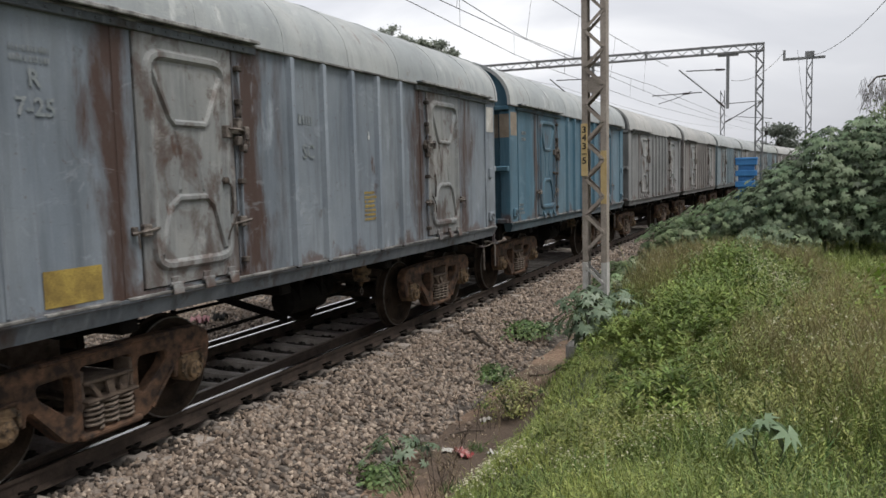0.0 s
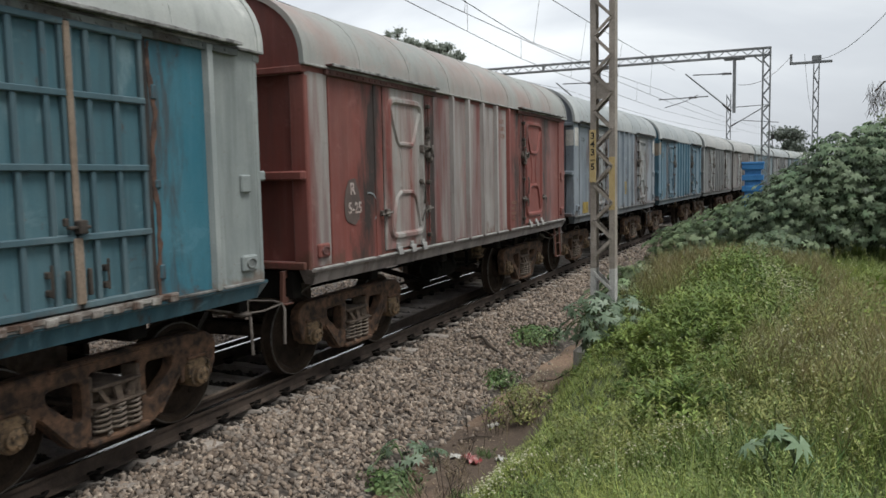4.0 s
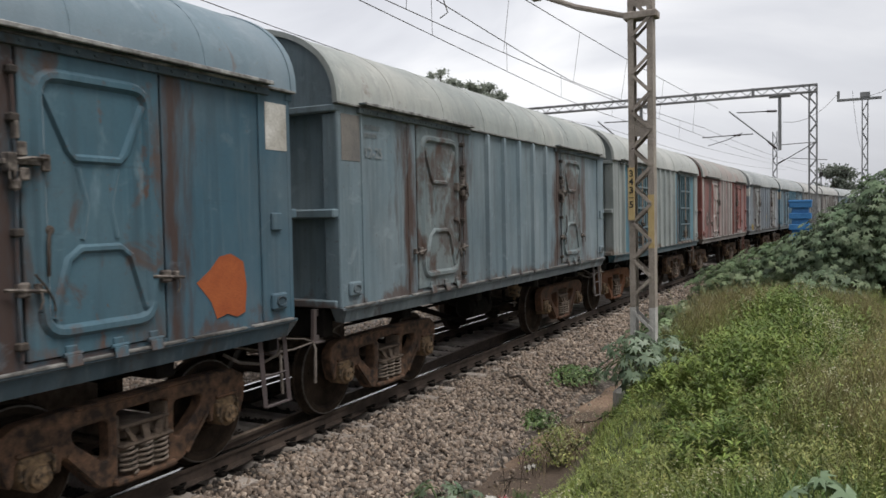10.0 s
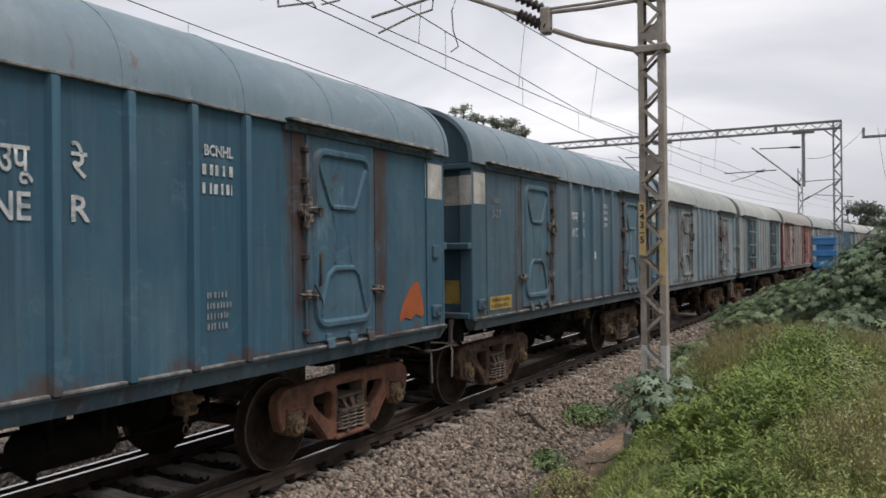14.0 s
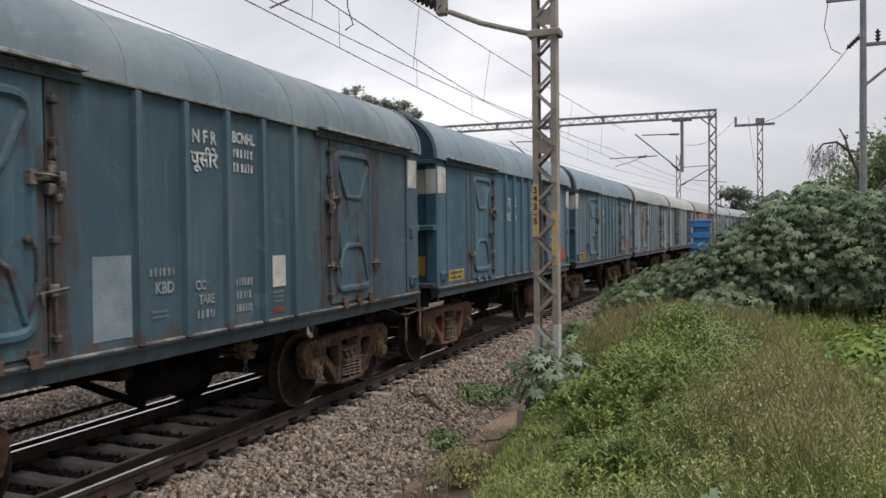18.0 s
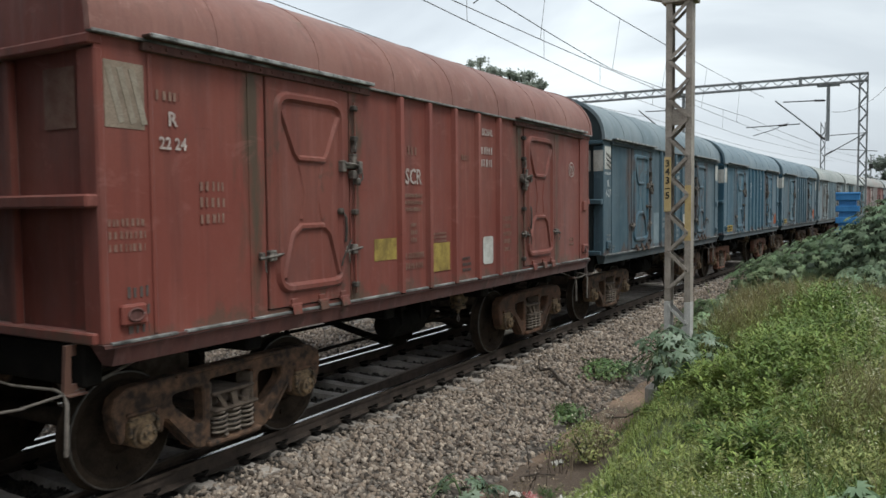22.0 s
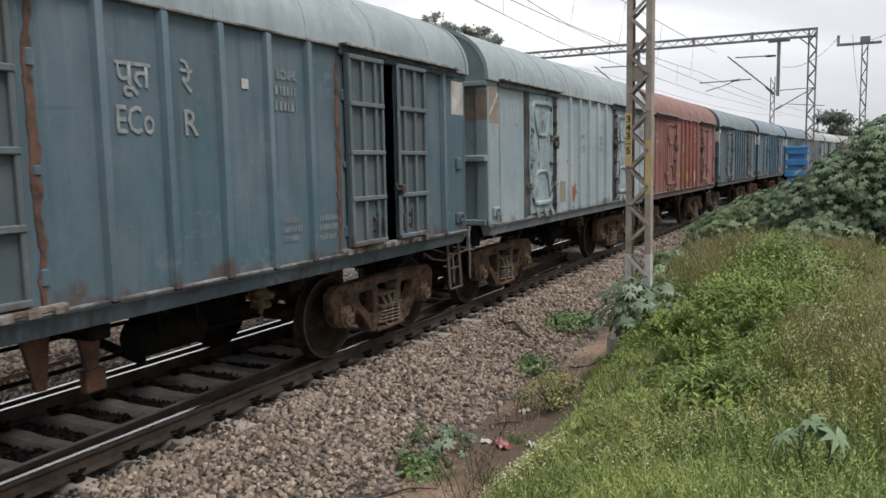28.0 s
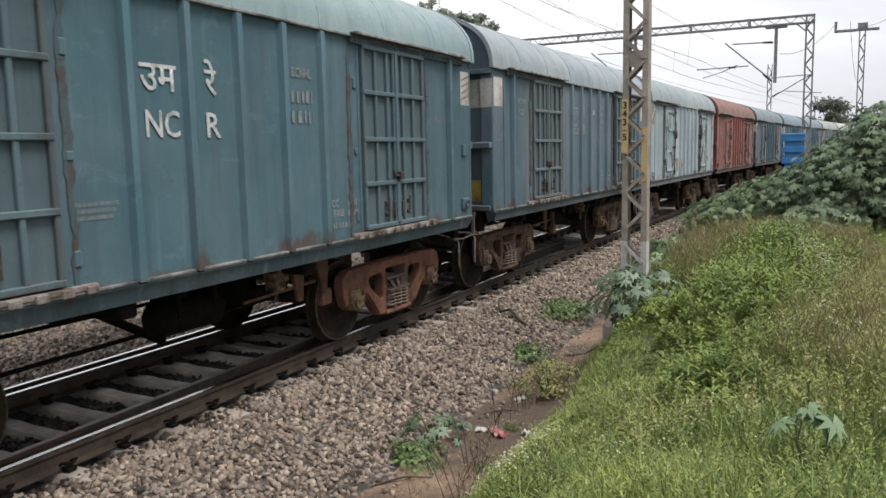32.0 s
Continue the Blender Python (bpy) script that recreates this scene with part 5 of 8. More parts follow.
    w = wagon(2, "brick-red covered goods wagon with broad whitish paint runs", b2, r2b, d2, bogies=("bogie_brown", "bogie_brown"), edge=MAT["edge_white"], flap="edge_white", front_door=f2, rib_mats=(q2b, q2b, q2b, q2b), sole=paint("sole_whitened", (0.13, 0.105, 0.095), (0.25, 0.225, 0.205), 3.3, 0.5, 0.3, 0.9, 0.8, rust_colour=rust, scars=0.3))
    for k, (a, b) in enumerate(zip((-1.90,) + RIBS[:-1], RIBS)):
        patch(w, (p2, q2, p2, q2, q2)[k], a + 0.07, b - 0.07, 1.40, 3.53, "whitened_panel")
    patch(w, q2, -5.04, -4.62, 1.40, 3.53, "whitened_panel")
    ragged(w, MAT["smoky_patch"], -4.13, 2.10, 0.40, 0.62, rng, "faded_panel")
    lettering("R", 0.20, MAT["letter_pink"], w, -4.12, 2.24)
    lettering("5-25", 0.19, MAT["letter_pink"], w, -4.07, 2.01, width=0.9)
    stroke_sign([((0.75 + 0.5 * math.cos(a), 0.5 * math.sin(a)), (0.75 + 0.5 * math.cos(a + 0.35), 0.5 * math.sin(a + 0.35)), 0.05) for a in (-0.9, -0.55, -0.2, 0.15, 0.5, 0.85, 1.2, 1.55)], LF, w, -4.0, 2.0, 0.38)
    bars(w, MAT["pink_dull"], 1.0, 3.20, 0.34, 0.13, 3, rng)
    bars(w, MAT["pink_dull"], 1.62, 1.72, 0.34, 0.10, 4, rng)

    # whitish, with blue sheets round barred double doors
    b3 = paint("paint_whitish", (0.235, 0.262, 0.256), (0.335, 0.355, 0.340), 6, 0.5, 0.12, 0.6, rust_colour=(0.16, 0.11, 0.08), posts=0.90, zone=0.90)
    p3 = paint("paint_teal", (0.030, 0.145, 0.200), (0.075, 0.195, 0.245), 7, 0.4, 0.25, 0.5, rust_colour=rust, posts=0.90, zone=0.90)
    g3 = paint("leaf_teal", (0.060, 0.135, 0.165), (0.115, 0.185, 0.205), 7.5, 0.5, 0.35, 0.7, rust_colour=rust, scars=0.25)
    d3 = paint("door_teal", (0.060, 0.110, 0.132), (0.125, 0.175, 0.190), 8, 0.45, 0.25, 0.4, rust_colour=rust, posts=0.90, zone=0.45)
    r3 = paint("roof_white", (0.38, 0.395, 0.375), (0.52, 0.52, 0.49), 9, 0.5, 0.15, 0.35, rust_colour=(0.21, 0.135, 0.095), scars=0.10)
    wagon(3, "off-white covered goods wagon with teal sheets and barred double doors", b3, r3, d3, "grid", p3, strip=MAT["grime_strip"], bogies=("bogie_orange", "bogie_brown"), sheet=g3, sole=sole_paint(p3))

    # grey-blue with rust-scarred doors
    b4 = paint("paint_greyblue", (0.140, 0.195, 0.225), (0.225, 0.275, 0.298), 10, 0.5, 0.18, 0.65, rust_colour=rust, posts=0.78, zone=0.95)
    d4 = paint("door_greyblue", (0.145, 0.185, 0.195), (0.22, 0.255, 0.255), 11, 0.5, 0.5, 0.7, rust_colour=rust, posts=0.72, zone=0.8, scars=0.85)
    r4 = paint("roof_greenish", (0.30, 0.325, 0.31), (0.45, 0.45, 0.415), 12, 0.5, 0.2, 0.4, rust_colour=(0.21, 0.135, 0.095), scars=0.10)
    w = wagon(4, "grey-blue covered goods wagon with rust-scarred pressed doors", b4, r4, d4, bogies=("bogie_brown", "bogie_rust"))
    patch(w, MAT["smoke_tan"], -4.98, -4.62, 2.99, 3.50)
    lettering("12-25", 0.17, LF, w, -4.34, 3.10)
    bars(w, LF, -4.36, 3.35, 0.32, 0.09, 2, rng)

    # blue with white corner panels and an orange primer patch
    b5 = paint("paint_blue_dull", (0.045, 0.104, 0.145), (0.100, 0.140, 0.165), 13, 0.52, 0.20, 0.6, rust_colour=rust, posts=0.72, zone=0.90)
    r5 = paint("roof_blue", (0.160, 0.222, 0.262), (0.230, 0.280, 0.318), 14, 0.5, 0.2, 0.22, rust_colour=(0.21, 0.135, 0.095), scars=0.24)
    d5 = paint("door_blue_dull", (0.050, 0.115, 0.155), (0.09, 0.155, 0.19), 15, 0.5, 0.50, 0.6, rust_colour=(0.125, 0.062, 0.036), posts=0.72, zone=0.8, scars=0.48)
    w = wagon(5, "blue covered goods wagon with white corner panels and orange primer", b5, r5, d5)
    part("primer_patch", plate_shape([(3.74, 1.83), (3.90, 1.66), (3.97, 1.50), (4.10, 1.53), (4.22, 1.49), (4.33, 1.52), (4.36, 1.76), (4.32, 1.98), (4.16, 2.06), (4.02, 2.04), (3.90, 1.93)]), MAT["orange_paint"], w)
    patch(w, WP, 4.68, 5.0, 3.02, 3.47)
    patch(w, WP, -5.045, -4.62, 3.02, 3.47)
    end_patch(w, WP, -1, 1.05, 1.436, 3.00, 3.42)
    end_patch(w, MAT["yellow_paint"], -1, 1.02, 1.40, 1.58, 1.92, "yellow_plate")
    patch(w, MAT["yellow_paint"], -4.50, -3.74, 1.46, 1.66)
    bars(w, MAT["ink_worn"], -4.12, 1.56, 0.66, 0.085, 2, rng, SIDE + 0.0075)
    lettering("3-27", 0.17, LF, w, -4.25, 2.89)
    bars(w, LF, -4.25, 3.10, 0.32, 0.13, 1, rng)
    lettering("WC", 0.24, LW, w, -0.88, 2.66, width=0.85)
    lettering("R", 0.24, LW, w, -0.40, 2.66)
    lettering("पम", 0.26, LW, w, -0.88, 2.96)
    lettering("रे", 0.26, LW, w, -0.40, 2.96)
    bars(w, LW, 0.99, 3.05, 0.34, 0.13, 4, rng)
    patch(w, WP, 0.16, 0.34, 2.16, 2.30, "paper_notice")

    b6 = paint("paint_blue", blue, blue_pale, 16, 0.4, 0.14, 0.55, rust_colour=rust, posts=0.72, zone=0.90)
    d6 = paint("door_blue", (0.040, 0.105, 0.155), (0.085, 0.16, 0.20), 17, 0.5, 0.30, 0.6, rust_colour=rust, posts=0.72, zone=0.8, scars=0.25)
    w = wagon(6, "blue covered goods wagon with white corner panels and red bogies", b6, r5, d6, bogies=("bogie_red", "bogie_red"))
    part("primer_patch", plate_shape([(3.90, 1.50), (3.95, 1.62), (4.04, 1.76), (4.15, 1.88), (4.27, 1.96), (4.36, 1.97), (4.42, 1.86), (4.47, 1.70), (4.50, 1.55), (4.42, 1.52), (4.30, 1.57), (4.18, 1.51), (4.05, 1.54)]), MAT["orange_paint"], w)
    for e in (-1, 1):
        patch(w, WP, e * 4.80 - 0.24, e * 4.80 + 0.24, 3.02, 3.47)
    end_patch(w, WP, -1, 1.05, 1.436, 3.00, 3.42)
    end_patch(w, MAT["yellow_paint"], -1, 1.02, 1.40, 1.58, 1.92, "yellow_plate")
    patch(w, MAT["yellow_paint"], -4.50, -3.74, 1.46, 1.66)
    bars(w, MAT["ink_worn"], -4.12, 1.56, 0.66, 0.085, 2, rng, SIDE + 0.0075)
    lettering("NE", 0.27, LW, w, -0.88, 2.66, width=0.85)
    lettering("R", 0.27, LW, w, -0.37, 2.66)
    lettering("उपू", 0.28, LW, w, -0.86, 2.98, width=0.72)
    lettering("रे", 0.28, LW, w, -0.37, 2.98)
    lettering("BCNHL", 0.13, LW, w, 0.99, 3.22, width=0.8)
    bars(w, LW, 0.99, 2.98, 0.38, 0.16, 2, rng)
    bars(w, LF, 0.99, 1.85, 0.30, 0.09, 4, rng)

    # darker blue
    b7 = paint("paint_blue_dark", (0.040, 0.082, 0.110), (0.084, 0.128, 0.155), 18, 0.45, 0.16, 0.6, rust_colour=rust, posts=0.72, zone=0.90)
    r7 = paint("roof_blue_dark", (0.155, 0.205, 0.232), (0.255, 0.295, 0.315), 19, 0.5, 0.2, 0.4)
    d7 = paint("door_blue_dark", (0.045, 0.098, 0.135), (0.08, 0.14, 0.17), 20, 0.5, 0.55, 0.7, rust_colour=rust, posts=0.72, zone=0.9, scars=0.70)
    e7 = paint("end_blue_dark", (0.034, 0.056, 0.064), (0.068, 0.092, 0.098), 21, 0.5, 0.2, 0.5)
    w = wagon(7, "dark blue covered goods wagon with striped white corner panels", b7, r7, d7, end_mat=e7, flap="rust_strip")
    patch(w, WP, -5.0, -4.63, 3.04, 3.48)
    patch(w, WP, 4.66, 5.0, 3.04, 3.48)
    end_patch(w, WP, -1, 0.95, 1.36, 3.00, 3.40)
    bm = bmesh.new()
    for k in range(5):
        for j in range(3):
            c = (-4.92 + 0.06 * k + 0.02 * j, 3.36 - 0.10 * j - 0.018 * k)
            add_bar(bm, (SIDE + 0.0065, c[0], c[1]), (SIDE + 0.0065, c[0] + 0.045, c[1] - 0.055), 0.004, 0.022)
    part("stripe", bm, MAT["ink_black"], w)
    bm = bmesh.new()
    for k in range(4):
        for j in range(3):
            c = (1.02 + 0.07 * k + 0.02 * j, 3.30 - 0.09 * j - 0.015 * k)
            add_bar(bm, (c[0], -4.9905, c[1]), (c[0] + 0.05, -4.9905, c[1] - 0.05), 0.004, 0.02)
    part("stripe", bm, MAT["ink_black"], w)
    bars(w, LW, -4.80, 2.96, 0.34, 0.09, 1, rng)
    lettering("R", 0.19, LW, w, -4.78, 2.76)
    lettering("4-27", 0.20, LW, w, -4.78, 2.57, width=0.85)
    bars(w, LF, -4.75, 1.72, 0.24, 0.07, 2, rng)
    bars(w, LF, -4.55, 1.50, 0.40, 0.05, 2, rng)
    lettering("N F R", 0.18, LW, w, -0.27, 3.28, width=0.85)
    lettering("पूसीरे", 0.21, LW, w, -0.27, 3.06)
    lettering("BCNHL", 0.16, LW, w, 0.37, 3.33, width=0.75)
    bars(w, LW, 0.37, 3.10, 0.36, 0.15, 2, rng)
    patch(w, MAT["pale_patch"], -1.70, -1.27, 1.46, 2.16, "faded_panel")
    patch(w, WP, 0.88, 1.14, 1.74, 2.09, "paper_notice")
    bars(w, MAT["red_paint"], 1.0, 1.48, 0.24, 0.09, 1, rng)
    bars(w, LF, 1.0, 1.63, 0.22, 0.05, 3, rng)
    bars(w, LF, -0.88, 2.00, 0.34, 0.13, 1, rng)
    lettering("KBD", 0.15, MAT["letter_mid"], w, -0.86, 1.85, width=0.85)
    bars(w, LF, -0.90, 1.62, 0.26, 0.045, 2, rng)
    lettering("CC", 0.13, MAT["letter_mid"], w, -0.36, 1.84, width=0.85)
    lettering("TARE", 0.13, MAT["letter_mid"], w, -0.27, 1.70, width=0.75)
    bars(w, MAT["letter_mid"], -0.27, 1.56, 0.28, 0.13, 1, rng)
    bars(w, MAT["letter_mid"], 0.37, 1.70, 0.32, 0.135, 3, rng)

    # brick red
    b8 = paint("paint_brick", (0.192, 0.048, 0.034), (0.226, 0.077, 0.056), 22, 0.45, 0.14, 0.6, rust_colour=(0.10, 0.065, 0.045), posts=0.73, zone=0.95, soot=(0.105, 0.078, 0.050), spread=2.6)
    r8 = paint("roof_brick", (0.225, 0.100, 0.080), (0.290, 0.150, 0.122), 23, 0.5, 0.2, 0.4, rust_colour=(0.21, 0.135, 0.095), scars=0.10)
    d8 = paint("door_brick", (0.180, 0.047, 0.033), (0.215, 0.075, 0.055), 24, 0.45, 0.30, 0.6, rust_colour=(0.085, 0.065, 0.045), posts=0.72, zone=0.6, scars=0.2)
    w = wagon(8, "brick-red covered goods wagon with white lettering and notices", b8, r8, d8, bogies=("bogie_brown", "bogie_rust"))
    lettering("SCR", 0.25, MAT["letter_pink"], w, -0.90, 2.69, width=0.80, bold=0.004)
    bars(w, MAT["pink_dull"], -0.90, 3.0, 0.22, 0.16, 1, rng)
    lettering("BCNHL", 0.13, MAT["letter_pink"], w, 1.0, 3.35, width=0.75)
    bars(w, MAT["letter_pink"], 1.0, 3.02, 0.36, 0.17, 2, rng)
    bars(w, MAT["pink_dull"], 0.37, 2.98, 0.2, 0.12, 1, rng)
    stroke_sign([((0.5 * math.cos(a), 0.5 * math.sin(a)), (0.5 * math.cos(a + 0.42), 0.5 * math.sin(a + 0.42)), 0.07) for a in [0.4 * k for k in range(16)]] + [((-0.15, -0.3), (-0.15, 0.3), 0.1), ((-0.2, 0.2), (0.25, 0.2), 0.1), ((0.2, 0.2), (0.2, -0.3), 0.1)], MAT["letter_pink"], w, 4.18, 2.96, 0.24)
    part("paper_notice", plate_shape(rounded([(0.86, 1.55), (1.16, 1.55), (1.16, 1.93), (0.86, 1.93)], 0.05)), WP, w)
    patch(w, MAT["yellow_dull"], -1.70, -1.27, 1.76, 2.00, "yellow_patch")
    patch(w, MAT["yellow_dull"], -0.47, -0.06, 1.55, 1.90, "yellow_patch")
    bars(w, MAT["pink_dull"], -0.89, 2.40, 0.38, 0.080, 3, rng)
    bars(w, MAT["pink_dull"], -0.89, 2.05, 0.14, 0.087, 3, rng)
    bars(w, MAT["pink_dull"], -0.27, 1.97, 0.41, 0.047, 3, rng)
    bars(w, MAT["smoky_patch"], 0.40, 1.59, 0.25, 0.073, 3, rng)
    bars(w, MAT["pink_dull"], -0.88, 1.72, 0.40, 0.12, 2, rng)
    lettering("R", 0.15, MAT["letter_pink"], w, -4.38, 3.04)
    lettering("22 24", 0.13, MAT["letter_pink"], w, -4.38, 2.85, width=0.9)
    bars(w, MAT["pink_dull"], -4.40, 3.22, 0.26, 0.12, 1, rng)
    bars(w, MAT["pink_dull"], -3.98, 2.40, 0.28, 0.133, 3, rng)
    bars(w, MAT["pink_dull"], -4.82, 2.16, 0.32, 0.093, 3, rng)
    bars(w, MAT["smoky_patch"], -4.73, 1.60, 0.21, 0.133, 3, rng)
    patch(w, MAT["tan_dull"], -4.98, -4.64, 2.94, 3.42)
    end_patch(w, MAT["pink_dull"], -1, 0.95, 1.32, 2.95, 3.40, "faded_panel")
    for k in range(3):
        bm = bmesh.new()
        add_bar(bm, (SIDE + 0.0065, -4.95 + 0.10 * k, 3.38), (SIDE + 0.0065, -4.84 + 0.10 * k, 2.98), 0.004, 0.05)
        part("stripe", bm, MAT["tan_patch"], w)
    bars(w, MAT["pink_dull"], 1.64, 1.95, 0.30, 0.11, 5, rng)
    bars(w, MAT["pink_dull"], 4.2, 1.72, 0.26, 0.08, 2, rng)

    # pale sky blue, chipped
    b9 = paint("paint_sky", (0.255, 0.322, 0.353), (0.382, 0.418, 0.436), 47.3, 0.55, 0.10, 0.32, rust_colour=(0.10, 0.075, 0.062), chips=0.30, posts=0.72, zone=0.8, soot=(0.05, 0.043, 0.04), spread=4.5)
    d9 = paint("door_sky", (0.235, 0.325, 0.352), (0.385, 0.430, 0.440), 26, 0.5, 0.36, 0.7, rust_colour=(0.14, 0.115, 0.105), chips=0.78, posts=0.60, zone=0.9, soot=(0.05, 0.043, 0.04), scars=0.76, spread=3.5)
    r9 = paint("roof_sky", (0.255, 0.312, 0.328), (0.358, 0.392, 0.398), 27, 0.5, 0.2, 0.5, rust_colour=(0.21, 0.135, 0.095), scars=0.24)
    w = wagon(9, "pale sky-blue covered goods wagon with chipped, peeling doors", b9, r9, d9, strip=MAT["strip_sooty"], bogies=("bogie_brown", "bogie_rust"))
    bm = bmesh.new()
    heart = [(-0.11, 0.20), (-0.16, 0.15), (-0.18, 0.07), (-0.15, -0.04), (-0.09, -0.12), (-0.06, -0.23), (0.02, -0.25), (0.06, -0.12), (0.11, -0.06), (0.18, -0.02), (0.17, 0.04), (0.11, 0.07), (0.13, 0.18), (0.11, 0.24), (0.06, 0.25), (0.01, 0.20), (-0.04, 0.11), (-0.08, 0.15)]
    add_plate(bm, [(-0.87 + p, 1.71 + 0.8 * q) for p, q in heart], [], SIDE + 0.001, SIDE + 0.004)
    part("painted_sign", bm, MAT["red_dull"], w)
    lettering("SCR", 0.20, MAT["letter_worn"], w, -0.24, 2.60, width=0.8)
    bars(w, MAT["letter_worn"], -0.24, 2.85, 0.32, 0.13, 1, rng)
    bars(w, MAT["letter_worn"], 1.0, 2.72, 0.34, 0.12, 3, rng)
    bm = bmesh.new()
    add_plate(bm, [(4.74 + 0.15 * math.cos(a), 1.77 + 0.15 * math.sin(a)) for a in (2 * math.pi * k / 24 for k in range(24))], [], SIDE + 0.001, SIDE + 0.005)
    part("yellow_disc", bm, MAT["yellow_paint"], w)
    for a, b in ((-4.99, -4.64), (4.66, 4.98)):
        patch(w, MAT["tan_patch"], a, b, 2.96, 3.49)
        bm = bmesh.new()
        for k in range(4):
            add_bar(bm, (SIDE + 0.0065, a + 0.01 + 0.07 * k, 3.10 + 0.07 * k), (SIDE + 0.0065, a + 0.13 + 0.065 * k, 3.20 + 0.075 * k), 0.004, 0.045)
        part("stripe", bm, MAT["letter_white"], w)
    end_patch(w, MAT["tan_patch"], -1, 0.95, 1.40, 3.00, 3.44)
    patch(w, MAT["ochre_dull"], -1.72, -1.40, 1.56, 1.96, "ochre_patch")

    # blue with barred doors, one pair ajar
    b10 = paint("paint_bluegrey", (0.066, 0.122, 0.150), (0.145, 0.175, 0.210), 28, 0.5, 0.10, 0.6, rust_colour=rust, posts=0.94, zone=0.25, spread=4.0)
    d10 = paint("door_bluegrey", (0.105, 0.138, 0.152), (0.165, 0.190, 0.200), 29, 0.5, 0.25, 0.5, rust_colour=rust, posts=0.90, zone=0.45)
    r10 = paint("roof_bluegrey", (0.255, 0.305, 0.332), (0.385, 0.420, 0.437), 30, 0.5, 0.2, 0.4)
    w = wagon(10, "blue covered goods wagon with barred doors, one pair ajar", b10, r10, d10, "grid", ajar=True, hanger=-0.25, sheet=paint("leaf_bluegrey", (0.070, 0.096, 0.110), (0.115, 0.138, 0.150), 29.5, 0.5, 0.22, 0.5, rust_colour=rust))
    lettering("पूत", 0.29, MAT["letter_mid"], w, -0.88, 3.06)
    lettering("रे", 0.29, MAT["letter_mid"], w, -0.33, 3.06)
    lettering("ECo", 0.30, MAT["letter_mid"], w, -0.88, 2.71, width=0.72)
    lettering("R", 0.30, MAT["letter_mid"], w, -0.31, 2.71, width=0.9)
    lettering("BCNHL", 0.13, LF, w, 0.99, 3.22, width=0.75)
    bars(w, LF, 0.99, 3.00, 0.38, 0.15, 2, rng)
    patch(w, WP, 0.34, 0.43, 3.05, 3.14, "paper_notice")
    patch(w, WP, 4.62, 5.02, 3.02, 3.48)
    patch(w, WP, -5.04, -4.64, 3.02, 3.47)
    end_patch(w, WP, -1, 1.00, 1.436, 3.00, 3.44)
    end_patch(w, MAT["yellow_paint"], -1, 1.08, 1.40, 1.52, 1.86, "yellow_plate")
    lettering("RETURN", 0.125, MAT["letter_faint"], w, -3.82, 3.135, width=0.72)
    lettering("10-27", 0.14, MAT["letter_faint"], w, -3.86, 2.955, width=0.85)
    bars(w, LF, 1.0, 1.72, 0.30, 0.09, 3, rng)
    bars(w, LF, 1.62, 1.70, 0.34, 0.10, 3, rng)

    # teal blue with barred doors
    b11 = paint("paint_tealblue", (0.056, 0.120, 0.148), (0.103, 0.168, 0.198), 31, 0.5, 0.10, 0.55, rust_colour=rust, posts=0.90, zone=0.22, spread=3.0)
    d11 = paint("door_tealblue", (0.080, 0.130, 0.150), (0.125, 0.175, 0.19), 32, 0.5, 0.12, 0.4, rust_colour=rust, posts=0.90, zone=0.45)
    r11 = paint("roof_tealblue", (0.255, 0.34, 0.355), (0.40, 0.455, 0.465), 33, 0.5, 0.2, 0.4)
    w = wagon(11, "teal-blue covered goods wagon with barred doors and red bogies", b11, r11, d11, "grid", runs="rust_dull", sheet=paint("leaf_tealblue", (0.068, 0.108, 0.124), (0.110, 0.150, 0.162), 32.5, 0.5, 0.10, 0.4, rust_colour=rust), bogies=("bogie_red", "bogie_red"), hanger=2.65)
    lettering("उम", 0.32, LW, w, -0.88, 2.95)
    lettering("रे", 0.32, LW, w, -0.30, 2.95)
    lettering("NC", 0.30, LW, w, -0.86, 2.58, width=0.85)
    lettering("R", 0.30, LW, w, -0.30, 2.58)
    lettering("BCNHL", 0.13, LF, w, 0.99, 3.13, width=0.75)
    bars(w, LF, 0.99, 2.80, 0.36, 0.20, 2, rng)
    patch(w, WP, 4.72, 5.03, 2.98, 3.45)
    bm = bmesh.new()
    for k in range(4):
        add_bar(bm, (SIDE + 0.0065, 4.76, 3.06 + 0.09 * k), (SIDE + 0.0065, 4.99, 3.13 + 0.09 * k), 0.004, 0.028)
    part("stripe", bm, MAT["tan_patch"], w)
    lettering("CC", 0.11, LF, w, 1.50, 1.79, width=0.85)
    lettering("TARE", 0.11, LF, w, 1.56, 1.68, width=0.8)
    bars(w, LF, 1.86, 1.73, 0.22, 0.11, 2, rng)
    bars(w, LF, 1.68, 1.55, 0.44, 0.11, 1, rng)
    bars(w, LF, -1.55, 1.95, 0.44, 0.05, 3, rng)
    bars(w, LF, 4.0, 2.75, 0.16, 0.10, 1, rng)

    # the wagons further ahead
    b0 = paint("paint_blue_bright", (0.055, 0.135, 0.190), (0.105, 0.185, 0.235), 34, 0.45, 0.2, 0.6, rust_colour=rust, posts=0.72, zone=0.90)
    w = wagon(0, "mid-blue covered goods wagon with latticed corner panels", b0, r1, d6)
    patch(w, MAT["tan_patch"], -5.0, -4.64, 3.04, 3.48)
    end_patch(w, MAT["tan_patch"], -1, 0.95, 1.40, 3.00, 3.44)
    bars(w, LF, -4.2, 3.05, 0.3, 0.12, 2, rng)
    bars(w, LF, -4.4, 1.62, 0.4, 0.08, 3, rng)
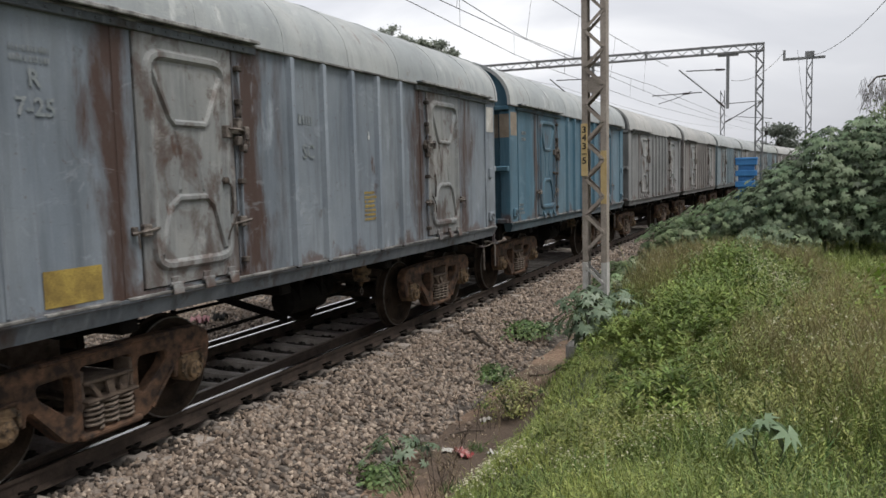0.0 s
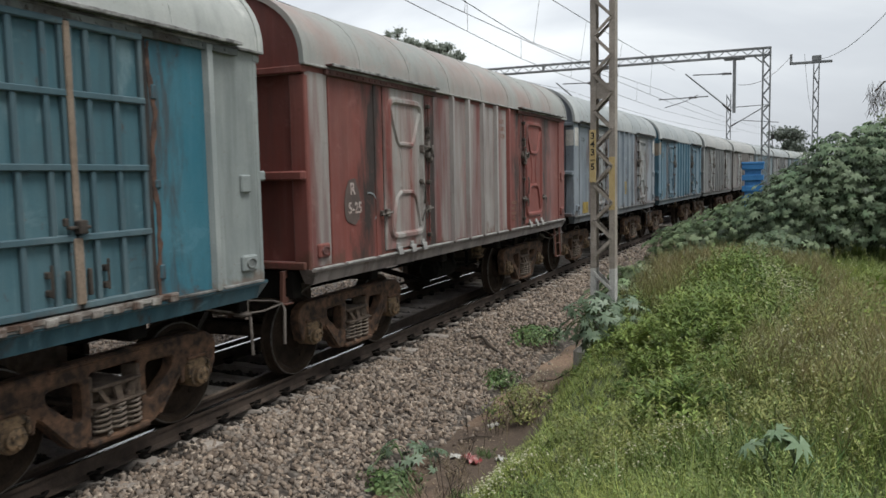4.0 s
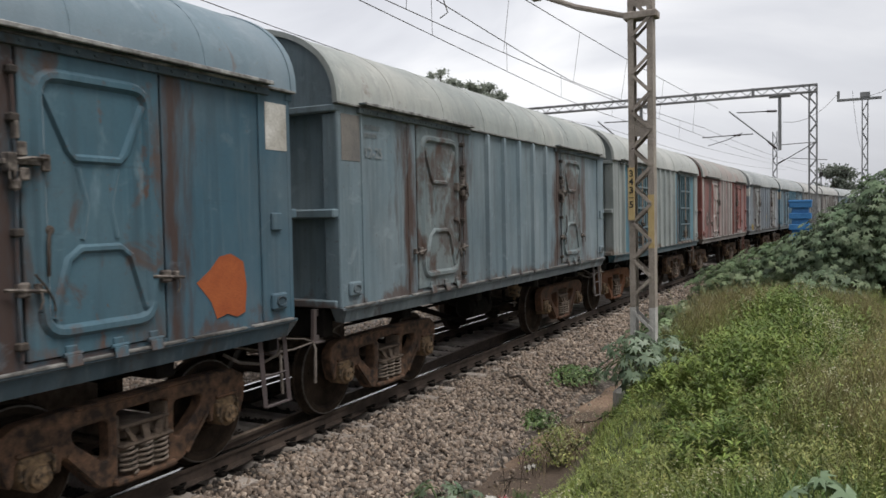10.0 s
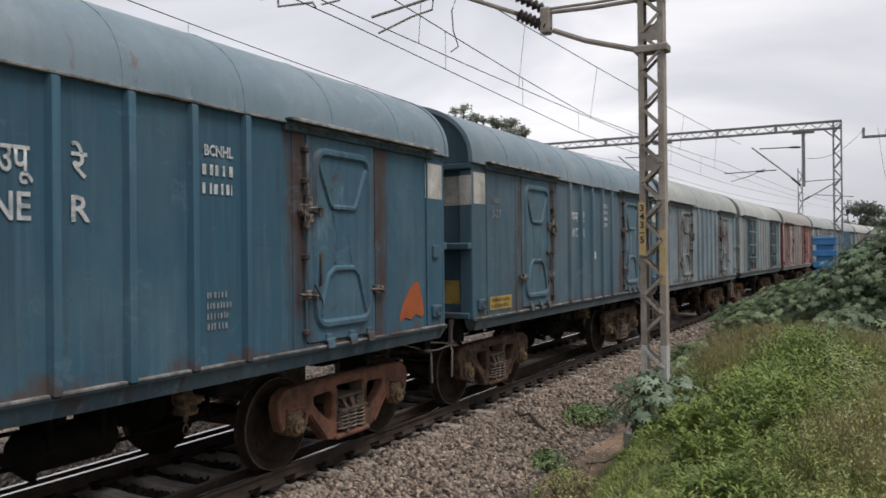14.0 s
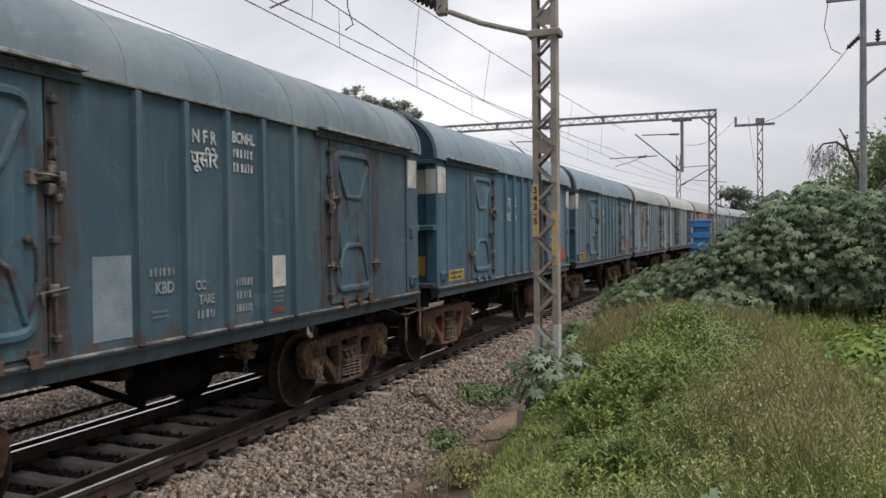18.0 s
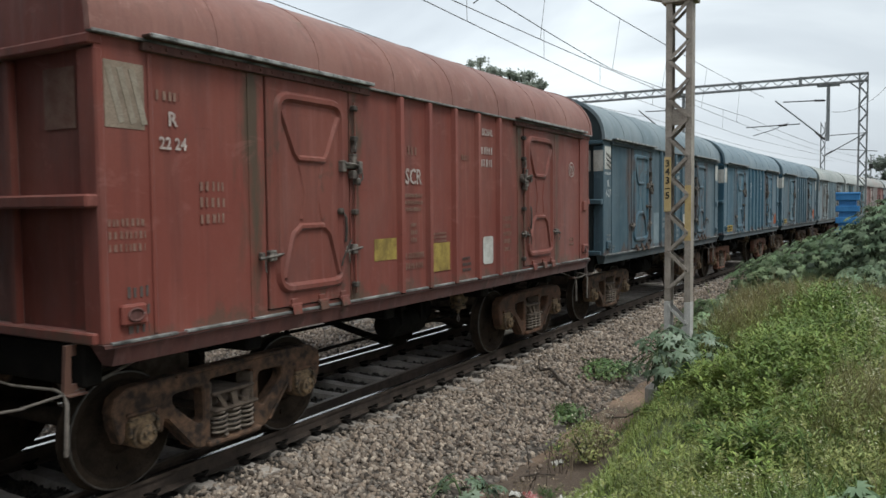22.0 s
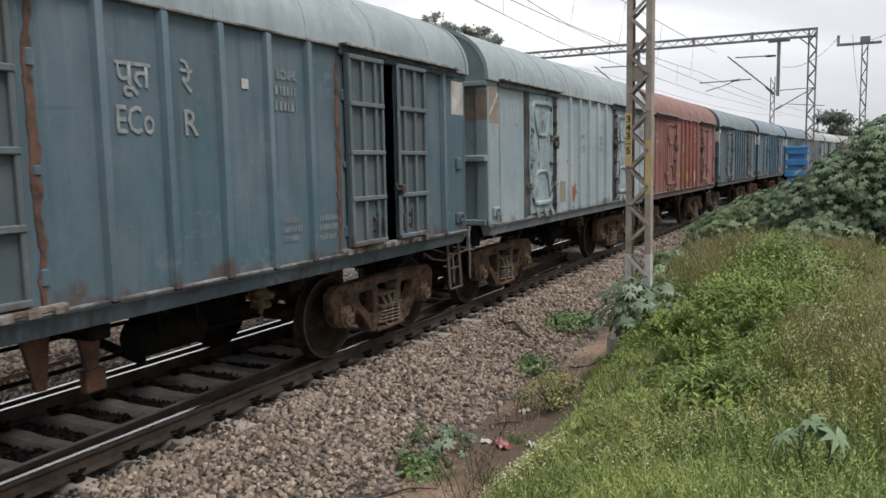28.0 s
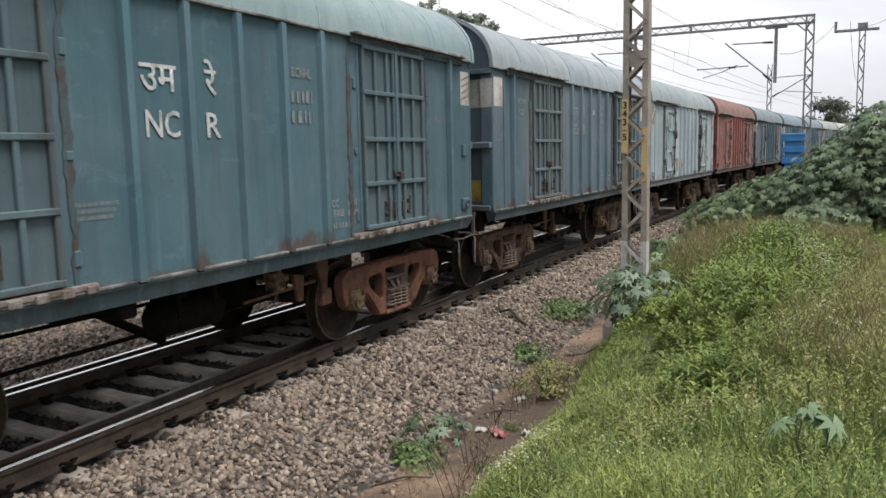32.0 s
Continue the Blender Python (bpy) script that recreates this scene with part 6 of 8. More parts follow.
    grey_a = paint("paint_grey_far", (0.155, 0.160, 0.160), (0.235, 0.235, 0.23), 35, 0.5, 0.2, 0.6, rust_colour=rust, posts=0.72, zone=0.90)
    grey_b = paint("paint_brown_far", (0.165, 0.150, 0.140), (0.24, 0.225, 0.21), 36, 0.5, 0.25, 0.6, rust_colour=rust, posts=0.72, zone=0.90)
    wagon(-1, "weathered grey covered goods wagon", grey_a, r2, d1, far=True)
    wagon(-2, "weathered brownish-grey covered goods wagon", grey_b, r2, d1, far=True)
    wagon(-3, "dull blue-grey covered goods wagon", b4, r1, d4, far=True)
    wagon(-4, "weathered grey covered goods wagon", grey_a, r1, d1, far=True)
    wagon(-5, "dull blue-grey covered goods wagon", b4, r4, d4, far=True)
    wagon(-6, "weathered brownish-grey covered goods wagon", grey_b, r2, d1, far=True)
    wagon(-7, "weathered grey covered goods wagon", grey_a, r2, d1, far=True)


build_train()


# ------------------------------------------------------------- ground, track bed and rails
def smooth(a, b, v):
    t = np.clip((v - a) / (b - a), 0.0, 1.0)
    return t * t * (3 - 2 * t)


def hills(x, y, size, seed=0.0):
    """Cheap smooth unevenness for arrays."""
    x, y = x / size + seed, y / size - seed * 1.7
    return (np.sin(x * 1.7 + 1.3 * np.sin(y * 1.1)) + np.sin(y * 2.1 + 1.7 * np.sin(x * 0.9 + 2)) + 0.5 * np.sin(3.9 * x + 2.7 * y)) / 2.5


def bend(y):
    return BEND * np.maximum(y, 0) ** 2


def bank_foot(y):
    """Where the bank begins to rise; it comes closer to the line further on."""
    return 3.78 - 0.42 * smooth(6.5, 10.0, y) - 0.25 * smooth(13, 17, y)


def bank_z(x, y):
    """The bank, the soil strip and the plain beside the line."""
    u = x - bend(y)
    z = -0.60 + 0.0 * u
    z = z + 0.05 * smooth(2.9, 3.2, u) + 0.82 * smooth(0.0, 1.05, u - bank_foot(y)) + 0.10 * smooth(4.6, 6.6, u)
    z = z + 0.38 * smooth(4.2, 6.0, u) * np.exp(-(np.maximum(y, 0) / 4.5) ** 2)
    z = z + (0.03 + 0.04 * smooth(3.6, 4.6, u)) * hills(x, y, 0.9, 3.1) * smooth(2.9, 3.3, np.abs(u))
    return z


def bed_z(u, y):
    """The ballast's top."""
    z = -0.215 - 0.38 * smooth(1.7, 3.0, u) - 0.30 * smooth(8.0, 9.5, -u)
    z = z - 0.055 * smooth(1.15, 0.85, np.abs(u))
    return z + 0.018 * hills(u * 1.0, y, 0.35, 1.7)


def grid_mesh(name, X, Y, Z, mat):
    ny, nx = X.shape
    verts = np.stack([X, Y, Z], -1).reshape(-1, 3)
    i = np.arange(ny - 1)[:, None] * nx + np.arange(nx - 1)[None, :]
    a, b, c, d = i, i + 1, i + nx + 1, i + nx
    tris = np.concatenate([np.stack([a, b, c], -1).reshape(-1, 3), np.stack([a, c, d], -1).reshape(-1, 3)])
    return fast_mesh(name, verts, tris, mat, True)


def bed_material():
    m, nodes, links, b = material("ballast_bed", 0.95)
    coord = nodes.new("ShaderNodeTexCoord")
    v = nodes.new("ShaderNodeTexVoronoi")
    v.inputs["Scale"].default_value = 17
    links.new(coord.outputs["Object"], v.inputs["Vector"])
    sep = nodes.new("ShaderNodeSeparateColor")
    links.new(v.outputs["Color"], sep.inputs[0])
    c = ramp_node(nodes, links, sep.outputs[0], [(0.0, (0.03, 0.024, 0.02)), (0.4, (0.13, 0.105, 0.085)), (0.75, (0.16, 0.14, 0.12)), (1.0, (0.30, 0.25, 0.21))])
    gap = ramp_node(nodes, links, v.outputs["Distance"], [(0.25, grey(0)), (0.75, grey(0.85))])
    c = mix_node(nodes, links, gap, c, (0.03, 0.024, 0.02))
    # between the rails: oily stain and the train's shade in one dark colour
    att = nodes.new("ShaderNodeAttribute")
    att.attribute_name = "oil_shade"
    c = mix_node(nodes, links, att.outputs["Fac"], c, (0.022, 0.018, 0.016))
    links.new(c, b.inputs["Base Color"])
    bump_node(nodes, links, b, v.outputs["Distance"], -1.0, 0.04)
    return m


def build_ground():
    xs = np.concatenate([np.linspace(-900, -14, 14), np.linspace(-13, 14, 120), np.linspace(16, 900, 16)])
    ys = np.concatenate([np.linspace(-600, -9, 9), np.linspace(-8, 34, 150), np.linspace(36, 130, 40), np.linspace(150, 2400, 14)])
    X, Y = np.meshgrid(xs, ys)
    me = grid_mesh("ground", X, Y, bank_z(X, Y), MAT["soil"])
    u = X - bend(Y)
    green = smooth(0.22, 0.60, u - bank_foot(Y) + 0.20 * hills(X, Y, 0.6, 5.0) + 0.4 * smooth(12, 16, Y)) + smooth(12, 16, -u)
    me.attributes.new("green", "FLOAT", "POINT").data.foreach_set("value", np.clip(green, 0, 1).ravel().astype(np.float32))
    tagged(new("ground", me), "reddish soil with an overgrown green bank", "ground", kind="structure")
    us, ys = np.linspace(-9.5, 3.0, 110), np.concatenate([np.linspace(-8, 22, 200), np.linspace(22.3, 230, 260)])
    U, Y = np.meshgrid(us, ys)
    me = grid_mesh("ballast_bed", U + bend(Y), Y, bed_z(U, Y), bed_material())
    # mask of the oily strip, which also paints the shade below the wagons
    oil_shade = smooth(1.35, 0.95, np.abs(U)) * (0.8 + 0.2 * hills(U, Y, 0.4, 4.0))
    me.attributes.new("oil_shade", "FLOAT", "POINT").data.foreach_set("value", np.clip(oil_shade, 0, 1).ravel().astype(np.float32))
    tagged(new("ballast_bed", me), "pinkish-grey crushed stone track bed", "track bed", kind="structure")


def broken_block():
    """Corners and triangles of a block, to be knocked out of shape."""
    v = np.array([(x, y, z) for x in (-1, 1) for y in (-1, 1) for z in (-1, 1)], float) * 0.62
    f = np.array([(0, 1, 3), (0, 3, 2), (4, 6, 7), (4, 7, 5), (0, 4, 5), (0, 5, 1), (2, 3, 7), (2, 7, 6), (0, 2, 6), (0, 6, 4), (1, 5, 7), (1, 7, 3)])
    return v, f


def turned(n, rng):
    """n random rotations."""
    q = rng.normal(size=(n, 4))
    q /= np.linalg.norm(q, axis=1)[:, None]
    w, x, y, z = q.T
    return np.stack([np.stack([1 - 2 * (y * y + z * z), 2 * (x * y - z * w), 2 * (x * z + y * w)], -1),
                     np.stack([2 * (x * y + z * w), 1 - 2 * (x * x + z * z), 2 * (y * z - x * w)], -1),
                     np.stack([2 * (x * z - y * w), 2 * (y * z + x * w), 1 - 2 * (x * x + y * y)], -1)], 1)


def build_stones():
    rng = np.random.default_rng(11)
    v, f = broken_block()
    zones = [(0.98, 3.2, 2.2, 11, 640, 0.032), (0.98, 3.15, 11, 20, 400, 0.034), (0.98, 3.0, 20, 42, 120, 0.038), (-0.78, 0.66, 1.5, 14, 380, 0.026), (-5.2, -1.05, 1.0, 13, 280, 0.034), (-4.0, -1.05, 13, 30, 90, 0.038), (3.0, 3.5, 3, 14, 25, 0.026)]
    us, ys, rs = [], [], []
    for u0, u1, y0, y1, dens, r in zones:
        n = int((u1 - u0) * (y1 - y0) * dens)
        us.append(rng.uniform(u0, u1, n)), ys.append(rng.uniform(y0, y1, n)), rs.append(r * rng.uniform(0.65, 1.35, n))
    u, y, r = np.concatenate(us), np.concatenate(ys), np.concatenate(rs)
    ragged_edge = (u < 2.78 + 0.18 * hills(u, y, 0.5, 9.0)) | (rng.random(len(u)) < 0.07)
    u, y, r = u[ragged_edge], y[ragged_edge], r[ragged_edge]
    n = len(u)
    x = u + bend(y)
    z = np.where(u < 3.1, bed_z(u, y), bank_z(x, y)) + r * rng.uniform(-0.15, 0.45, n)
    jag = v[None] * rng.uniform(0.55, 1.30, (n, 8, 3))
    jag = jag * (r[:, None, None] * np.stack([rng.uniform(0.9, 1.7, n), rng.uniform(0.7, 1.2, n), rng.uniform(0.45, 0.9, n)], -1)[:, None, :])
    P = np.einsum("nij,nkj->nki", turned(n, rng), jag) + np.stack([x, y, z], -1)[:, None, :]
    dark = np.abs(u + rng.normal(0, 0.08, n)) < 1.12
    for name, pick, mat, label in (("ballast_stones", ~dark, "ballast", "loose crushed pinkish-grey stones of the track bed"), ("oily_stones", dark, "ballast_oily_shaded", "oily crushed stones between the rails, darkened for the train's shade")):
        Q = P[pick]
        T = (f[None] + 8 * np.arange(len(Q))[:, None, None]).reshape(-1, 3)
        tagged(new(name, fast_mesh(name, Q.reshape(-1, 3), T, MAT[mat])), label, "gravel", kind="stuff")


RAIL = [(-0.0755, -0.172), (0.0755, -0.172), (0.0755, -0.160), (0.012, -0.142), (0.009, -0.050), (0.0335, -0.038), (0.0335, -0.006), (0.026, 0.0), (-0.026, 0.0), (-0.0335, -0.006), (-0.0335, -0.038), (-0.009, -0.050), (-0.012, -0.142), (-0.0755, -0.160)]


def rail_mesh(u, ys, mats, offsets=None):
    n = len(RAIL)
    verts, faces, index = [], [], []
    for i, y in enumerate(ys):
        a = math.radians(track_turn(y))
        uu = u + (offsets(y) if offsets else 0)
        for dx, dz in RAIL:
            w = uu + dx
            verts.append((track_x(y) + w * math.cos(a), y + w * math.sin(a), dz))
        if i:
            for k in range(n):
                p, q = (i - 1) * n, i * n
                faces.append((p + k, p + (k + 1) % n, q + (k + 1) % n, q + k))
                index.append(1 if k in (6, 7, 8) else 0)
    faces += [tuple(range(n))[::-1], tuple((len(ys) - 1) * n + k for k in range(n))]
    index += [0, 0]
    return mesh_data("rail", verts, faces, mats, False, index)


def sleeper_shape():
    bm = bmesh.new()
    rows = [(-1.37, -0.19), (-0.55, -0.185), (-0.35, -0.20), (0.35, -0.20), (0.55, -0.185), (1.37, -0.19)]
    rings = []
    for x, top in rows:
        rings.append([bm.verts.new(p) for p in ((x, -0.125, top - 0.2), (x, -0.125, top - 0.06), (x, -0.085, top), (x, 0.085, top), (x, 0.125, top - 0.06), (x, 0.125, top - 0.2))])
    for a, b in zip(rings, rings[1:]):
        for k in range(6):
            bm.faces.new((a[k], b[k], b[(k + 1) % 6], a[(k + 1) % 6]))
    bm.faces.new(rings[0])
    bm.faces.new(rings[-1][::-1])
    bmesh.ops.recalc_face_normals(bm, faces=bm.faces[:])
    return bm


def clip_shape(s):
    bm = bmesh.new()
    add_box(bm, *sorted((s * 0.05, s * 0.15)), -0.045, 0.045, -0.185, -0.145, 0.01)
    add_tube(bm, [(s * 0.06, -0.05, -0.125), (s * 0.12, -0.06, -0.10), (s * 0.15, 0.0, -0.11), (s * 0.12, 0.06, -0.10), (s * 0.06, 0.05, -0.125)], 0.013, 6)
    return bm


def build_track():
    tr = thing("railway_track", "worn broad-gauge rails on concrete sleepers", "railway track", kind="structure")
    ys = [-20 + 1.5 * k for k in range(24)] + [16 + 3 * k for k in range(80)]
    for u in (0.8715, -0.8715):
        part("rail", rail_mesh(u, ys, [MAT["rail_side"], MAT["rail_top"]]), None, tr, "running rail with a bright worn head")
    part("check_rail", rail_mesh(0.66, ys[:26], [MAT["rail_side"], MAT["rail_dull"]], lambda y: -0.03 * (y - 3.7)), None, tr, "rusty inner rail of the turnout")
    part("outer_rail", rail_mesh(-1.08, ys[:26], [MAT["rail_side"], MAT["rail_top"]], lambda y: -0.015 * (y - 4.9)), None, tr, "second bright rail beside the running rail")
    me = mesh_from("sleeper", sleeper_shape(), MAT["sleeper"])
    clips = [mesh_from("rail_clip", clip_shape(s), MAT["under_shade_black"]) for s in (1, -1)]
    rng = random.Random(3)
    for k in range(130):
        y = -2.0 + 0.553 * k
        ob = new("sleeper", me)
        ob.parent = tr
        ob.matrix_basis = pose(track_x(y), y + rng.uniform(-0.02, 0.02), rng.uniform(-0.008, 0.004), 0, 0, track_turn(y) + rng.uniform(-0.6, 0.6))
        if 3 < y < 34:
            for u, c in ((0.8715, clips[0]), (-0.8715, clips[0])):
                cl = new("rail_clip", c)
                cl.parent = tr
                cl.matrix_basis = pose(track_x(y) + u, y, 0, 0, 0, track_turn(y))


build_ground()
build_track()
build_stones()


# ------------------------------------------------------------- overhead line and masts
def channel(bm, x0, x1, y0, y1, z0, z1):
    add_box(bm, x0, x1, y0, y1, z0, z1, 0.008)


def lattice(parent, name, x, y, half_w, half_d, z0, z1, step, leg, mat, bar=0.045, label=""):
    """Two channel legs laced with zigzag flats on both faces."""
    for s in (-1, 1):
        cx = x + s * (half_w - leg / 2)
        bm = bmesh.new()
        e, i, t = cx + s * leg / 2, cx - s * leg / 2, 0.013
        loop = [(i, y - half_d), (e, y - half_d), (e, y + half_d), (i, y + half_d), (i, y + half_d - t), (e - s * t, y + half_d - t), (e - s * t, y - half_d + t), (i, y - half_d + t)]
        low, top = [bm.verts.new((*q, z0)) for q in loop], [bm.verts.new((*q, z1)) for q in loop]
        for k in range(8):
            bm.faces.new((low[k], low[(k + 1) % 8], top[(k + 1) % 8], top[k]))
        bm.faces.new(low[::-1])
        bm.faces.new(top)
        bmesh.ops.recalc_face_normals(bm, faces=bm.faces[:])
        part("leg", bm, mat, parent)
    inner = half_w - leg * 0.5
    k, z = 0, z0 + 0.15
    while z + step < z1:
        a, b = (-inner, inner) if k % 2 == 0 else (inner, -inner)
        for yy in (y - half_d - 0.007, y + half_d + 0.007):
            bm = bmesh.new()
            add_bar(bm, (x + a, yy, z), (x + b, yy, z + step), 0.012, bar)
            part("lacing_bar", bm, mat, parent)
        z += step
        k += 1


def insulator(parent, a, b, radius, sheds=7):
    """A ribbed porcelain or composite insulator from a to b."""
    a, b = Vector(a), Vector(b)
    bm = bmesh.new()
    L = (b - a).length
    prof = [(0.0, radius * 0.35)]
    for k in range(sheds):
        s = L * (0.08 + 0.84 * k / sheds)
        prof += [(s, radius * 0.5), (s + L * 0.84 / sheds * 0.5, radius), (s + L * 0.84 / sheds * 0.62, radius * 0.5)]
    prof.append((L, radius * 0.35))
    add_lathe(bm, prof, False, 12)
    bmesh.ops.recalc_face_normals(bm, faces=bm.faces[:])
    bmesh.ops.transform(bm, verts=bm.verts[:], matrix=Matrix.LocRotScale(a, (b - a).to_track_quat("Z", "Y"), None))
    return part("insulator", bm, MAT["insulator"], parent, "dark ribbed insulator")


def rod(parent, pts, radius, mat="galv", name="tube", sides=8):
    return part(name, tube(pts, radius, sides), MAT[mat], parent)


MX, MY = 4.255, 10.0


def near_mast():
    m = thing("lattice_mast", "weathered steel lattice mast with a white-painted foot", "mast")
    gz = 0.0
    lattice(m, "mast", MX, MY, 0.158, 0.085, 1.14, 8.6, 0.235, 0.075, MAT["galv"], 0.038)
    # painted foot of the same mast
    lattice(m, "foot", MX, MY, 0.160, 0.087, gz, 1.136, 0.235, 0.075, MAT["white_base"], 0.038)
    part("footing", boxes([(MX - 0.35, MX + 0.35, MY - 0.32, MY + 0.32, gz - 0.4, gz + 0.12)], 0.06), MAT["white_base"], m)
    for z in (3.42, 5.05, 6.3):
        part("gusset", boxes([(MX - 0.15, MX + 0.15, MY - 0.075, MY - 0.055, z - 0.10, z + 0.10)], 0.004), MAT["galv"], m)
    for z in (4.85, 5.52):
        part("clamp", boxes([(MX - 0.21, MX + 0.21, MY - 0.11, MY + 0.11, z - 0.045, z + 0.045)], 0.01), MAT["galv"], m)
    # number plate: figures one above another
    x, y = MX - 0.122, MY - 0.105
    part("number_plate", boxes([(x - 0.042, x + 0.042, y - 0.006, y, 2.26, 2.93)], 0.003), MAT["plate_cream"], m, "cream number plate")
    for k, ch in enumerate("343"):
        mast_figure(m, ch, x, y - 0.009, 2.85 - 0.105 * k)
    part("figure_rule", boxes([(x - 0.03, x + 0.03, y - 0.010, y - 0.006, 2.54, 2.550)]), MAT["ink_black"], m)
    mast_figure(m, "5", x, y - 0.009, 2.455)
    part("painted_band", boxes([(MX + 0.083, MX + 0.159, MY - 0.0885, MY - 0.0855, 1.90, 2.58)]), MAT["plate_cream"], m)
    # bracket arms
    rod(m, [(4.10, 10, 5.50), (3.5, 10, 5.50), (2.86, 10, 5.53)], 0.028, name="top_tube")
    rod(m, [(4.10, 10, 5.56), (3.5, 10, 5.56), (2.86, 10, 5.58)], 0.020, name="tie_rod")
    rod(m, [(4.10, 10, 4.86), (3.4, 10, 5.08), (2.95, 10, 5.28)], 0.035, name="bracket_tube")
    part("fitting", boxes([(2.78, 2.92, 9.93, 10.07, 5.24, 5.60)], 0.02), MAT["galv"], m)
    insulator(m, (2.92, 10, 5.30), (2.40, 10, 5.60), 0.085)
    insulator(m, (2.86, 10, 5.56), (2.20, 10, 5.96), 0.075)
    rod(m, [(2.42, 10, 5.59), (1.51, 10, 6.00), (0.22, 10, 6.58)], 0.030, name="bracket_tube")
    rod(m, [(2.22, 10, 5.95), (1.74, 10, 6.24), (0.9, 10, 6.75)], 0.026, name="stay_tube")
    rod(m, [(1.32, 10, 6.06), (0.9, 10, 6.0), (0.05, 10, 5.90)], 0.022, name="register_tube")
    rod(m, [(1.12, 10, 6.02), (1.10, 10, 5.85), (0.75, 10, 5.80), (0.17, 10, 5.64)], 0.016, name="steady_arm")
    rod(m, [(1.50, 10, 5.98), (1.42, 10, 5.78), (1.44, 10, 5.50), (1.52, 10, 5.26), (1.42, 9.95, 5.18)], 0.010, "wire", "jumper", 6)
    # the second bracket, set off along the line
    rod(m, [(4.15, 9.9, 6.35), (2.9, 9.0, 5.85), (2.15, 8.3, 5.66)], 0.026, name="second_bracket")
    rod(m, [(2.9, 9.0, 5.85), (0.6, 8.3, 5.74), (-0.64, 8.3, 5.82)], 0.024, name="second_bracket")
    rod(m, [(0.70, 8.3, 5.76), (0.68, 8.3, 5.58), (0.40, 8.3, 5.57)], 0.014, name="steady_arm")
    rod(m, [(-0.33, 8.3, 5.80), (-0.33, 8.3, 5.66), (0.25, 8.3, 5.62), (0.30, 8.3, 5.55)], 0.016, name="steady_arm")


def mast_figure(parent, ch, x, y, z):
    cu = bpy.data.curves.new("figure", "FONT")
    cu.body, cu.size, cu.align_x, cu.align_y, cu.offset = ch, 0.115, "CENTER", "CENTER", 0.003
    tmp = new("figure", cu)
    me = bpy.data.meshes.new_from_object(tmp)
    bpy.data.objects.remove(tmp)
    me.transform(Matrix(((1, 0, 0, x), (0, 0, -1, y), (0, 1, 0, z), (0, 0, 0, 1))))
    me.materials.clear()
    me.materials.append(MAT["ink_black"])
    ob = new("figure", me)
    ob.parent = parent


def sag(a, b, drop, n=14):
    a, b = Vector(a), Vector(b)
    return [tuple(a.lerp(b, k / n) - Vector((0, 0, 4 * drop * (k / n) * (1 - k / n)))) for k in range(n + 1)]


def wire(name, pts, radius, label):
    return tagged(new(name, mesh_from(name, tube(pts, radius, 5), MAT["wire"])), label, "wire", "overhead wires")


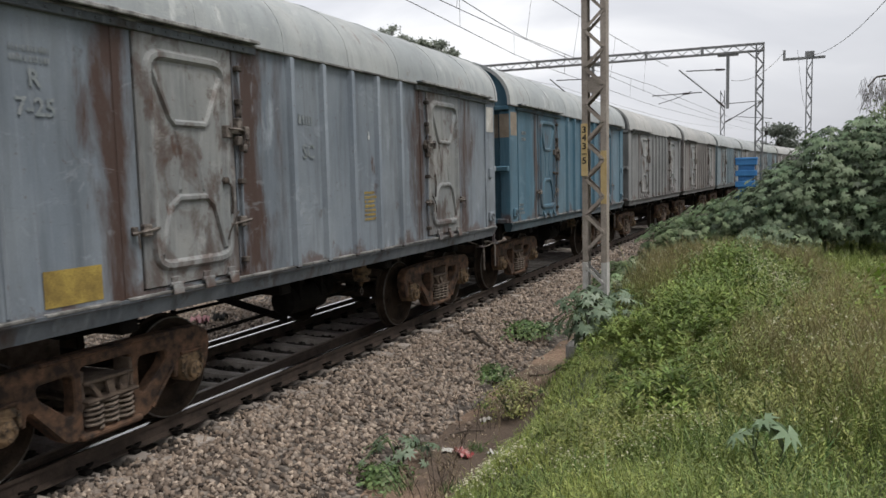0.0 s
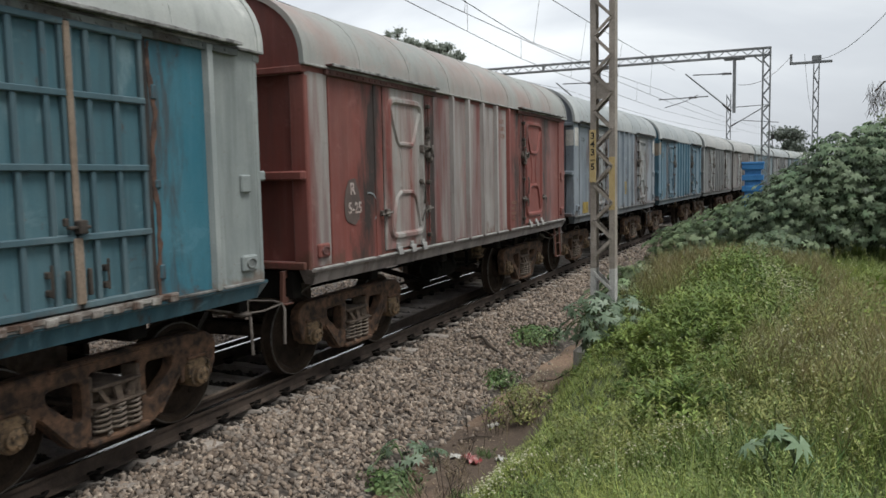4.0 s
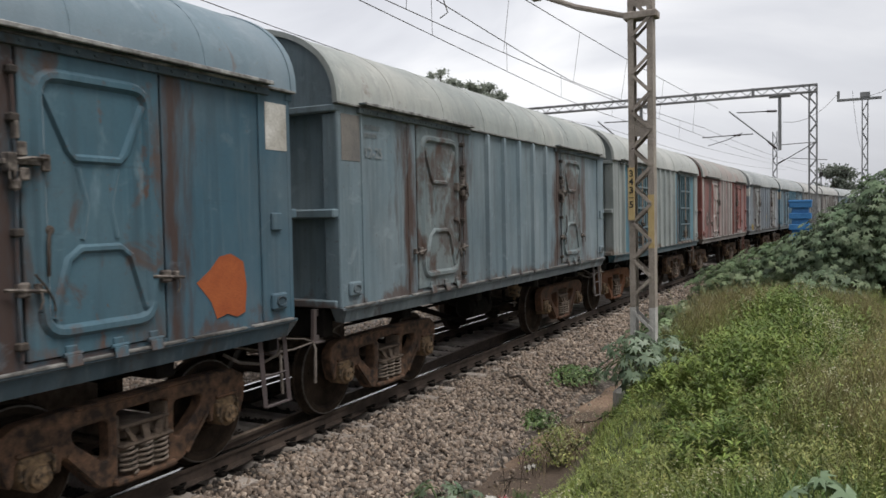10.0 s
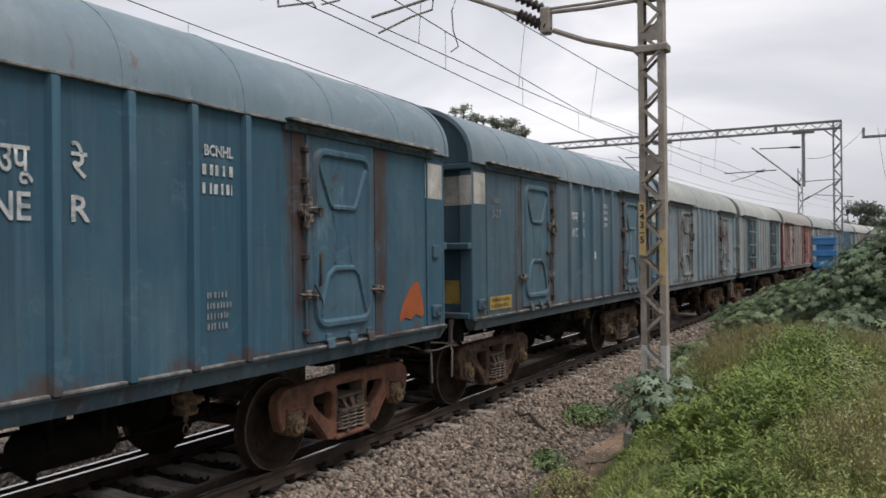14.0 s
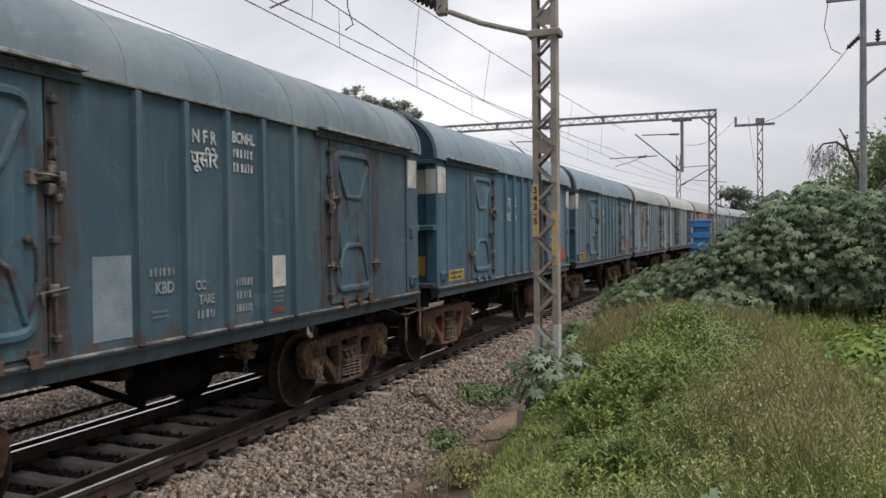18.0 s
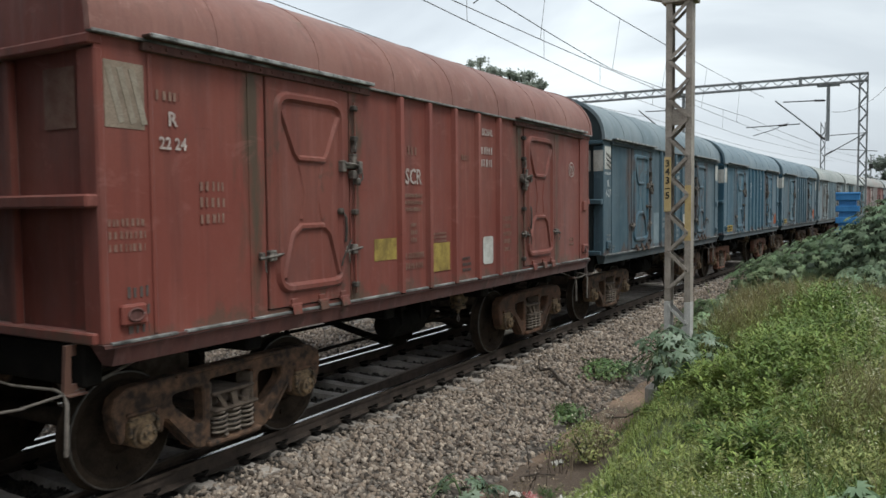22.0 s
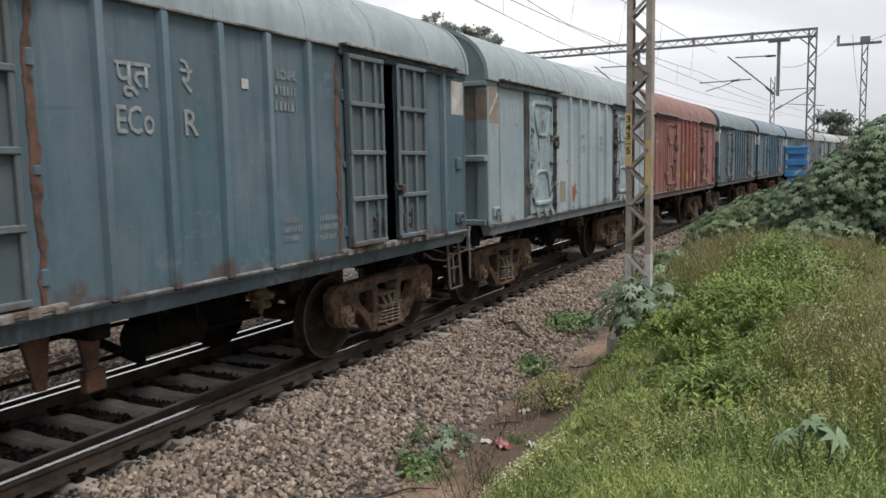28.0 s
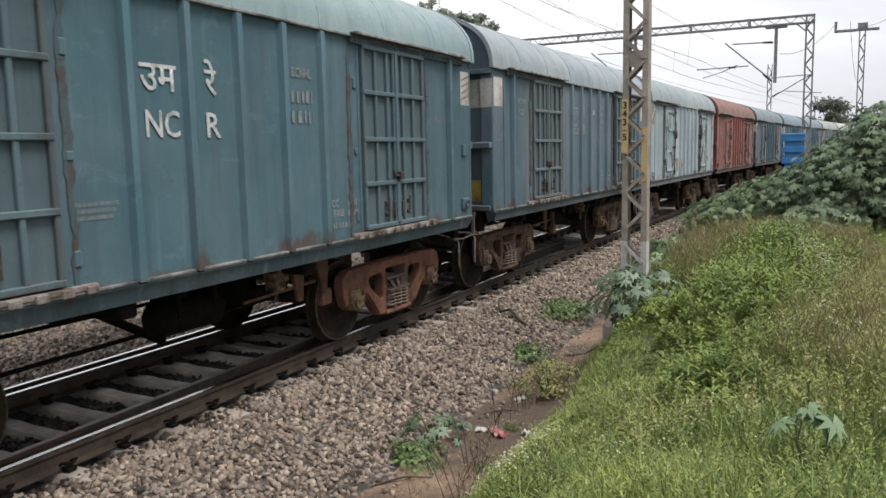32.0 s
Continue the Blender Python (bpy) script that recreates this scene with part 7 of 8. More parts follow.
def build_wires():
    def line(u, z, y0, y1, n):
        return [(track_x(y0 + (y1 - y0) * k / n) + u(y0 + (y1 - y0) * k / n), y0 + (y1 - y0) * k / n, z) for k in range(n + 1)]
    run = [(float(np.interp(y, [-45, 8, 22, 41, 95, 130], [0.2, 0.17, -0.42, 0.45, track_x(95), track_x(130)])), y, 5.62) for y in range(-45, 131, 3)]
    wire("contact_wire", run, 0.0085, "thin grooved contact wire above the track")
    run2 = line(lambda y: 0.22 if y < 7 else 0.22 - 0.006 * (y - 7), 5.70, -45, 60, 40)
    wire("contact_wire", [(x, y, 5.70 + 0.004 * max(0, y - 12)) for x, y, _ in run2], 0.0085, "second contact wire crossing over the turnout")
    tops = [(0.1, -45, 6.45), (0.16, 8, 6.42), (-0.42, 22, 6.24), (0.5, 41, 6.6), (track_x(95) + 0.1, 95, 6.7), (track_x(150), 150, 6.7)]
    pts = []
    for a, b in zip(tops, tops[1:]):
        s = sag(a, b, 0.06 if b[1] < 45 else 0.5)
        pts += s if not pts else s[1:]
    wire("catenary_wire", pts, 0.010, "sagging catenary wire with droppers")
    top2 = [(0.25, -45, 7.1), (0.30, 8.3, 6.95), (track_x(41), 41, 7.5)]
    pts2 = []
    for a, b in zip(top2, top2[1:]):
        s = sag(a, b, 0.15)
        pts2 += s if not pts2 else s[1:]
    wire("catenary_wire", pts2, 0.010, "second sagging catenary wire with droppers")

    def at(points, y):
        for a, b in zip(points, points[1:]):
            if a[1] <= y <= b[1]:
                return Vector(a).lerp(Vector(b), (y - a[1]) / (b[1] - a[1]))
    for y in (-2, 3, 5.5, 12.5, 16.5, 21, 26, 31, 36):
        wire("dropper", [at(pts, y), at(run, y)], 0.005, "short dropper wire between two wires")
    for y in (2, 6, 11, 15, 19.5, 24, 29, 35):
        wire("dropper", [at(pts2, y), at([(x, yy, 5.70 + 0.004 * max(0, yy - 12)) for x, yy, _ in run2], y)], 0.005, "short dropper wire between two wires")
    left = [(-5.0, -50, 7.1), (-4.95, 4, 7.15), (track_x(41) - 5.6, 41, 6.9), (track_x(95) - 5.2, 95, 6.9)]
    ptsl = []
    for a, b in zip(left, left[1:]):
        s = sag(a, b, 0.5)
        ptsl += s if not ptsl else s[1:]
    wire("catenary_wire", ptsl, 0.010, "catenary wire of the neighbouring track")
    runl = line(lambda y: -5.0, 5.62, -45, 110, 40)
    wire("contact_wire", runl, 0.0085, "contact wire of the neighbouring track")
    for y in (-1, 5, 11, 17, 23, 29, 35):
        wire("dropper", [at(ptsl, y), at(runl, y)], 0.005, "short dropper wire between two wires")
    wire("feeder_wire", sag((7.95, 45, 8.05), (9.90, 25, 7.9), 0.55), 0.012, "slack feeder wire between mast and pole")
    wire("feeder_wire", sag((4.25, 41, 6.6), (6.62, 44.9, 8.30), 0.45), 0.012, "slack feeder wire between portal and mast")
    wire("feeder_wire", sag((7.25, 45, 8.35), (track_x(80) + 4, 80, 8.0), 1.2), 0.010, "slack feeder wire running away along the line")


PX0, PX1, PY = -9.4, 5.72, 41.0


def portal():
    p = thing("signal_portal", "grey steel lattice portal spanning the tracks", "portal frame")
    g = MAT["galv_grey"]
    for x in (PX1 - 0.19, PX0):
        lattice(p, "leg", x, PY, 0.20, 0.18, bank_z(np.array(x), np.array(PY)).item() - 0.3, 8.28, 0.42, 0.07, g, 0.05)
    for z in (7.93, 8.26):
        for yy in (PY - 0.17, PY + 0.17):
            part("beam_chord", boxes([(PX0 - 0.15, PX1, yy - 0.035, yy + 0.035, z - 0.035, z + 0.035)], 0.008), g, p)
    n = 44
    for k in range(n):
        a, b = PX0 + (PX1 - PX0) * k / n, PX0 + (PX1 - PX0) * (k + 1) / n
        za, zb = (7.95, 8.24) if k % 2 else (8.24, 7.95)
        bm = bmesh.new()
        add_bar(bm, (a, PY - 0.17, za), (b, PY - 0.17, zb), 0.012, 0.035)
        part("lacing_bar", bm, g, p)
    for x in (-5.5, -2.6, 0.2, 2.9):
        part("splice_plate", boxes([(x - 0.07, x + 0.07, PY - 0.215, PY - 0.205, 7.88, 8.31)], 0.003), g, p)
    bm = bmesh.new()
    add_bar(bm, (PX1 - 0.38, PY - 0.17, 7.55), (PX1 - 0.80, PY - 0.17, 7.92), 0.05, 0.06)
    part("knee_brace", bm, g, p)
    # drop arms with brackets
    for x, z0 in ((4.08, 5.25), (-2.55, 5.6)):
        part("drop_arm", boxes([(x - 0.075, x + 0.075, PY - 0.06, PY + 0.06, z0, 7.86)], 0.01), g, p)
        part("drop_arm_head", boxes([(x - 0.48, x + 0.48, PY - 0.10, PY + 0.10, 7.78, 7.90)], 0.015), g, p)
        insulator(p, (x - 0.12, PY, 7.15), (x - 0.62, PY, 7.17), 0.08)
        rod(p, [(x - 0.6, PY, 7.17), (x - 1.95, PY, 7.20)], 0.03, "galv_grey", "top_tube")
        insulator(p, (x - 0.12, PY, 5.32), (x - 0.55, PY, 5.72), 0.08)
        rod(p, [(x - 0.5, PY, 5.70), (x - 2.30, PY, 7.28)], 0.035, "galv_grey", "bracket_tube")
        rod(p, [(x - 1.2, PY, 6.12), (x - 3.6, PY, 6.08)], 0.028, "galv_grey", "register_tube")
        insulator(p, (x - 1.75, PY, 6.10), (x - 2.15, PY, 6.095), 0.075, 5)
        rod(p, [(x - 1.7, PY, 6.2), (x - 2.4, PY, 5.9), (x - 3.3, PY, 5.66)], 0.02, "galv_grey", "steady_arm")


def far_masts():
    m = thing("lattice_mast", "slender grey lattice mast with a cross arm", "mast")
    lattice(m, "mast", 7.82, 45.0, 0.15, 0.12, 0.1, 8.0, 0.5, 0.05, MAT["galv_grey"], 0.05)
    part("cross_arm", boxes([(6.55, 8.55, 44.9, 45.1, 7.86, 7.98)], 0.01), MAT["galv_grey"], m)
    part("bracket_end", boxes([(6.55, 6.68, 44.94, 45.06, 7.98, 8.40)], 0.01), MAT["galv_grey"], m)
    part("cap", boxes([(7.60, 8.04, 44.9, 45.1, 7.985, 8.25)], 0.01), MAT["galv_grey"], m)
    m2 = thing("lattice_mast", "distant grey lattice mast with bracket arms", "mast")
    fx, fy = track_x(76) - 2.65, 76.0
    lattice(m2, "mast", fx, fy, 0.20, 0.16, -0.5, 9.4, 0.6, 0.06, MAT["galv_grey"], 0.07)
    rod(m2, [(fx + 0.2, fy, 6.5), (fx + 3.3, fy, 8.3)], 0.05, "galv_grey", "bracket_tube")
    rod(m2, [(fx + 0.2, fy, 8.2), (fx + 3.3, fy, 8.3)], 0.04, "galv_grey", "top_tube")
    rod(m2, [(fx + 1.2, fy, 7.0), (fx + 4.2, fy, 6.7)], 0.035, "galv_grey", "register_tube")
    insulator(m2, (fx + 0.25, fy, 6.55), (fx + 0.8, fy, 6.87), 0.11, 5)
    m3 = thing("signal_post", "distant thin post with a dark head", "post")
    rod(m3, [(track_x(75) + 1.2, 75, 0), (track_x(75) + 1.2, 75, 6.2)], 0.05, "galv_grey", "post_tube")
    part("head", boxes([(track_x(75) + 1.05, track_x(75) + 1.35, 74.9, 75.1, 5.2, 5.6)], 0.03), MAT["ink_black"], m3)
    p = thing("utility_pole", "grey steel pole with cross arms and insulators", "utility pole")
    rod(p, [(9.94, 25, 0.0), (9.94, 25, 9.1)], [0.12, 0.085], "galv_grey", "pole_shaft", 10)
    part("cross_arm", boxes([(9.0, 10.9, 24.95, 25.05, 8.78, 8.88)], 0.01), MAT["galv_grey"], p)
    insulator(p, (9.05, 25, 8.88), (9.05, 25, 9.12), 0.07, 3)
    insulator(p, (10.3, 24.95, 7.55), (10.3, 24.95, 7.9), 0.08, 3)
    insulator(p, (10.75, 24.95, 7.1), (10.75, 24.95, 7.45), 0.09, 3)
    part("cross_arm", boxes([(9.94, 11.2, 24.95, 25.05, 7.45, 7.55)], 0.01), MAT["galv_grey"], p)
    rod(p, [(9.98, 25, 6.35), (11.0, 25, 7.2)], 0.04, "galv_grey", "brace")
    insulator(p, (9.86, 25, 7.75), (9.60, 25.6, 7.55), 0.07, 4)
    rod(p, [(9.05, 25, 8.78), (8.95, 25, 8.1), (9.15, 25.2, 7.5), (9.45, 25.5, 7.38)], 0.012, "wire", "jumper", 5)


def blue_box():
    b = thing("steel_cabinet", "bright blue ribbed steel cabinet beside the track", "cabinet")
    x0, x1, y0, y1, z0, z1 = 4.86, 5.66, 33.0, 33.7, 0.1, 2.74
    part("body", boxes([(x0 + 0.10, x1 - 0.10, y0 + 0.10, y1 - 0.10, z0, z1 - 0.04)], 0.01), MAT["blue_steel"], b)
    for k in range(6):
        z = z0 + 0.30 + 0.43 * k
        part("rib", boxes([(x0, x1, y0, y1, z - 0.11, z + 0.11)], 0.015), MAT["blue_steel"], b)
    part("lid", boxes([(x0 - 0.02, x1 + 0.02, y0 - 0.02, y1 + 0.02, z1 - 0.10, z1)], 0.02), MAT["blue_steel"], b)


near_mast()
build_wires()
portal()
far_masts()
blue_box()


# ------------------------------------------------------------- plants
VRNG = np.random.default_rng(21)


def many(template, tris, pos, rot, size):
    """Copies of a small leaf at places, turned and sized; returns vertices and triangles."""
    n, k = len(pos), len(template)
    size = np.asarray(size)
    scaled = template[None] * (size[:, None, None] if size.ndim == 1 else size[:, None, :])
    P = np.einsum("nij,nkj->nki", rot, scaled) + pos[:, None, :]
    T = (tris[None] + k * np.arange(n)[:, None, None]).reshape(-1, 3)
    return P.reshape(-1, 3), T


def joined(pieces):
    vs, ts, at = [], [], 0
    for v, t in pieces:
        vs.append(v), ts.append(t + at)
        at += len(v)
    return np.concatenate(vs), np.concatenate(ts)


def facing(normal, spin, rng=VRNG):
    """Rotations whose z axis is the normal, turned about it."""
    n = normal / np.linalg.norm(normal, axis=1)[:, None]
    ref = np.where(np.abs(n[:, 2:3]) < 0.95, np.array([[0, 0, 1.0]]), np.array([[1.0, 0, 0]]))
    a = np.cross(ref, n)
    a /= np.linalg.norm(a, axis=1)[:, None]
    b = np.cross(n, a)
    c, s = np.cos(spin)[:, None], np.sin(spin)[:, None]
    return np.stack([a * c + b * s, b * c - a * s, n], -1)


def palmate(lobes=8):
    """A star-shaped castor leaf, hub at the stalk, tips hanging."""
    v = [(0, 0, 0.0)]
    span = math.radians(292)
    for k in range(2 * lobes - 1):
        a = -span / 2 + span * k / (2 * lobes - 2) + math.pi / 2
        tip = k % 2 == 0
        r = (1.0 - 0.26 * abs(k / (2 * lobes - 2) - 0.5) * 2) if tip else 0.42
        v.append((r * math.cos(a), r * math.sin(a), -0.28 * r * r if tip else 0.04))
    n = len(v) - 1
    return np.array(v, float), np.array([(0, k, k + 1) for k in range(1, n)])


OVATE = (np.array([(0, 0, 0), (0.26, 0.38, 0.05), (0, 0.5, -0.02), (-0.26, 0.38, 0.05), (0, 1.0, -0.12)], float), np.array([(0, 1, 2), (0, 2, 3), (1, 4, 2), (2, 4, 3)]))
LANCE = (np.array([(0, 0, 0), (0.15, 0.42, 0.05), (0, 0.46, -0.02), (-0.15, 0.42, 0.05), (0, 1.0, -0.14)], float), np.array([(0, 1, 2), (0, 2, 3), (1, 4, 2), (2, 4, 3)]))
SLIM = (np.array([(0, 0, 0), (0.10, 0.45, 0.03), (-0.10, 0.45, 0.03), (0, 1.0, -0.10)], float), np.array([(0, 1, 2), (1, 3, 2)]))
BLADE = (np.array([(-0.5, 0, 0), (0.5, 0, 0), (-0.36, 0.15, 0.55), (0.36, 0.15, 0.55), (0, 0.55, 1.0)], float), np.array([(0, 1, 3), (0, 3, 2), (2, 3, 4)]))
PETAL = (np.array([(0, 0, 0.25), (1, 0, 0), (0.3, 0.95, 0), (-0.8, 0.6, 0), (-0.8, -0.6, 0), (0.3, -0.95, 0)], float), np.array([(0, 1, 2), (0, 2, 3), (0, 3, 4), (0, 4, 5), (0, 5, 1)]))


def upright(n, lean, rng=VRNG):
    normal = np.stack([rng.normal(0, lean, n), rng.normal(0, lean, n), np.ones(n)], -1)
    return facing(normal, rng.uniform(0, 2 * np.pi, n))


def stuff(name, pieces, mat, label, category):
    v, t = joined(pieces)
    tagged(new(name, fast_mesh(name, v, t, MAT[mat])), label, category, kind="stuff")


def near_density(n, y0, y1, x0, x1, rng=VRNG):
    """Places on the bank, denser towards the camera."""
    y = y0 + (y1 - y0) * rng.random(n) ** 1.5
    x = rng.uniform(x0, x1, n) + bend(y)
    return x, y


# where each kind of growth stands: x, y, spread across, spread along, weight
BUSHY = ((5.55, 9.2, 0.55, 1.1, 1.0), (6.0, 12.0, 0.50, 1.1, 1.1), (6.1, 10.4, 0.35, 0.7, 0.7), (5.7, 6.1, 0.25, 0.30, 0.5))
BROWN = ((4.72, 11.4, 0.32, 1.2, 0.55), (5.4, 14.2, 0.9, 0.9, 1.0), (6.75, 13.4, 0.36, 1.6, 1.3), (7.0, 7.9, 0.50, 1.0, 0.9), (6.35, 7.2, 0.28, 0.45, 0.6), (7.8, 9.6, 0.7, 1.1, 0.7), (6.9, 6.1, 0.35, 0.45, 0.7), (5.0, 12.9, 0.5, 0.9, 0.6))
OLIVE = ((6.9, 8.9, 0.8, 1.5, 1.0), (6.5, 6.4, 0.7, 0.8, 0.8), (7.6, 7.6, 0.6, 1.2, 0.8), (5.0, 10.4, 0.4, 1.2, 0.6), (6.4, 10.2, 0.3, 0.8, 1.0), (5.3, 5.4, 0.4, 0.5, 0.4), (8.3, 10.5, 0.8, 1.4, 0.7))
CLEARING = ((7.45, 12.9, 0.36, 1.3, 1.0), (4.75, 7.6, 0.32, 1.6, 0.7))


def growth(x, y, stands):
    """How strongly one kind of growth holds a place."""
    return sum(w * np.exp(-(((x - cx) / sx) ** 2 + ((y - cy) / sy) ** 2)) for cx, cy, sx, sy, w in stands)


def weed_height(x, y):
    """How rank the growth stands: short turf by the soil strip, a mound further on, taller weeds to the right."""
    u = x - bend(y)
    h = 0.09 + 0.12 * smooth(4.9, 6.4, u) + (0.04 + 0.08 * smooth(4.8, 6.2, u)) * hills(x, y, 0.55, 2.0) + 0.05 * hills(x, y, 1.4, 6.0)
    h = h + 0.38 * np.exp(-(((u - 5.0) / 1.5) ** 2 + ((y - 12.6) / 2.6) ** 2))
    h = h + 0.16 * np.exp(-(((u - 7.4) / 1.6) ** 2 + ((y - 8.0) / 3.0) ** 2))
    h = h + (0.25 + 0.09 * hills(x, y, 0.42, 4.4)) * np.minimum(growth(x, y, BUSHY), 1) + 0.09 * np.minimum(growth(x, y, BROWN), 1) - 0.20 * np.minimum(growth(x, y, CLEARING), 1)
    return np.maximum(h, 0.05)


def scatter(n, stands, rng=VRNG):
    """Places drawn from the stands of one kind."""
    w = np.array([c[4] * c[2] * c[3] for c in stands])
    pick = rng.choice(len(stands), n, p=w / w.sum())
    c = np.array(stands)[pick]
    x, y = rng.normal(c[:, 0], 0.75 * c[:, 2]), rng.normal(c[:, 1], 0.75 * c[:, 3])
    ok = (x - bend(y) > 4.2) & (y > 3.2) & (y < 17) & (growth(x, y, CLEARING) < 0.45)
    return x[ok], y[ok]


def leafy_stems(x, y, H, per, leaf, lean=0.16, rng=VRNG):
    """Upright stems with whorls of narrow leaves that hang outwards: leaves and stems."""
    n = len(x)
    base = bank_z(x, y)
    tilt = rng.normal(0, lean, (n, 2))
    stems = many(*BLADE, np.stack([x, y, base], -1), facing(np.stack([tilt[:, 0], tilt[:, 1], np.ones(n)], -1), rng.uniform(0, 6.3, n)), np.stack([np.full(n, 0.006), 0.02 + 0 * H, H], -1))
    k = np.tile(((np.arange(per) + 0.5) / per) ** 0.8, n)
    X, Y, B, HH = (np.repeat(v, per) for v in (x, y, base, H))
    T = np.repeat(tilt, per, 0)
    a = rng.uniform(0, 6.283, n * per)
    up = 0.35 + 0.9 * k + rng.normal(0, 0.15, n * per)
    d = np.stack([np.cos(a), np.sin(a), 0.25 + 0.5 * k], -1)
    pos = np.stack([X + T[:, 0] * HH * k, Y + T[:, 1] * HH * k, B + HH * (0.12 + 0.90 * k)], -1)
    nrm = np.stack([-0.35 * np.cos(a), -0.35 * np.sin(a), up], -1) + rng.normal(0, 0.22, (n * per, 3))
    nrm -= d * (np.sum(nrm * d, 1) / np.sum(d * d, 1))[:, None]
    nrm /= np.linalg.norm(nrm, axis=1)[:, None]
    d = d / np.linalg.norm(d, axis=1)[:, None]
    rot = np.stack([np.cross(d, nrm), d, nrm], -1)
    size = leaf * rng.uniform(0.6, 1.35, n * per) * (1.15 - 0.45 * k)
    return [many(*LANCE, pos, rot, size), stems]


def build_turf():
    rng = VRNG
    # fine arching grass, in tufts
    x, y = near_density(200000, 1.0, 21.0, 3.5, 11.0)
    u = x - bend(y)
    tuft = hills(x, y, 0.16, 11.0)
    rank = np.minimum(growth(x, y, BUSHY) + 0.7 * growth(x, y, OLIVE), 1)
    keep = rng.random(len(x)) < smooth(0.30, 0.62, u - bank_foot(y) + 0.20 * hills(x, y, 0.6, 5.0) + 0.4 * smooth(12, 16, y)) * (1 - 0.5 * smooth(8, 11, u)) * (1 - 0.75 * rank) * (0.45 + 0.55 * smooth(-0.5, 0.3, tuft))
    x, y, tuft = x[keep], y[keep], tuft[keep]
    n = len(x)
    h = weed_height(x, y) * rng.uniform(0.40, 1.15, n) * (1 + 0.25 * tuft) + 0.03
    long = rng.random(n) < 0.02
    h = np.where(long, h * 1.6 + 0.05, h)
    pos = np.stack([x, y, bank_z(x, y) - 0.01], -1)
    size = np.stack([rng.uniform(0.003, 0.0065, n) * (1 + 0.07 * y), h * rng.uniform(0.5, 1.5, n), h], -1)
    stuff("turf", [many(*BLADE, pos, upright(n, 0.38), size)], "grass", "dense uneven green grass on the bank", "grass")

    # small-leaved weeds among the grass, in drifts
    x, y = near_density(12500, 1.5, 18.5, 4.3, 10.5)
    drift = hills(x, y, 0.45, 8.0)
    keep = rng.random(len(x)) < smooth(-0.35, 0.5, drift) * smooth(4.9, 6.0, x - bend(y)) * (1 - np.minimum(growth(x, y, BUSHY) + growth(x, y, CLEARING), 0.9))
    x, y, drift = x[keep], y[keep], drift[keep]
    H = weed_height(x, y) * (1.0 + 0.25 * drift) * rng.uniform(0.8, 1.5, len(x)) + 0.05
    stuff("leafy_weeds", leafy_stems(x, y, H, 17, np.repeat(np.where(y < 6.5, 0.036, 0.052), 17)), "weed", "small-leaved green weeds in the grass", "weeds")

    # low clover-like leaves in the short turf
    m = 6500
    y = 3.2 + 7.0 * rng.random(m) ** 1.4
    x = rng.uniform(4.3, 6.6, m)
    keep = rng.random(m) < smooth(0.35, 0.8, x - bank_foot(y)) * smooth(-0.6, 0.3, hills(x, y, 0.25, 2.2)) * (1 - np.minimum(growth(x, y, BUSHY), 1))
    x, y = x[keep], y[keep]
    stuff("clover", leafy_stems(x, y, weed_height(x, y) * rng.uniform(0.7, 1.2, len(x)) + 0.03, 9, 0.034, 0.3), "weed", "low clover-like leaves in the short turf", "weeds")

    # dark leafy bushes that stand out of the mat in mounds with hollows between them
    x, y = scatter(5200, BUSHY)
    lump = hills(x, y, 0.30, 4.4)
    keep = rng.random(len(x)) < smooth(-0.75, 0.1, lump)
    x, y, lump = x[keep], y[keep], lump[keep]
    H = (weed_height(x, y) * 0.8 + 0.13) * (1 + 0.38 * lump) * rng.uniform(0.75, 1.2, len(x))
    stuff("bushy_weeds", leafy_stems(x, y, H, 24, 0.088, 0.24), "bush", "bushy dark green weeds in leafy mounds", "weeds")

    # olive weeds with fine leaves, half gone to seed
    x, y = scatter(3600, OLIVE)
    lump = hills(x, y, 0.24, 1.4)
    H = (weed_height(x, y) * 0.85 + 0.10) * (1 + 0.3 * lump) * rng.uniform(0.7, 1.25, len(x))
    stuff("olive_weeds", leafy_stems(x, y, H, 22, 0.052, 0.20), "olive_weed", "olive-green fine-leaved weeds gone to seed", "weeds")

    # long broad blades close by
    m = 4600
    x, y = rng.uniform(5.2, 8.2, m), 3.1 + 4.5 * rng.random(m) ** 1.3
    keep = rng.random(m) < smooth(-0.3, 0.4, hills(x, y, 0.4, 7.0)) * smooth(5.2, 6.2, x)
    x, y = x[keep], y[keep]
    h = rng.uniform(0.16, 0.36, len(x))
    stuff("long_grass", [many(*BLADE, np.stack([x, y, bank_z(x, y)], -1), upright(len(x), 0.45), np.stack([rng.uniform(0.009, 0.017, len(x)), h * rng.uniform(0.7, 1.8, len(x)), h], -1))], "long_grass", "long broad grass blades bending over", "grass")

    # tall feathery weeds with straw stems and pale seed heads
    x, y = scatter(1500, BROWN)
    P = np.stack([x, y], -1)
    feathery(P, weed_height(x, y) * rng.uniform(0.85, 1.35, len(P)) + 0.15, "dry_weeds", "tall feathery straw-brown weeds", 30)
    # withered ones on the edge of the bare soil
    S = np.concatenate([np.stack([rng.normal(cx, sx, m), rng.normal(cy, sy, m)], -1) for cx, cy, sx, sy, m in ((3.76, 8.35, 0.13, 0.26, 24), (3.80, 5.35, 0.14, 0.28, 18), (3.66, 6.5, 0.10, 0.16, 10))])
    feathery(S, rng.uniform(0.18, 0.46, len(S)), "withered_weeds", "withered brown weeds along the soil strip", 22, "withered")

    # dead leaves and small sprouts on the bare soil
    m = 1500
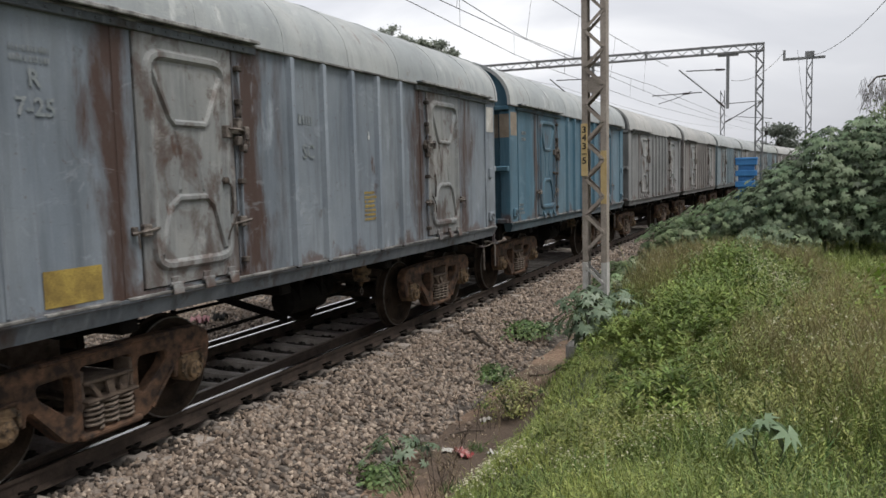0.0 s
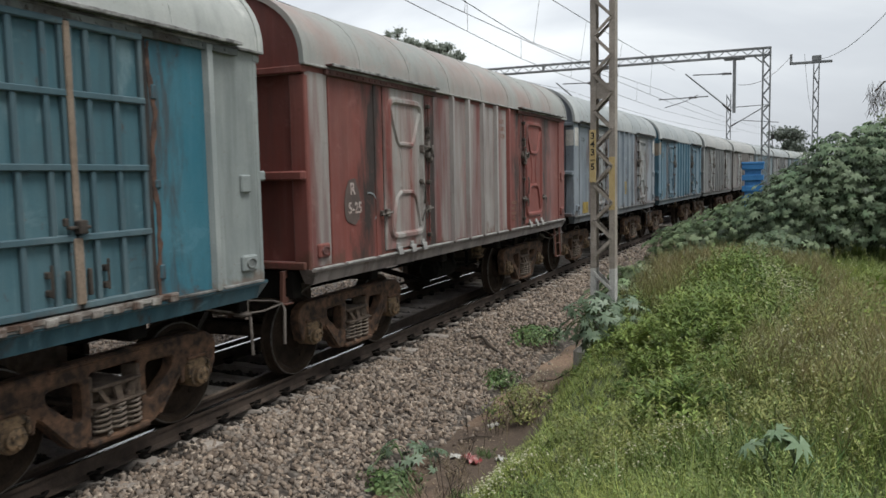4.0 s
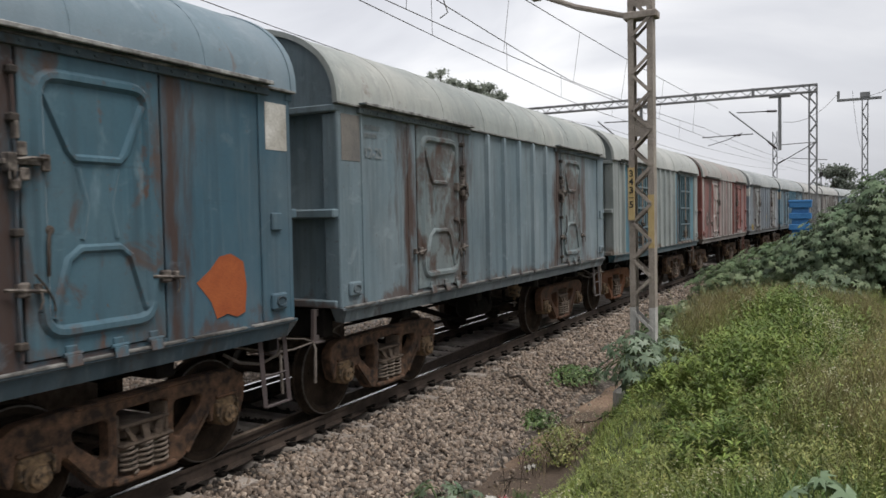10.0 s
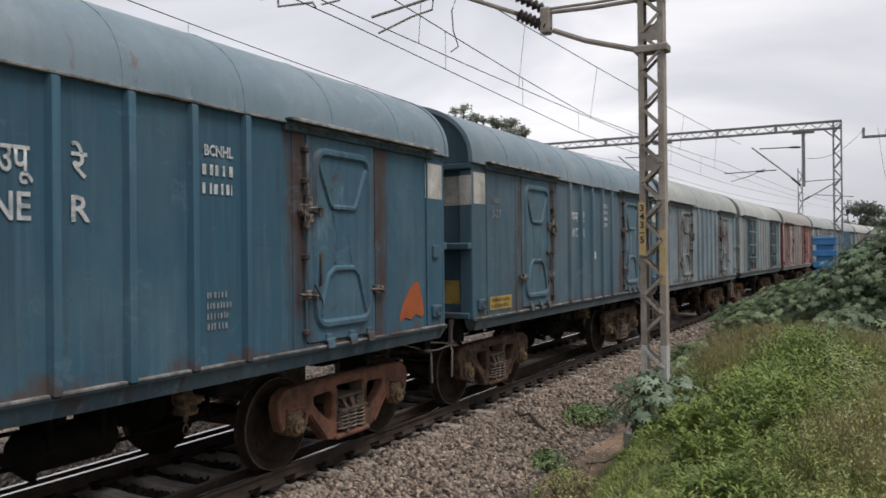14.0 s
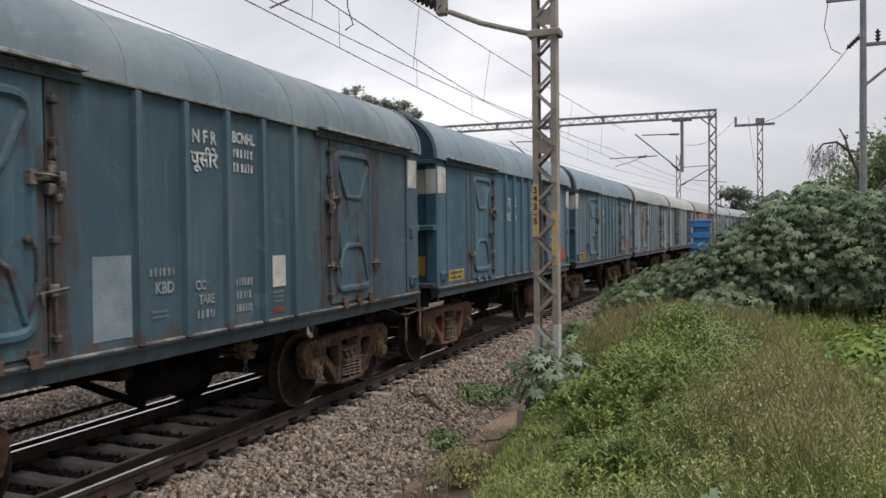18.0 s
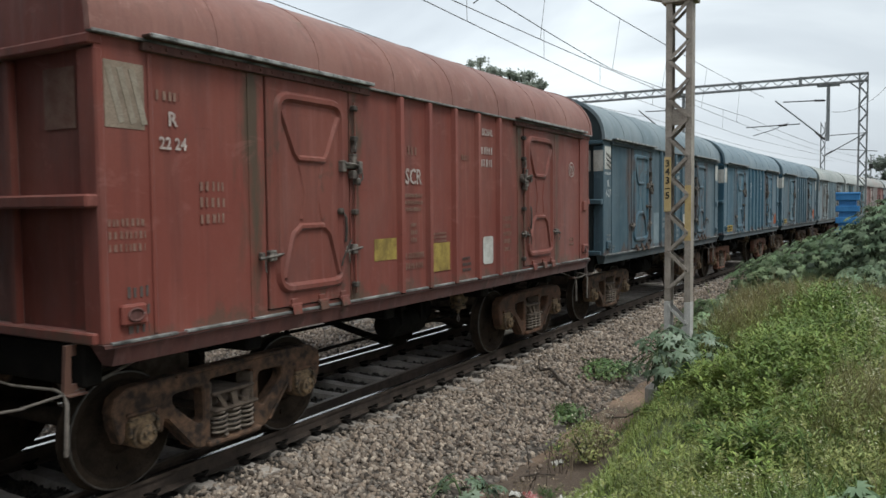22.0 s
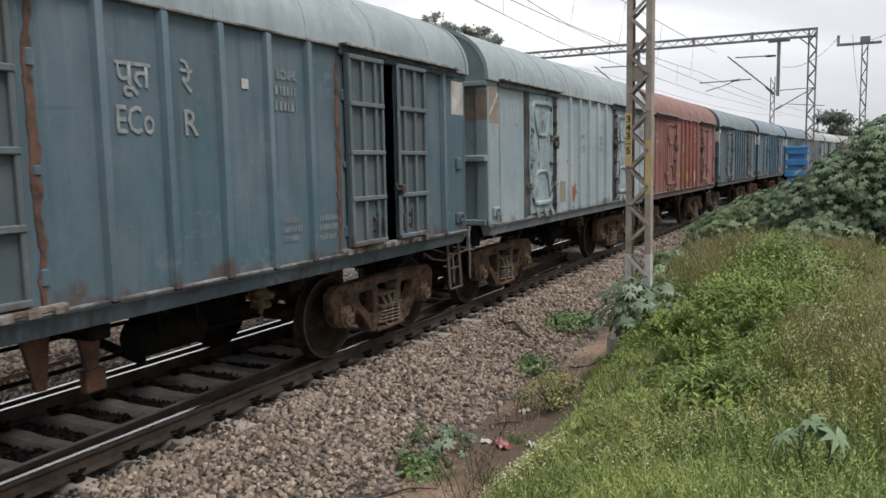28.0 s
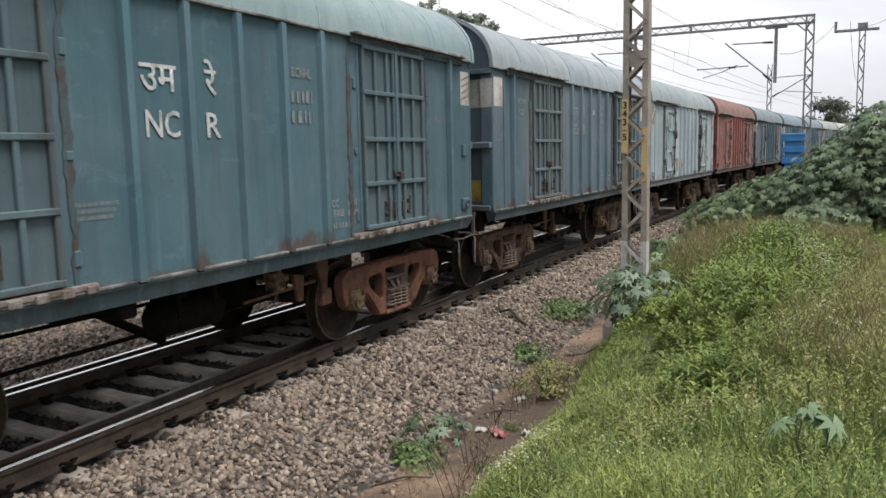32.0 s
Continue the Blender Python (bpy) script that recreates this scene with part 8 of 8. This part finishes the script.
    y = rng.uniform(4.2, 12.0, m)
    x = 3.35 + 0.32 * rng.normal(0, 1, m) - 0.05 * (y - 8) + bend(y)
    ok = (x - bend(y) > 2.95) & (x - bend(y) < 4.0)
    x, y = x[ok], y[ok]
    pos = np.stack([x, y, bank_z(x, y) + 0.006], -1)
    stuff("leaf_litter", [many(*OVATE, pos, upright(len(x), 0.35), rng.uniform(0.015, 0.045, len(x)))], "withered", "scattered dead leaves on the bare soil", "leaf litter")
    S = np.concatenate([np.stack([rng.normal(cx, 0.05, k), rng.normal(cy, 0.07, k)], -1) for cx, cy, k in ((3.45, 8.9, 14), (3.2, 9.9, 12), (3.55, 10.6, 16), (3.6, 7.3, 10), (3.3, 6.1, 8), (3.75, 6.2, 14), (3.1, 8.8, 8), (3.7, 9.2, 16), (3.55, 5.0, 12))])
    per = 9
    Q = np.repeat(S, per, 0)
    h = rng.uniform(0.04, 0.13, len(Q))
    pos = np.stack([Q[:, 0] + rng.normal(0, 0.012, len(Q)), Q[:, 1] + rng.normal(0, 0.012, len(Q)), bank_z(Q[:, 0], Q[:, 1]) - 0.005], -1)
    stuff("sprouts", [many(*BLADE, pos, upright(len(Q), 0.6), np.stack([np.full(len(Q), 0.007), 0.5 * h, h], -1))], "herb", "small green sprouts on the soil strip", "weeds")

    # small pale flower heads
    heads = []
    for cx, cy, sx, sy, m, lift in ((4.70, 4.55, 0.12, 0.22, 60, 0.07), (3.68, 8.4, 0.16, 0.30, 64, 0.40), (5.45, 4.7, 0.32, 0.35, 46, 0.05), (5.7, 5.2, 0.3, 0.4, 34, 0.05), (6.42, 10.4, 0.20, 0.55, 150, 0.26), (6.7, 7.0, 0.45, 0.9, 110, 0.24), (7.8, 8.6, 0.9, 1.8, 150, 0.22), (5.0, 12.4, 0.7, 1.3, 110, 0.24), (6.5, 14.5, 0.8, 0.8, 90, 0.26), (6.6, 8.6, 0.6, 1.1, 130, 0.12)):
        heads.append(np.stack([rng.normal(cx, sx, m), rng.normal(cy, sy, m), np.full(m, lift)], -1))
    q = np.concatenate(heads)
    q = q[(q[:, 1] > 2.5) & ((q[:, 0] - bend(q[:, 1]) > 4.2) | (q[:, 2] > 0.2))]
    per = 5
    q = np.repeat(q, per, 0)
    q[:, :2] += rng.normal(0, 0.026, (len(q), 2))
    z = bank_z(q[:, 0], q[:, 1]) + weed_height(q[:, 0], q[:, 1]) * rng.uniform(0.8, 1.1, len(q)) + q[:, 2] * rng.uniform(0.3, 1.2, len(q))
    pos = np.stack([q[:, 0], q[:, 1], z], -1)
    stuff("flower_heads", [many(*PETAL, pos, upright(len(q), 0.3), rng.uniform(0.0042, 0.0085, len(q)) * np.clip(0.8 + 0.05 * q[:, 1], 1, 1.5))], "flower", "tiny creamy-white flower heads among the weeds", "flowers")

    # the same short turf goes on round and behind the viewer
    own = np.random.default_rng(19)
    m = 34000
    x, y = own.uniform(3.6, 11.0, m), own.uniform(-6.0, 1.15, m)
    keep = own.random(m) < smooth(0.30, 0.62, x - bank_foot(y) + 0.20 * hills(x, y, 0.6, 5.0)) * (0.45 + 0.55 * smooth(-0.5, 0.3, hills(x, y, 0.16, 11.0)))
    x, y = x[keep], y[keep]
    h = weed_height(x, y) * own.uniform(0.40, 1.0, len(x)) + 0.03
    stuff("turf", [many(*BLADE, np.stack([x, y, bank_z(x, y) - 0.01], -1), upright(len(x), 0.38, own), np.stack([own.uniform(0.004, 0.008, len(x)), h * own.uniform(0.5, 1.5, len(x)), h], -1))], "grass", "short uneven green grass on the bank", "grass")


def feathery(P, H, name, label, per, mat="dry_weed", rng=VRNG):
    """Upright stems, each with many fine side shoots towards the top."""
    n = len(P)
    base = bank_z(P[:, 0], P[:, 1])
    pos = np.stack([P[:, 0], P[:, 1], base], -1)
    stems = many(*BLADE, pos, upright(n, 0.14), np.stack([np.full(n, 0.007), 0.2 * H, H], -1))
    X, Y, B, HH = (np.repeat(v, per) for v in (P[:, 0], P[:, 1], base, H))
    m = n * per
    a, k = rng.uniform(0, 6.3, m), rng.uniform(0.3, 1.0, m)
    r = 0.03 * rng.random(m)
    pos = np.stack([X + r * np.cos(a), Y + r * np.sin(a), B + HH * k], -1)
    normal = np.stack([0.55 * np.cos(a), 0.55 * np.sin(a), np.ones(m)], -1) + rng.normal(0, 0.18, (m, 3))
    L = rng.uniform(0.06, 0.16, m) * np.clip(HH / 0.4, 0.5, 1.2)
    shoots = many(*BLADE, pos, facing(normal, rng.uniform(0, 6.3, m)), np.stack([np.full(m, 0.0045), 0.3 * L, L], -1))
    stuff(name, [stems, shoots], mat, label, "weeds")


LEAF_MESH = {}


def leaf_mesh(mat):
    if mat not in LEAF_MESH:
        v, t = palmate()
        LEAF_MESH[mat] = fast_mesh("leaf", v, t, MAT[mat])
    return LEAF_MESH[mat]


def castor(x, y, h, r, count, parts, mat, seed, leaf=(0.13, 0.25), label="castor shrub with broad star-shaped leaves", low=-0.35):
    """A castor shrub: branching stems, stalks and many palmate leaves; the foremost are single pieces."""
    rng = np.random.default_rng(seed)
    gz = float(min(bank_z(np.array(x), np.array(y)), 9))
    if x - track_x(y) < 3.1:
        gz = max(gz, float(bed_z(np.array(x - track_x(y)), np.array(y))))
    root = thing("castor_shrub", label, "shrub", "castor shrubs", at=pose(x, y, gz))
    n = count + parts
    a = rng.uniform(0, 2 * np.pi, n)
    v = rng.uniform(low, 1.0, n)
    lump = 1 + 0.20 * np.sin(3 * a + seed) + 0.12 * np.sin(7 * a + 2 * v * 5)
    shell = rng.uniform(0.40, 1.12, n) ** 0.5 * lump
    rr = r * np.sqrt(np.clip(1 - v * v, 0.02, 1)) * shell
    z = 0.40 * h + 0.60 * h * v * rng.uniform(0.82, 1.06, n)
    pos = np.stack([rr * np.cos(a), rr * np.sin(a), np.maximum(z, 0.06)], -1)
    normal = np.stack([0.75 * np.cos(a), 0.75 * np.sin(a) - 0.15, 0.75 + 0.5 * v], -1) + rng.normal(0, 0.22, (n, 3))
    rot = facing(normal, rng.normal(np.pi, 0.7, n))
    size = rng.uniform(*leaf, n)
    order = np.argsort(pos[:, 1] - 0.3 * pos[:, 2])
    front, rest = order[:parts], order[parts:]
    lv, lt = palmate()
    if len(rest):
        V, T = many(lv, lt, pos[rest], rot[rest], size[rest])
        tagged(part("foliage", fast_mesh("foliage", V, T, MAT[mat]), None, root), kind="stuff")
    for i in front:
        ob = new("leaf", leaf_mesh(mat))
        ob.parent = root
        ob.matrix_basis = Matrix.LocRotScale(Vector(pos[i]), Matrix(rot[i].tolist()).to_quaternion(), (size[i],) * 3)
    bm = bmesh.new()
    tops = []
    for k in range(max(3, int(r * 4))):
        b = rng.uniform(0, 6.28)
        e = Vector((0.55 * r * math.cos(b), 0.55 * r * math.sin(b), h * rng.uniform(0.5, 0.8)))
        add_tube(bm, [(0.05 * math.cos(b), 0.05 * math.sin(b), -0.05), (e.x * 0.35, e.y * 0.35, e.z * 0.45), e], [0.035 * h ** 0.5, 0.025 * h ** 0.5, 0.012], 6)
        tops.append(e)
    part("stem", bm, MAT["stem_green"], root)
    bm = bmesh.new()
    for i in order[: min(n, 160)]:
        p = Vector(pos[i])
        t = min(tops, key=lambda q: (q - p).length)
        add_tube(bm, [t.lerp(Vector((0, 0, 0.2 * h)), 0.15), t.lerp(p, 0.6) + Vector((0, 0, 0.02)), p], 0.006, 4, False)
    tagged(part("leaf_stalk", bm, MAT["stem_green"], root), kind="stuff")
    return root


def leafy_shrub(x, y, h, r, count, mat, seed, label, leaf=(0.06, 0.13)):
    rng = np.random.default_rng(seed)
    gz = float(bank_z(np.array(x), np.array(y)))
    if x - track_x(y) < 3.0:
        gz = float(bed_z(np.array(x - track_x(y)), np.array(y)))
    root = thing("leafy_shrub", label, "shrub", at=pose(x, y, gz))
    a, v = rng.uniform(0, 6.28, count), rng.uniform(-0.4, 1, count)
    rr = r * np.sqrt(np.clip(1 - v * v, 0.02, 1)) * rng.uniform(0.3, 1.12, count) * (1 + 0.28 * np.sin(3 * a + seed) + 0.18 * np.sin(7 * a + 2 * seed))
    pos = np.stack([rr * np.cos(a), rr * np.sin(a), np.maximum(0.4 * h + 0.6 * h * v, 0.03)], -1)
    normal = np.stack([0.6 * np.cos(a), 0.6 * np.sin(a), 0.7 + 0.5 * v], -1) + rng.normal(0, 0.3, (count, 3))
    V, T = many(*OVATE, pos, facing(normal, rng.uniform(0, 6.3, count)), rng.uniform(*leaf, count))
    tagged(part("foliage", fast_mesh("foliage", V, T, MAT[mat]), None, root), kind="stuff")
    bm = bmesh.new()
    for k in range(9):
        b = 0.7 * k
        add_tube(bm, [(0, 0, -0.05), (0.3 * r * math.cos(b), 0.3 * r * math.sin(b), 0.35 * h), (0.6 * r * math.cos(b), 0.6 * r * math.sin(b), 0.7 * h)], [0.014, 0.01, 0.005], 5)
    part("stem", bm, MAT["stem_green"], root)


def tree(x, y, z, h, spread, clumps, per, seed, label, leaf=0.45, bare=0.45, mat="far_leaf_hazed"):
    """A tree: tapered trunk, limbs and a crown of separate leaf clumps with gaps."""
    rng = np.random.default_rng(seed)
    root = thing("tree", label, "tree", at=pose(x, y, z))
    bm = bmesh.new()
    add_tube(bm, [(0, 0, -0.3), (0.02 * h, 0.01 * h, 0.35 * h), (-0.01 * h, 0, 0.75 * h)], [0.028 * h, 0.02 * h, 0.008 * h], 8)
    P = []
    for k in range(clumps):
        a, v = rng.uniform(0, 6.28), rng.uniform(0, 1)
        rr = spread * (0.35 + 0.65 * math.sqrt(max(0, 1 - (1.6 * v - 0.6) ** 2))) * rng.uniform(0.5, 1.0)
        c = Vector((rr * math.cos(a), rr * math.sin(a), h * (bare + (1 - bare) * v)))
        s = Vector((0, 0, h * (0.35 + 0.35 * v)))
        add_tube(bm, [s, s.lerp(c, 0.55) + Vector((0, 0, 0.03 * h)), c], [0.010 * h, 0.006 * h, 0.003 * h], 5)
        q = rng.normal(0, 1, (per, 3)) * np.array([0.20, 0.20, 0.13]) * spread * rng.uniform(0.7, 1.2)
        P.append(np.array(c)[None] + q)
    P = np.concatenate(P)
    n = len(P)
    normal = rng.normal(0, 1, (n, 3)) + np.array([0, 0, 0.6])
    V, T = many(*OVATE, P, facing(normal, rng.uniform(0, 6.3, n)), rng.uniform(0.6, 1.3, n) * leaf)
    part("trunk", bm, MAT["bark"], root)
    tagged(part("crown", fast_mesh("crown", V, T, MAT[mat]), None, root), kind="stuff")


def build_plants():
    build_turf()
    big = "large castor shrub with broad drooping star-shaped leaves"
    rows = [(3.7, 18.9, 0.72, 0.75, 150, 24), (4.5, 18.4, 0.98, 0.85, 200, 26), (5.25, 18.5, 1.30, 0.9, 260, 26), (5.95, 18.2, 1.55, 0.9, 300, 28),
            (6.65, 17.9, 2.10, 0.95, 380, 30), (7.4, 17.9, 2.72, 1.05, 460, 32), (8.15, 18.0, 2.92, 1.15, 480, 30), (9.1, 17.7, 2.62, 1.15, 430, 28), (10.2, 17.6, 2.35, 1.2, 400, 20), (11.5, 17.4, 2.3, 1.3, 380, 10), (6.7, 20.2, 1.9, 1.2, 260, 0), (9.0, 20.4, 2.8, 1.5, 320, 0), (6.3, 16.9, 0.80, 0.7, 150, 20)]
    for k, (x, y, h, r, c, p) in enumerate(rows):
        castor(x, y, h, r, int((3.4 if x < 5.5 else 2.8) * c), p, "castor_young" if x < 5.5 else "castor", 40 + k, (0.06, 0.15) if x < 5.5 else (0.07, 0.18), big, -0.38)
    castor(4.24, 9.62, 0.70, 0.42, 50, 30, "castor_blue", 61, (0.075, 0.155), "young blue-green castor plant at the mast foot", -0.6)
    castor(4.55, 10.1, 0.50, 0.36, 20, 12, "castor_blue", 62, (0.07, 0.13), "young blue-green castor plant in the grass")
    castor(6.40, 4.50, 0.47, 0.17, 0, 9, "castor_pale", 63, (0.09, 0.15), "small pale castor plant standing in the weeds", 0.45)
    castor(2.92, 6.75, 0.26, 0.36, 14, 14, "castor_blue", 64, (0.06, 0.12), "low castor seedling on the edge of the ballast")
    castor(2.75, 12.7, 0.26, 0.30, 14, 8, "castor_blue", 65, (0.05, 0.10), "low green plant on the ballast shoulder")
    castor(3.45, 15.6, 0.75, 0.65, 110, 12, "castor_young", 67, (0.10, 0.2), "young blue-green castor plant by the ballast")
    castor(3.5, 17.3, 0.85, 0.75, 140, 12, "castor_young", 68, (0.10, 0.2), "young castor plant by the ballast")
    leafy_shrub(8.05, 9.2, 0.92, 1.02, 4400, "yellow_leaf", 71, "bright yellow-green leafy shrub in the grass")
    leafy_shrub(9.3, 9.7, 0.85, 0.8, 1700, "yellow_leaf", 72, "bright yellow-green leafy shrub in the grass")
    leafy_shrub(9.9, 14.3, 1.1, 1.0, 1300, "weed", 73, "green leafy shrub at the foot of the castors")
    leafy_shrub(3.02, 6.25, 0.18, 0.27, 620, "herb", 74, "low green herb on the ballast edge", (0.035, 0.085))
    leafy_shrub(2.80, 10.0, 0.20, 0.30, 560, "herb", 75, "low green herb on the ballast edge", (0.035, 0.08))
    leafy_shrub(2.55, 12.3, 0.27, 0.48, 1000, "herb", 76, "low spreading green herb on the ballast edge", (0.04, 0.09))
    leafy_shrub(3.62, 8.45, 0.46, 0.42, 1000, "olive_weed", 77, "pale small-leaved weed on damp soil", (0.025, 0.055))
    leafy_shrub(3.42, 9.1, 0.24, 0.30, 420, "olive_weed", 78, "pale small-leaved weed on damp soil", (0.025, 0.05))
    # trees far beyond the train, their leaf colour paled for haze, and down the line
    tree(-37.6, 87, -0.5, 20.8, 2.03, 15, 137, 81, "distant tree with a ragged grey-green crown paled for haze", 0.40, 0.72)
    tree(-35.0, 87, -0.5, 19.6, 1.35, 11, 125, 84, "distant tree with a ragged grey-green crown paled for haze", 0.40, 0.74)
    tree(-33.2, 87, -0.5, 18.9, 1.22, 10, 125, 82, "distant tree with a ragged grey-green crown paled for haze", 0.40, 0.74)
    tree(-31.1, 87, -0.5, 19.3, 2.03, 20, 162, 83, "distant tree with a ragged grey-green crown paled for haze", 0.40, 0.72)
    tree(-29.6, 87, -0.5, 18.0, 0.94, 8, 112, 89, "distant tree with a ragged grey-green crown paled for haze", 0.40, 0.76)
    tree(6.4, 118, 0, 7.6, 2.8, 40, 170, 85, "round dark tree far down the line", 0.45, 0.3, "far_dark")
    tree(13.7, 38, 0.2, 5.9, 2.7, 46, 260, 86, "dense green tree behind the castor shrubs", 0.24, 0.25, "tree_leaf")
    tree(17.6, 41, 0.2, 6.9, 3.4, 46, 260, 87, "dense green tree behind the castor shrubs", 0.26, 0.25, "tree_leaf")
    tree(11.6, 44, 0.2, 4.3, 2.2, 30, 200, 88, "dense green tree behind the castor shrubs", 0.24, 0.25, "tree_leaf")
    dead_tree()


def dead_tree():
    t = thing("dead_tree", "bare crooked dead tree behind the shrubs", "tree")
    g = (11.9, 33.0)
    bm = bmesh.new()
    add_tube(bm, [(g[0] - 0.7, g[1], 0.2), (g[0] - 0.8, g[1], 3.0), (g[0] - 1.0, g[1], 4.4), (g[0] - 1.35, g[1], 5.25), (g[0] - 1.75, g[1], 5.6), (g[0] - 2.2, g[1], 5.55), (g[0] - 2.5, g[1], 5.2)], [0.13, 0.10, 0.08, 0.06, 0.045, 0.035, 0.02], 7)
    add_tube(bm, [(g[0] - 1.35, g[1], 5.25), (g[0] - 1.45, g[1], 5.7), (g[0] - 1.65, g[1], 6.1)], [0.05, 0.04, 0.025], 6)
    add_tube(bm, [(g[0] - 0.8, g[1], 3.2), (g[0] + 0.3, g[1], 4.6), (g[0] + 1.1, g[1], 5.15), (g[0] + 1.9, g[1], 5.2)], [0.07, 0.06, 0.045, 0.03], 6)
    part("trunk", bm, MAT["bark"], t)
    rng = random.Random(5)
    bm = bmesh.new()
    for k in range(130):
        a = Vector((g[0] - rng.uniform(1.7, 2.7), g[1] + rng.uniform(-0.3, 0.3), rng.uniform(4.95, 5.6)))
        add_tube(bm, [a, a + Vector((rng.uniform(-0.15, 0.15), 0, -0.35)), a + Vector((rng.uniform(-0.25, 0.25), 0, -rng.uniform(0.4, 0.9)))], 0.006, 3, False)
    tagged(part("twig_spray", bm, MAT["twig_grey"], t), kind="stuff")


# ------------------------------------------------------------- litter and small things
def crumpled(name, x, y, z, sx, sy, sz, mat, label, seed):
    rng = np.random.default_rng(seed)
    n = 7
    X, Y = np.meshgrid(np.linspace(-1, 1, n), np.linspace(-1, 1, n))
    Z = rng.uniform(0, 1, (n, n)) * sz
    a = rng.uniform(0, 3)
    U, V = X * sx + rng.normal(0, 0.1 * sx, (n, n)), Y * sy + rng.normal(0, 0.1 * sy, (n, n))
    me = grid_mesh(name, x + U * math.cos(a) - V * math.sin(a), y + U * math.sin(a) + V * math.cos(a), z + Z, MAT[mat])
    tagged(new(name, me), label, "litter")


def build_litter():
    def g(x, y):
        return float(bank_z(np.array(x), np.array(y)))
    crumpled("wrapper", 3.52, 7.05, g(3.52, 7.05), 0.12, 0.06, 0.07, "packet_red", "crumpled red and white plastic packet on the soil", 1)
    crumpled("wrapper", 3.36, 7.10, g(3.36, 7.10), 0.10, 0.05, 0.04, "white_paint", "crumpled whitish packet on the soil", 2)
    crumpled("wrapper", 3.33, 8.25, g(3.33, 8.25), 0.08, 0.04, 0.045, "white_paint", "white scrap of plastic on damp soil", 3)
    crumpled("wrapper", 3.80, 7.15, g(3.80, 7.15), 0.04, 0.06, 0.06, "white_paint", "pale scrap of cloth beside the grass", 4)
    crumpled("wrapper", -2.95, 10.7, -0.2, 0.17, 0.10, 0.15, "pink_plastic", "pink plastic bag lying beyond the rails", 5)
    crumpled("wrapper", -2.72, 10.98, -0.2, 0.12, 0.09, 0.16, "ink_black", "dark plastic bag lying beyond the rails", 6)
    crumpled("wrapper", -2.9, 6.4, -0.2, 0.05, 0.04, 0.04, "white_paint", "white scrap on the ballast", 7)
    rng = random.Random(9)
    st = thing("dry_twigs", "dark leafless twigs standing in the soil strip", "twigs")
    for cx, cy, n in ((3.42, 7.35, 6), (3.66, 6.2, 5), (3.75, 8.6, 5), (3.5, 7.9, 3), (3.8, 5.6, 7)):
        bm = bmesh.new()
        for k in range(n):
            x, y = cx + rng.gauss(0, 0.07), cy + rng.gauss(0, 0.20)
            h = rng.uniform(0.14, 0.62)
            dx, dy = rng.uniform(-0.22, 0.22), rng.uniform(-0.22, 0.22)
            z = g(x, y)
            add_tube(bm, [(x, y, z - 0.02), (x + dx * 0.4, y + dy * 0.4, z + 0.5 * h), (x + dx, y + dy, z + h)], [0.0045, 0.0035, 0.0015], 4)
            for j in range(4):
                f = rng.uniform(0.4, 0.9)
                s = Vector((x + dx * f, y + dy * f, z + h * f))
                add_tube(bm, [s, s + Vector((rng.uniform(-0.1, 0.1), rng.uniform(-0.1, 0.1), 0.08))], [0.003, 0.0015], 3)
        part("twig_clump", bm, MAT["twig"], st)
    ld = thing("fallen_branch", "dark fallen branch lying on the ballast", "branch")
    part("branch_stem", tube([(x, y, float(bed_z(np.array(x), np.array(y))) + lift) for x, y, lift in ((1.75, 11.5, 0.05), (1.92, 11.15, 0.07), (2.06, 11.2, 0.13), (2.28, 11.05, 0.09), (2.52, 11.0, 0.07), (2.75, 10.8, 0.05))], [0.016, 0.024, 0.026, 0.024, 0.018, 0.010], 6), MAT["twig"], ld)
    for x, y, dx, dy in ((3.25, 10.25, 0.5, 0.02), (3.35, 9.35, 0.35, -0.22), (2.95, 5.6, 0.42, 0.28), (3.15, 7.6, 0.3, 0.25)):
        st = thing("fallen_stick", "dry brown stick lying on bare soil", "stick")
        part("stick", tube([(x, y, g(x, y) + 0.02), (x + dx / 2, y + dy / 2 + 0.03, g(x + dx / 2, y + dy / 2) + 0.03), (x + dx, y + dy, g(x + dx, y + dy) + 0.015)], [0.012, 0.010, 0.006], 5), MAT["twig"], st)


build_plants()
build_litter()


# ------------------------------------------------------------- what moves
def motions():
    seconds = [0.0] + [1.0 * k for k in range(1, 33)]
    turns = [0.2 * k for k in range(161)]
    for index, w, turning in WHEELS:
        rows = []
        for t in seconds:
            y = train_at(t) - index * PITCH
            rows.append((t, pose(track_x(y), y, 0, 0, 0, track_turn(y))))
        walk(w, rows)
        if not -1 <= index:
            continue
        for wheel, yy in turning:
            # rolling forward: the top of the wheel goes ahead
            walk(wheel, [(t, pose(0, yy, 0.5, -math.degrees((train_at(t) - index * 1.7) / 0.5), 0, 0)) for t in turns])
    for index, w, turning in WHEELS:
        if index < -1:
            for wheel, yy in turning:
                wheel.location = (0, yy, 0.5)


motions()
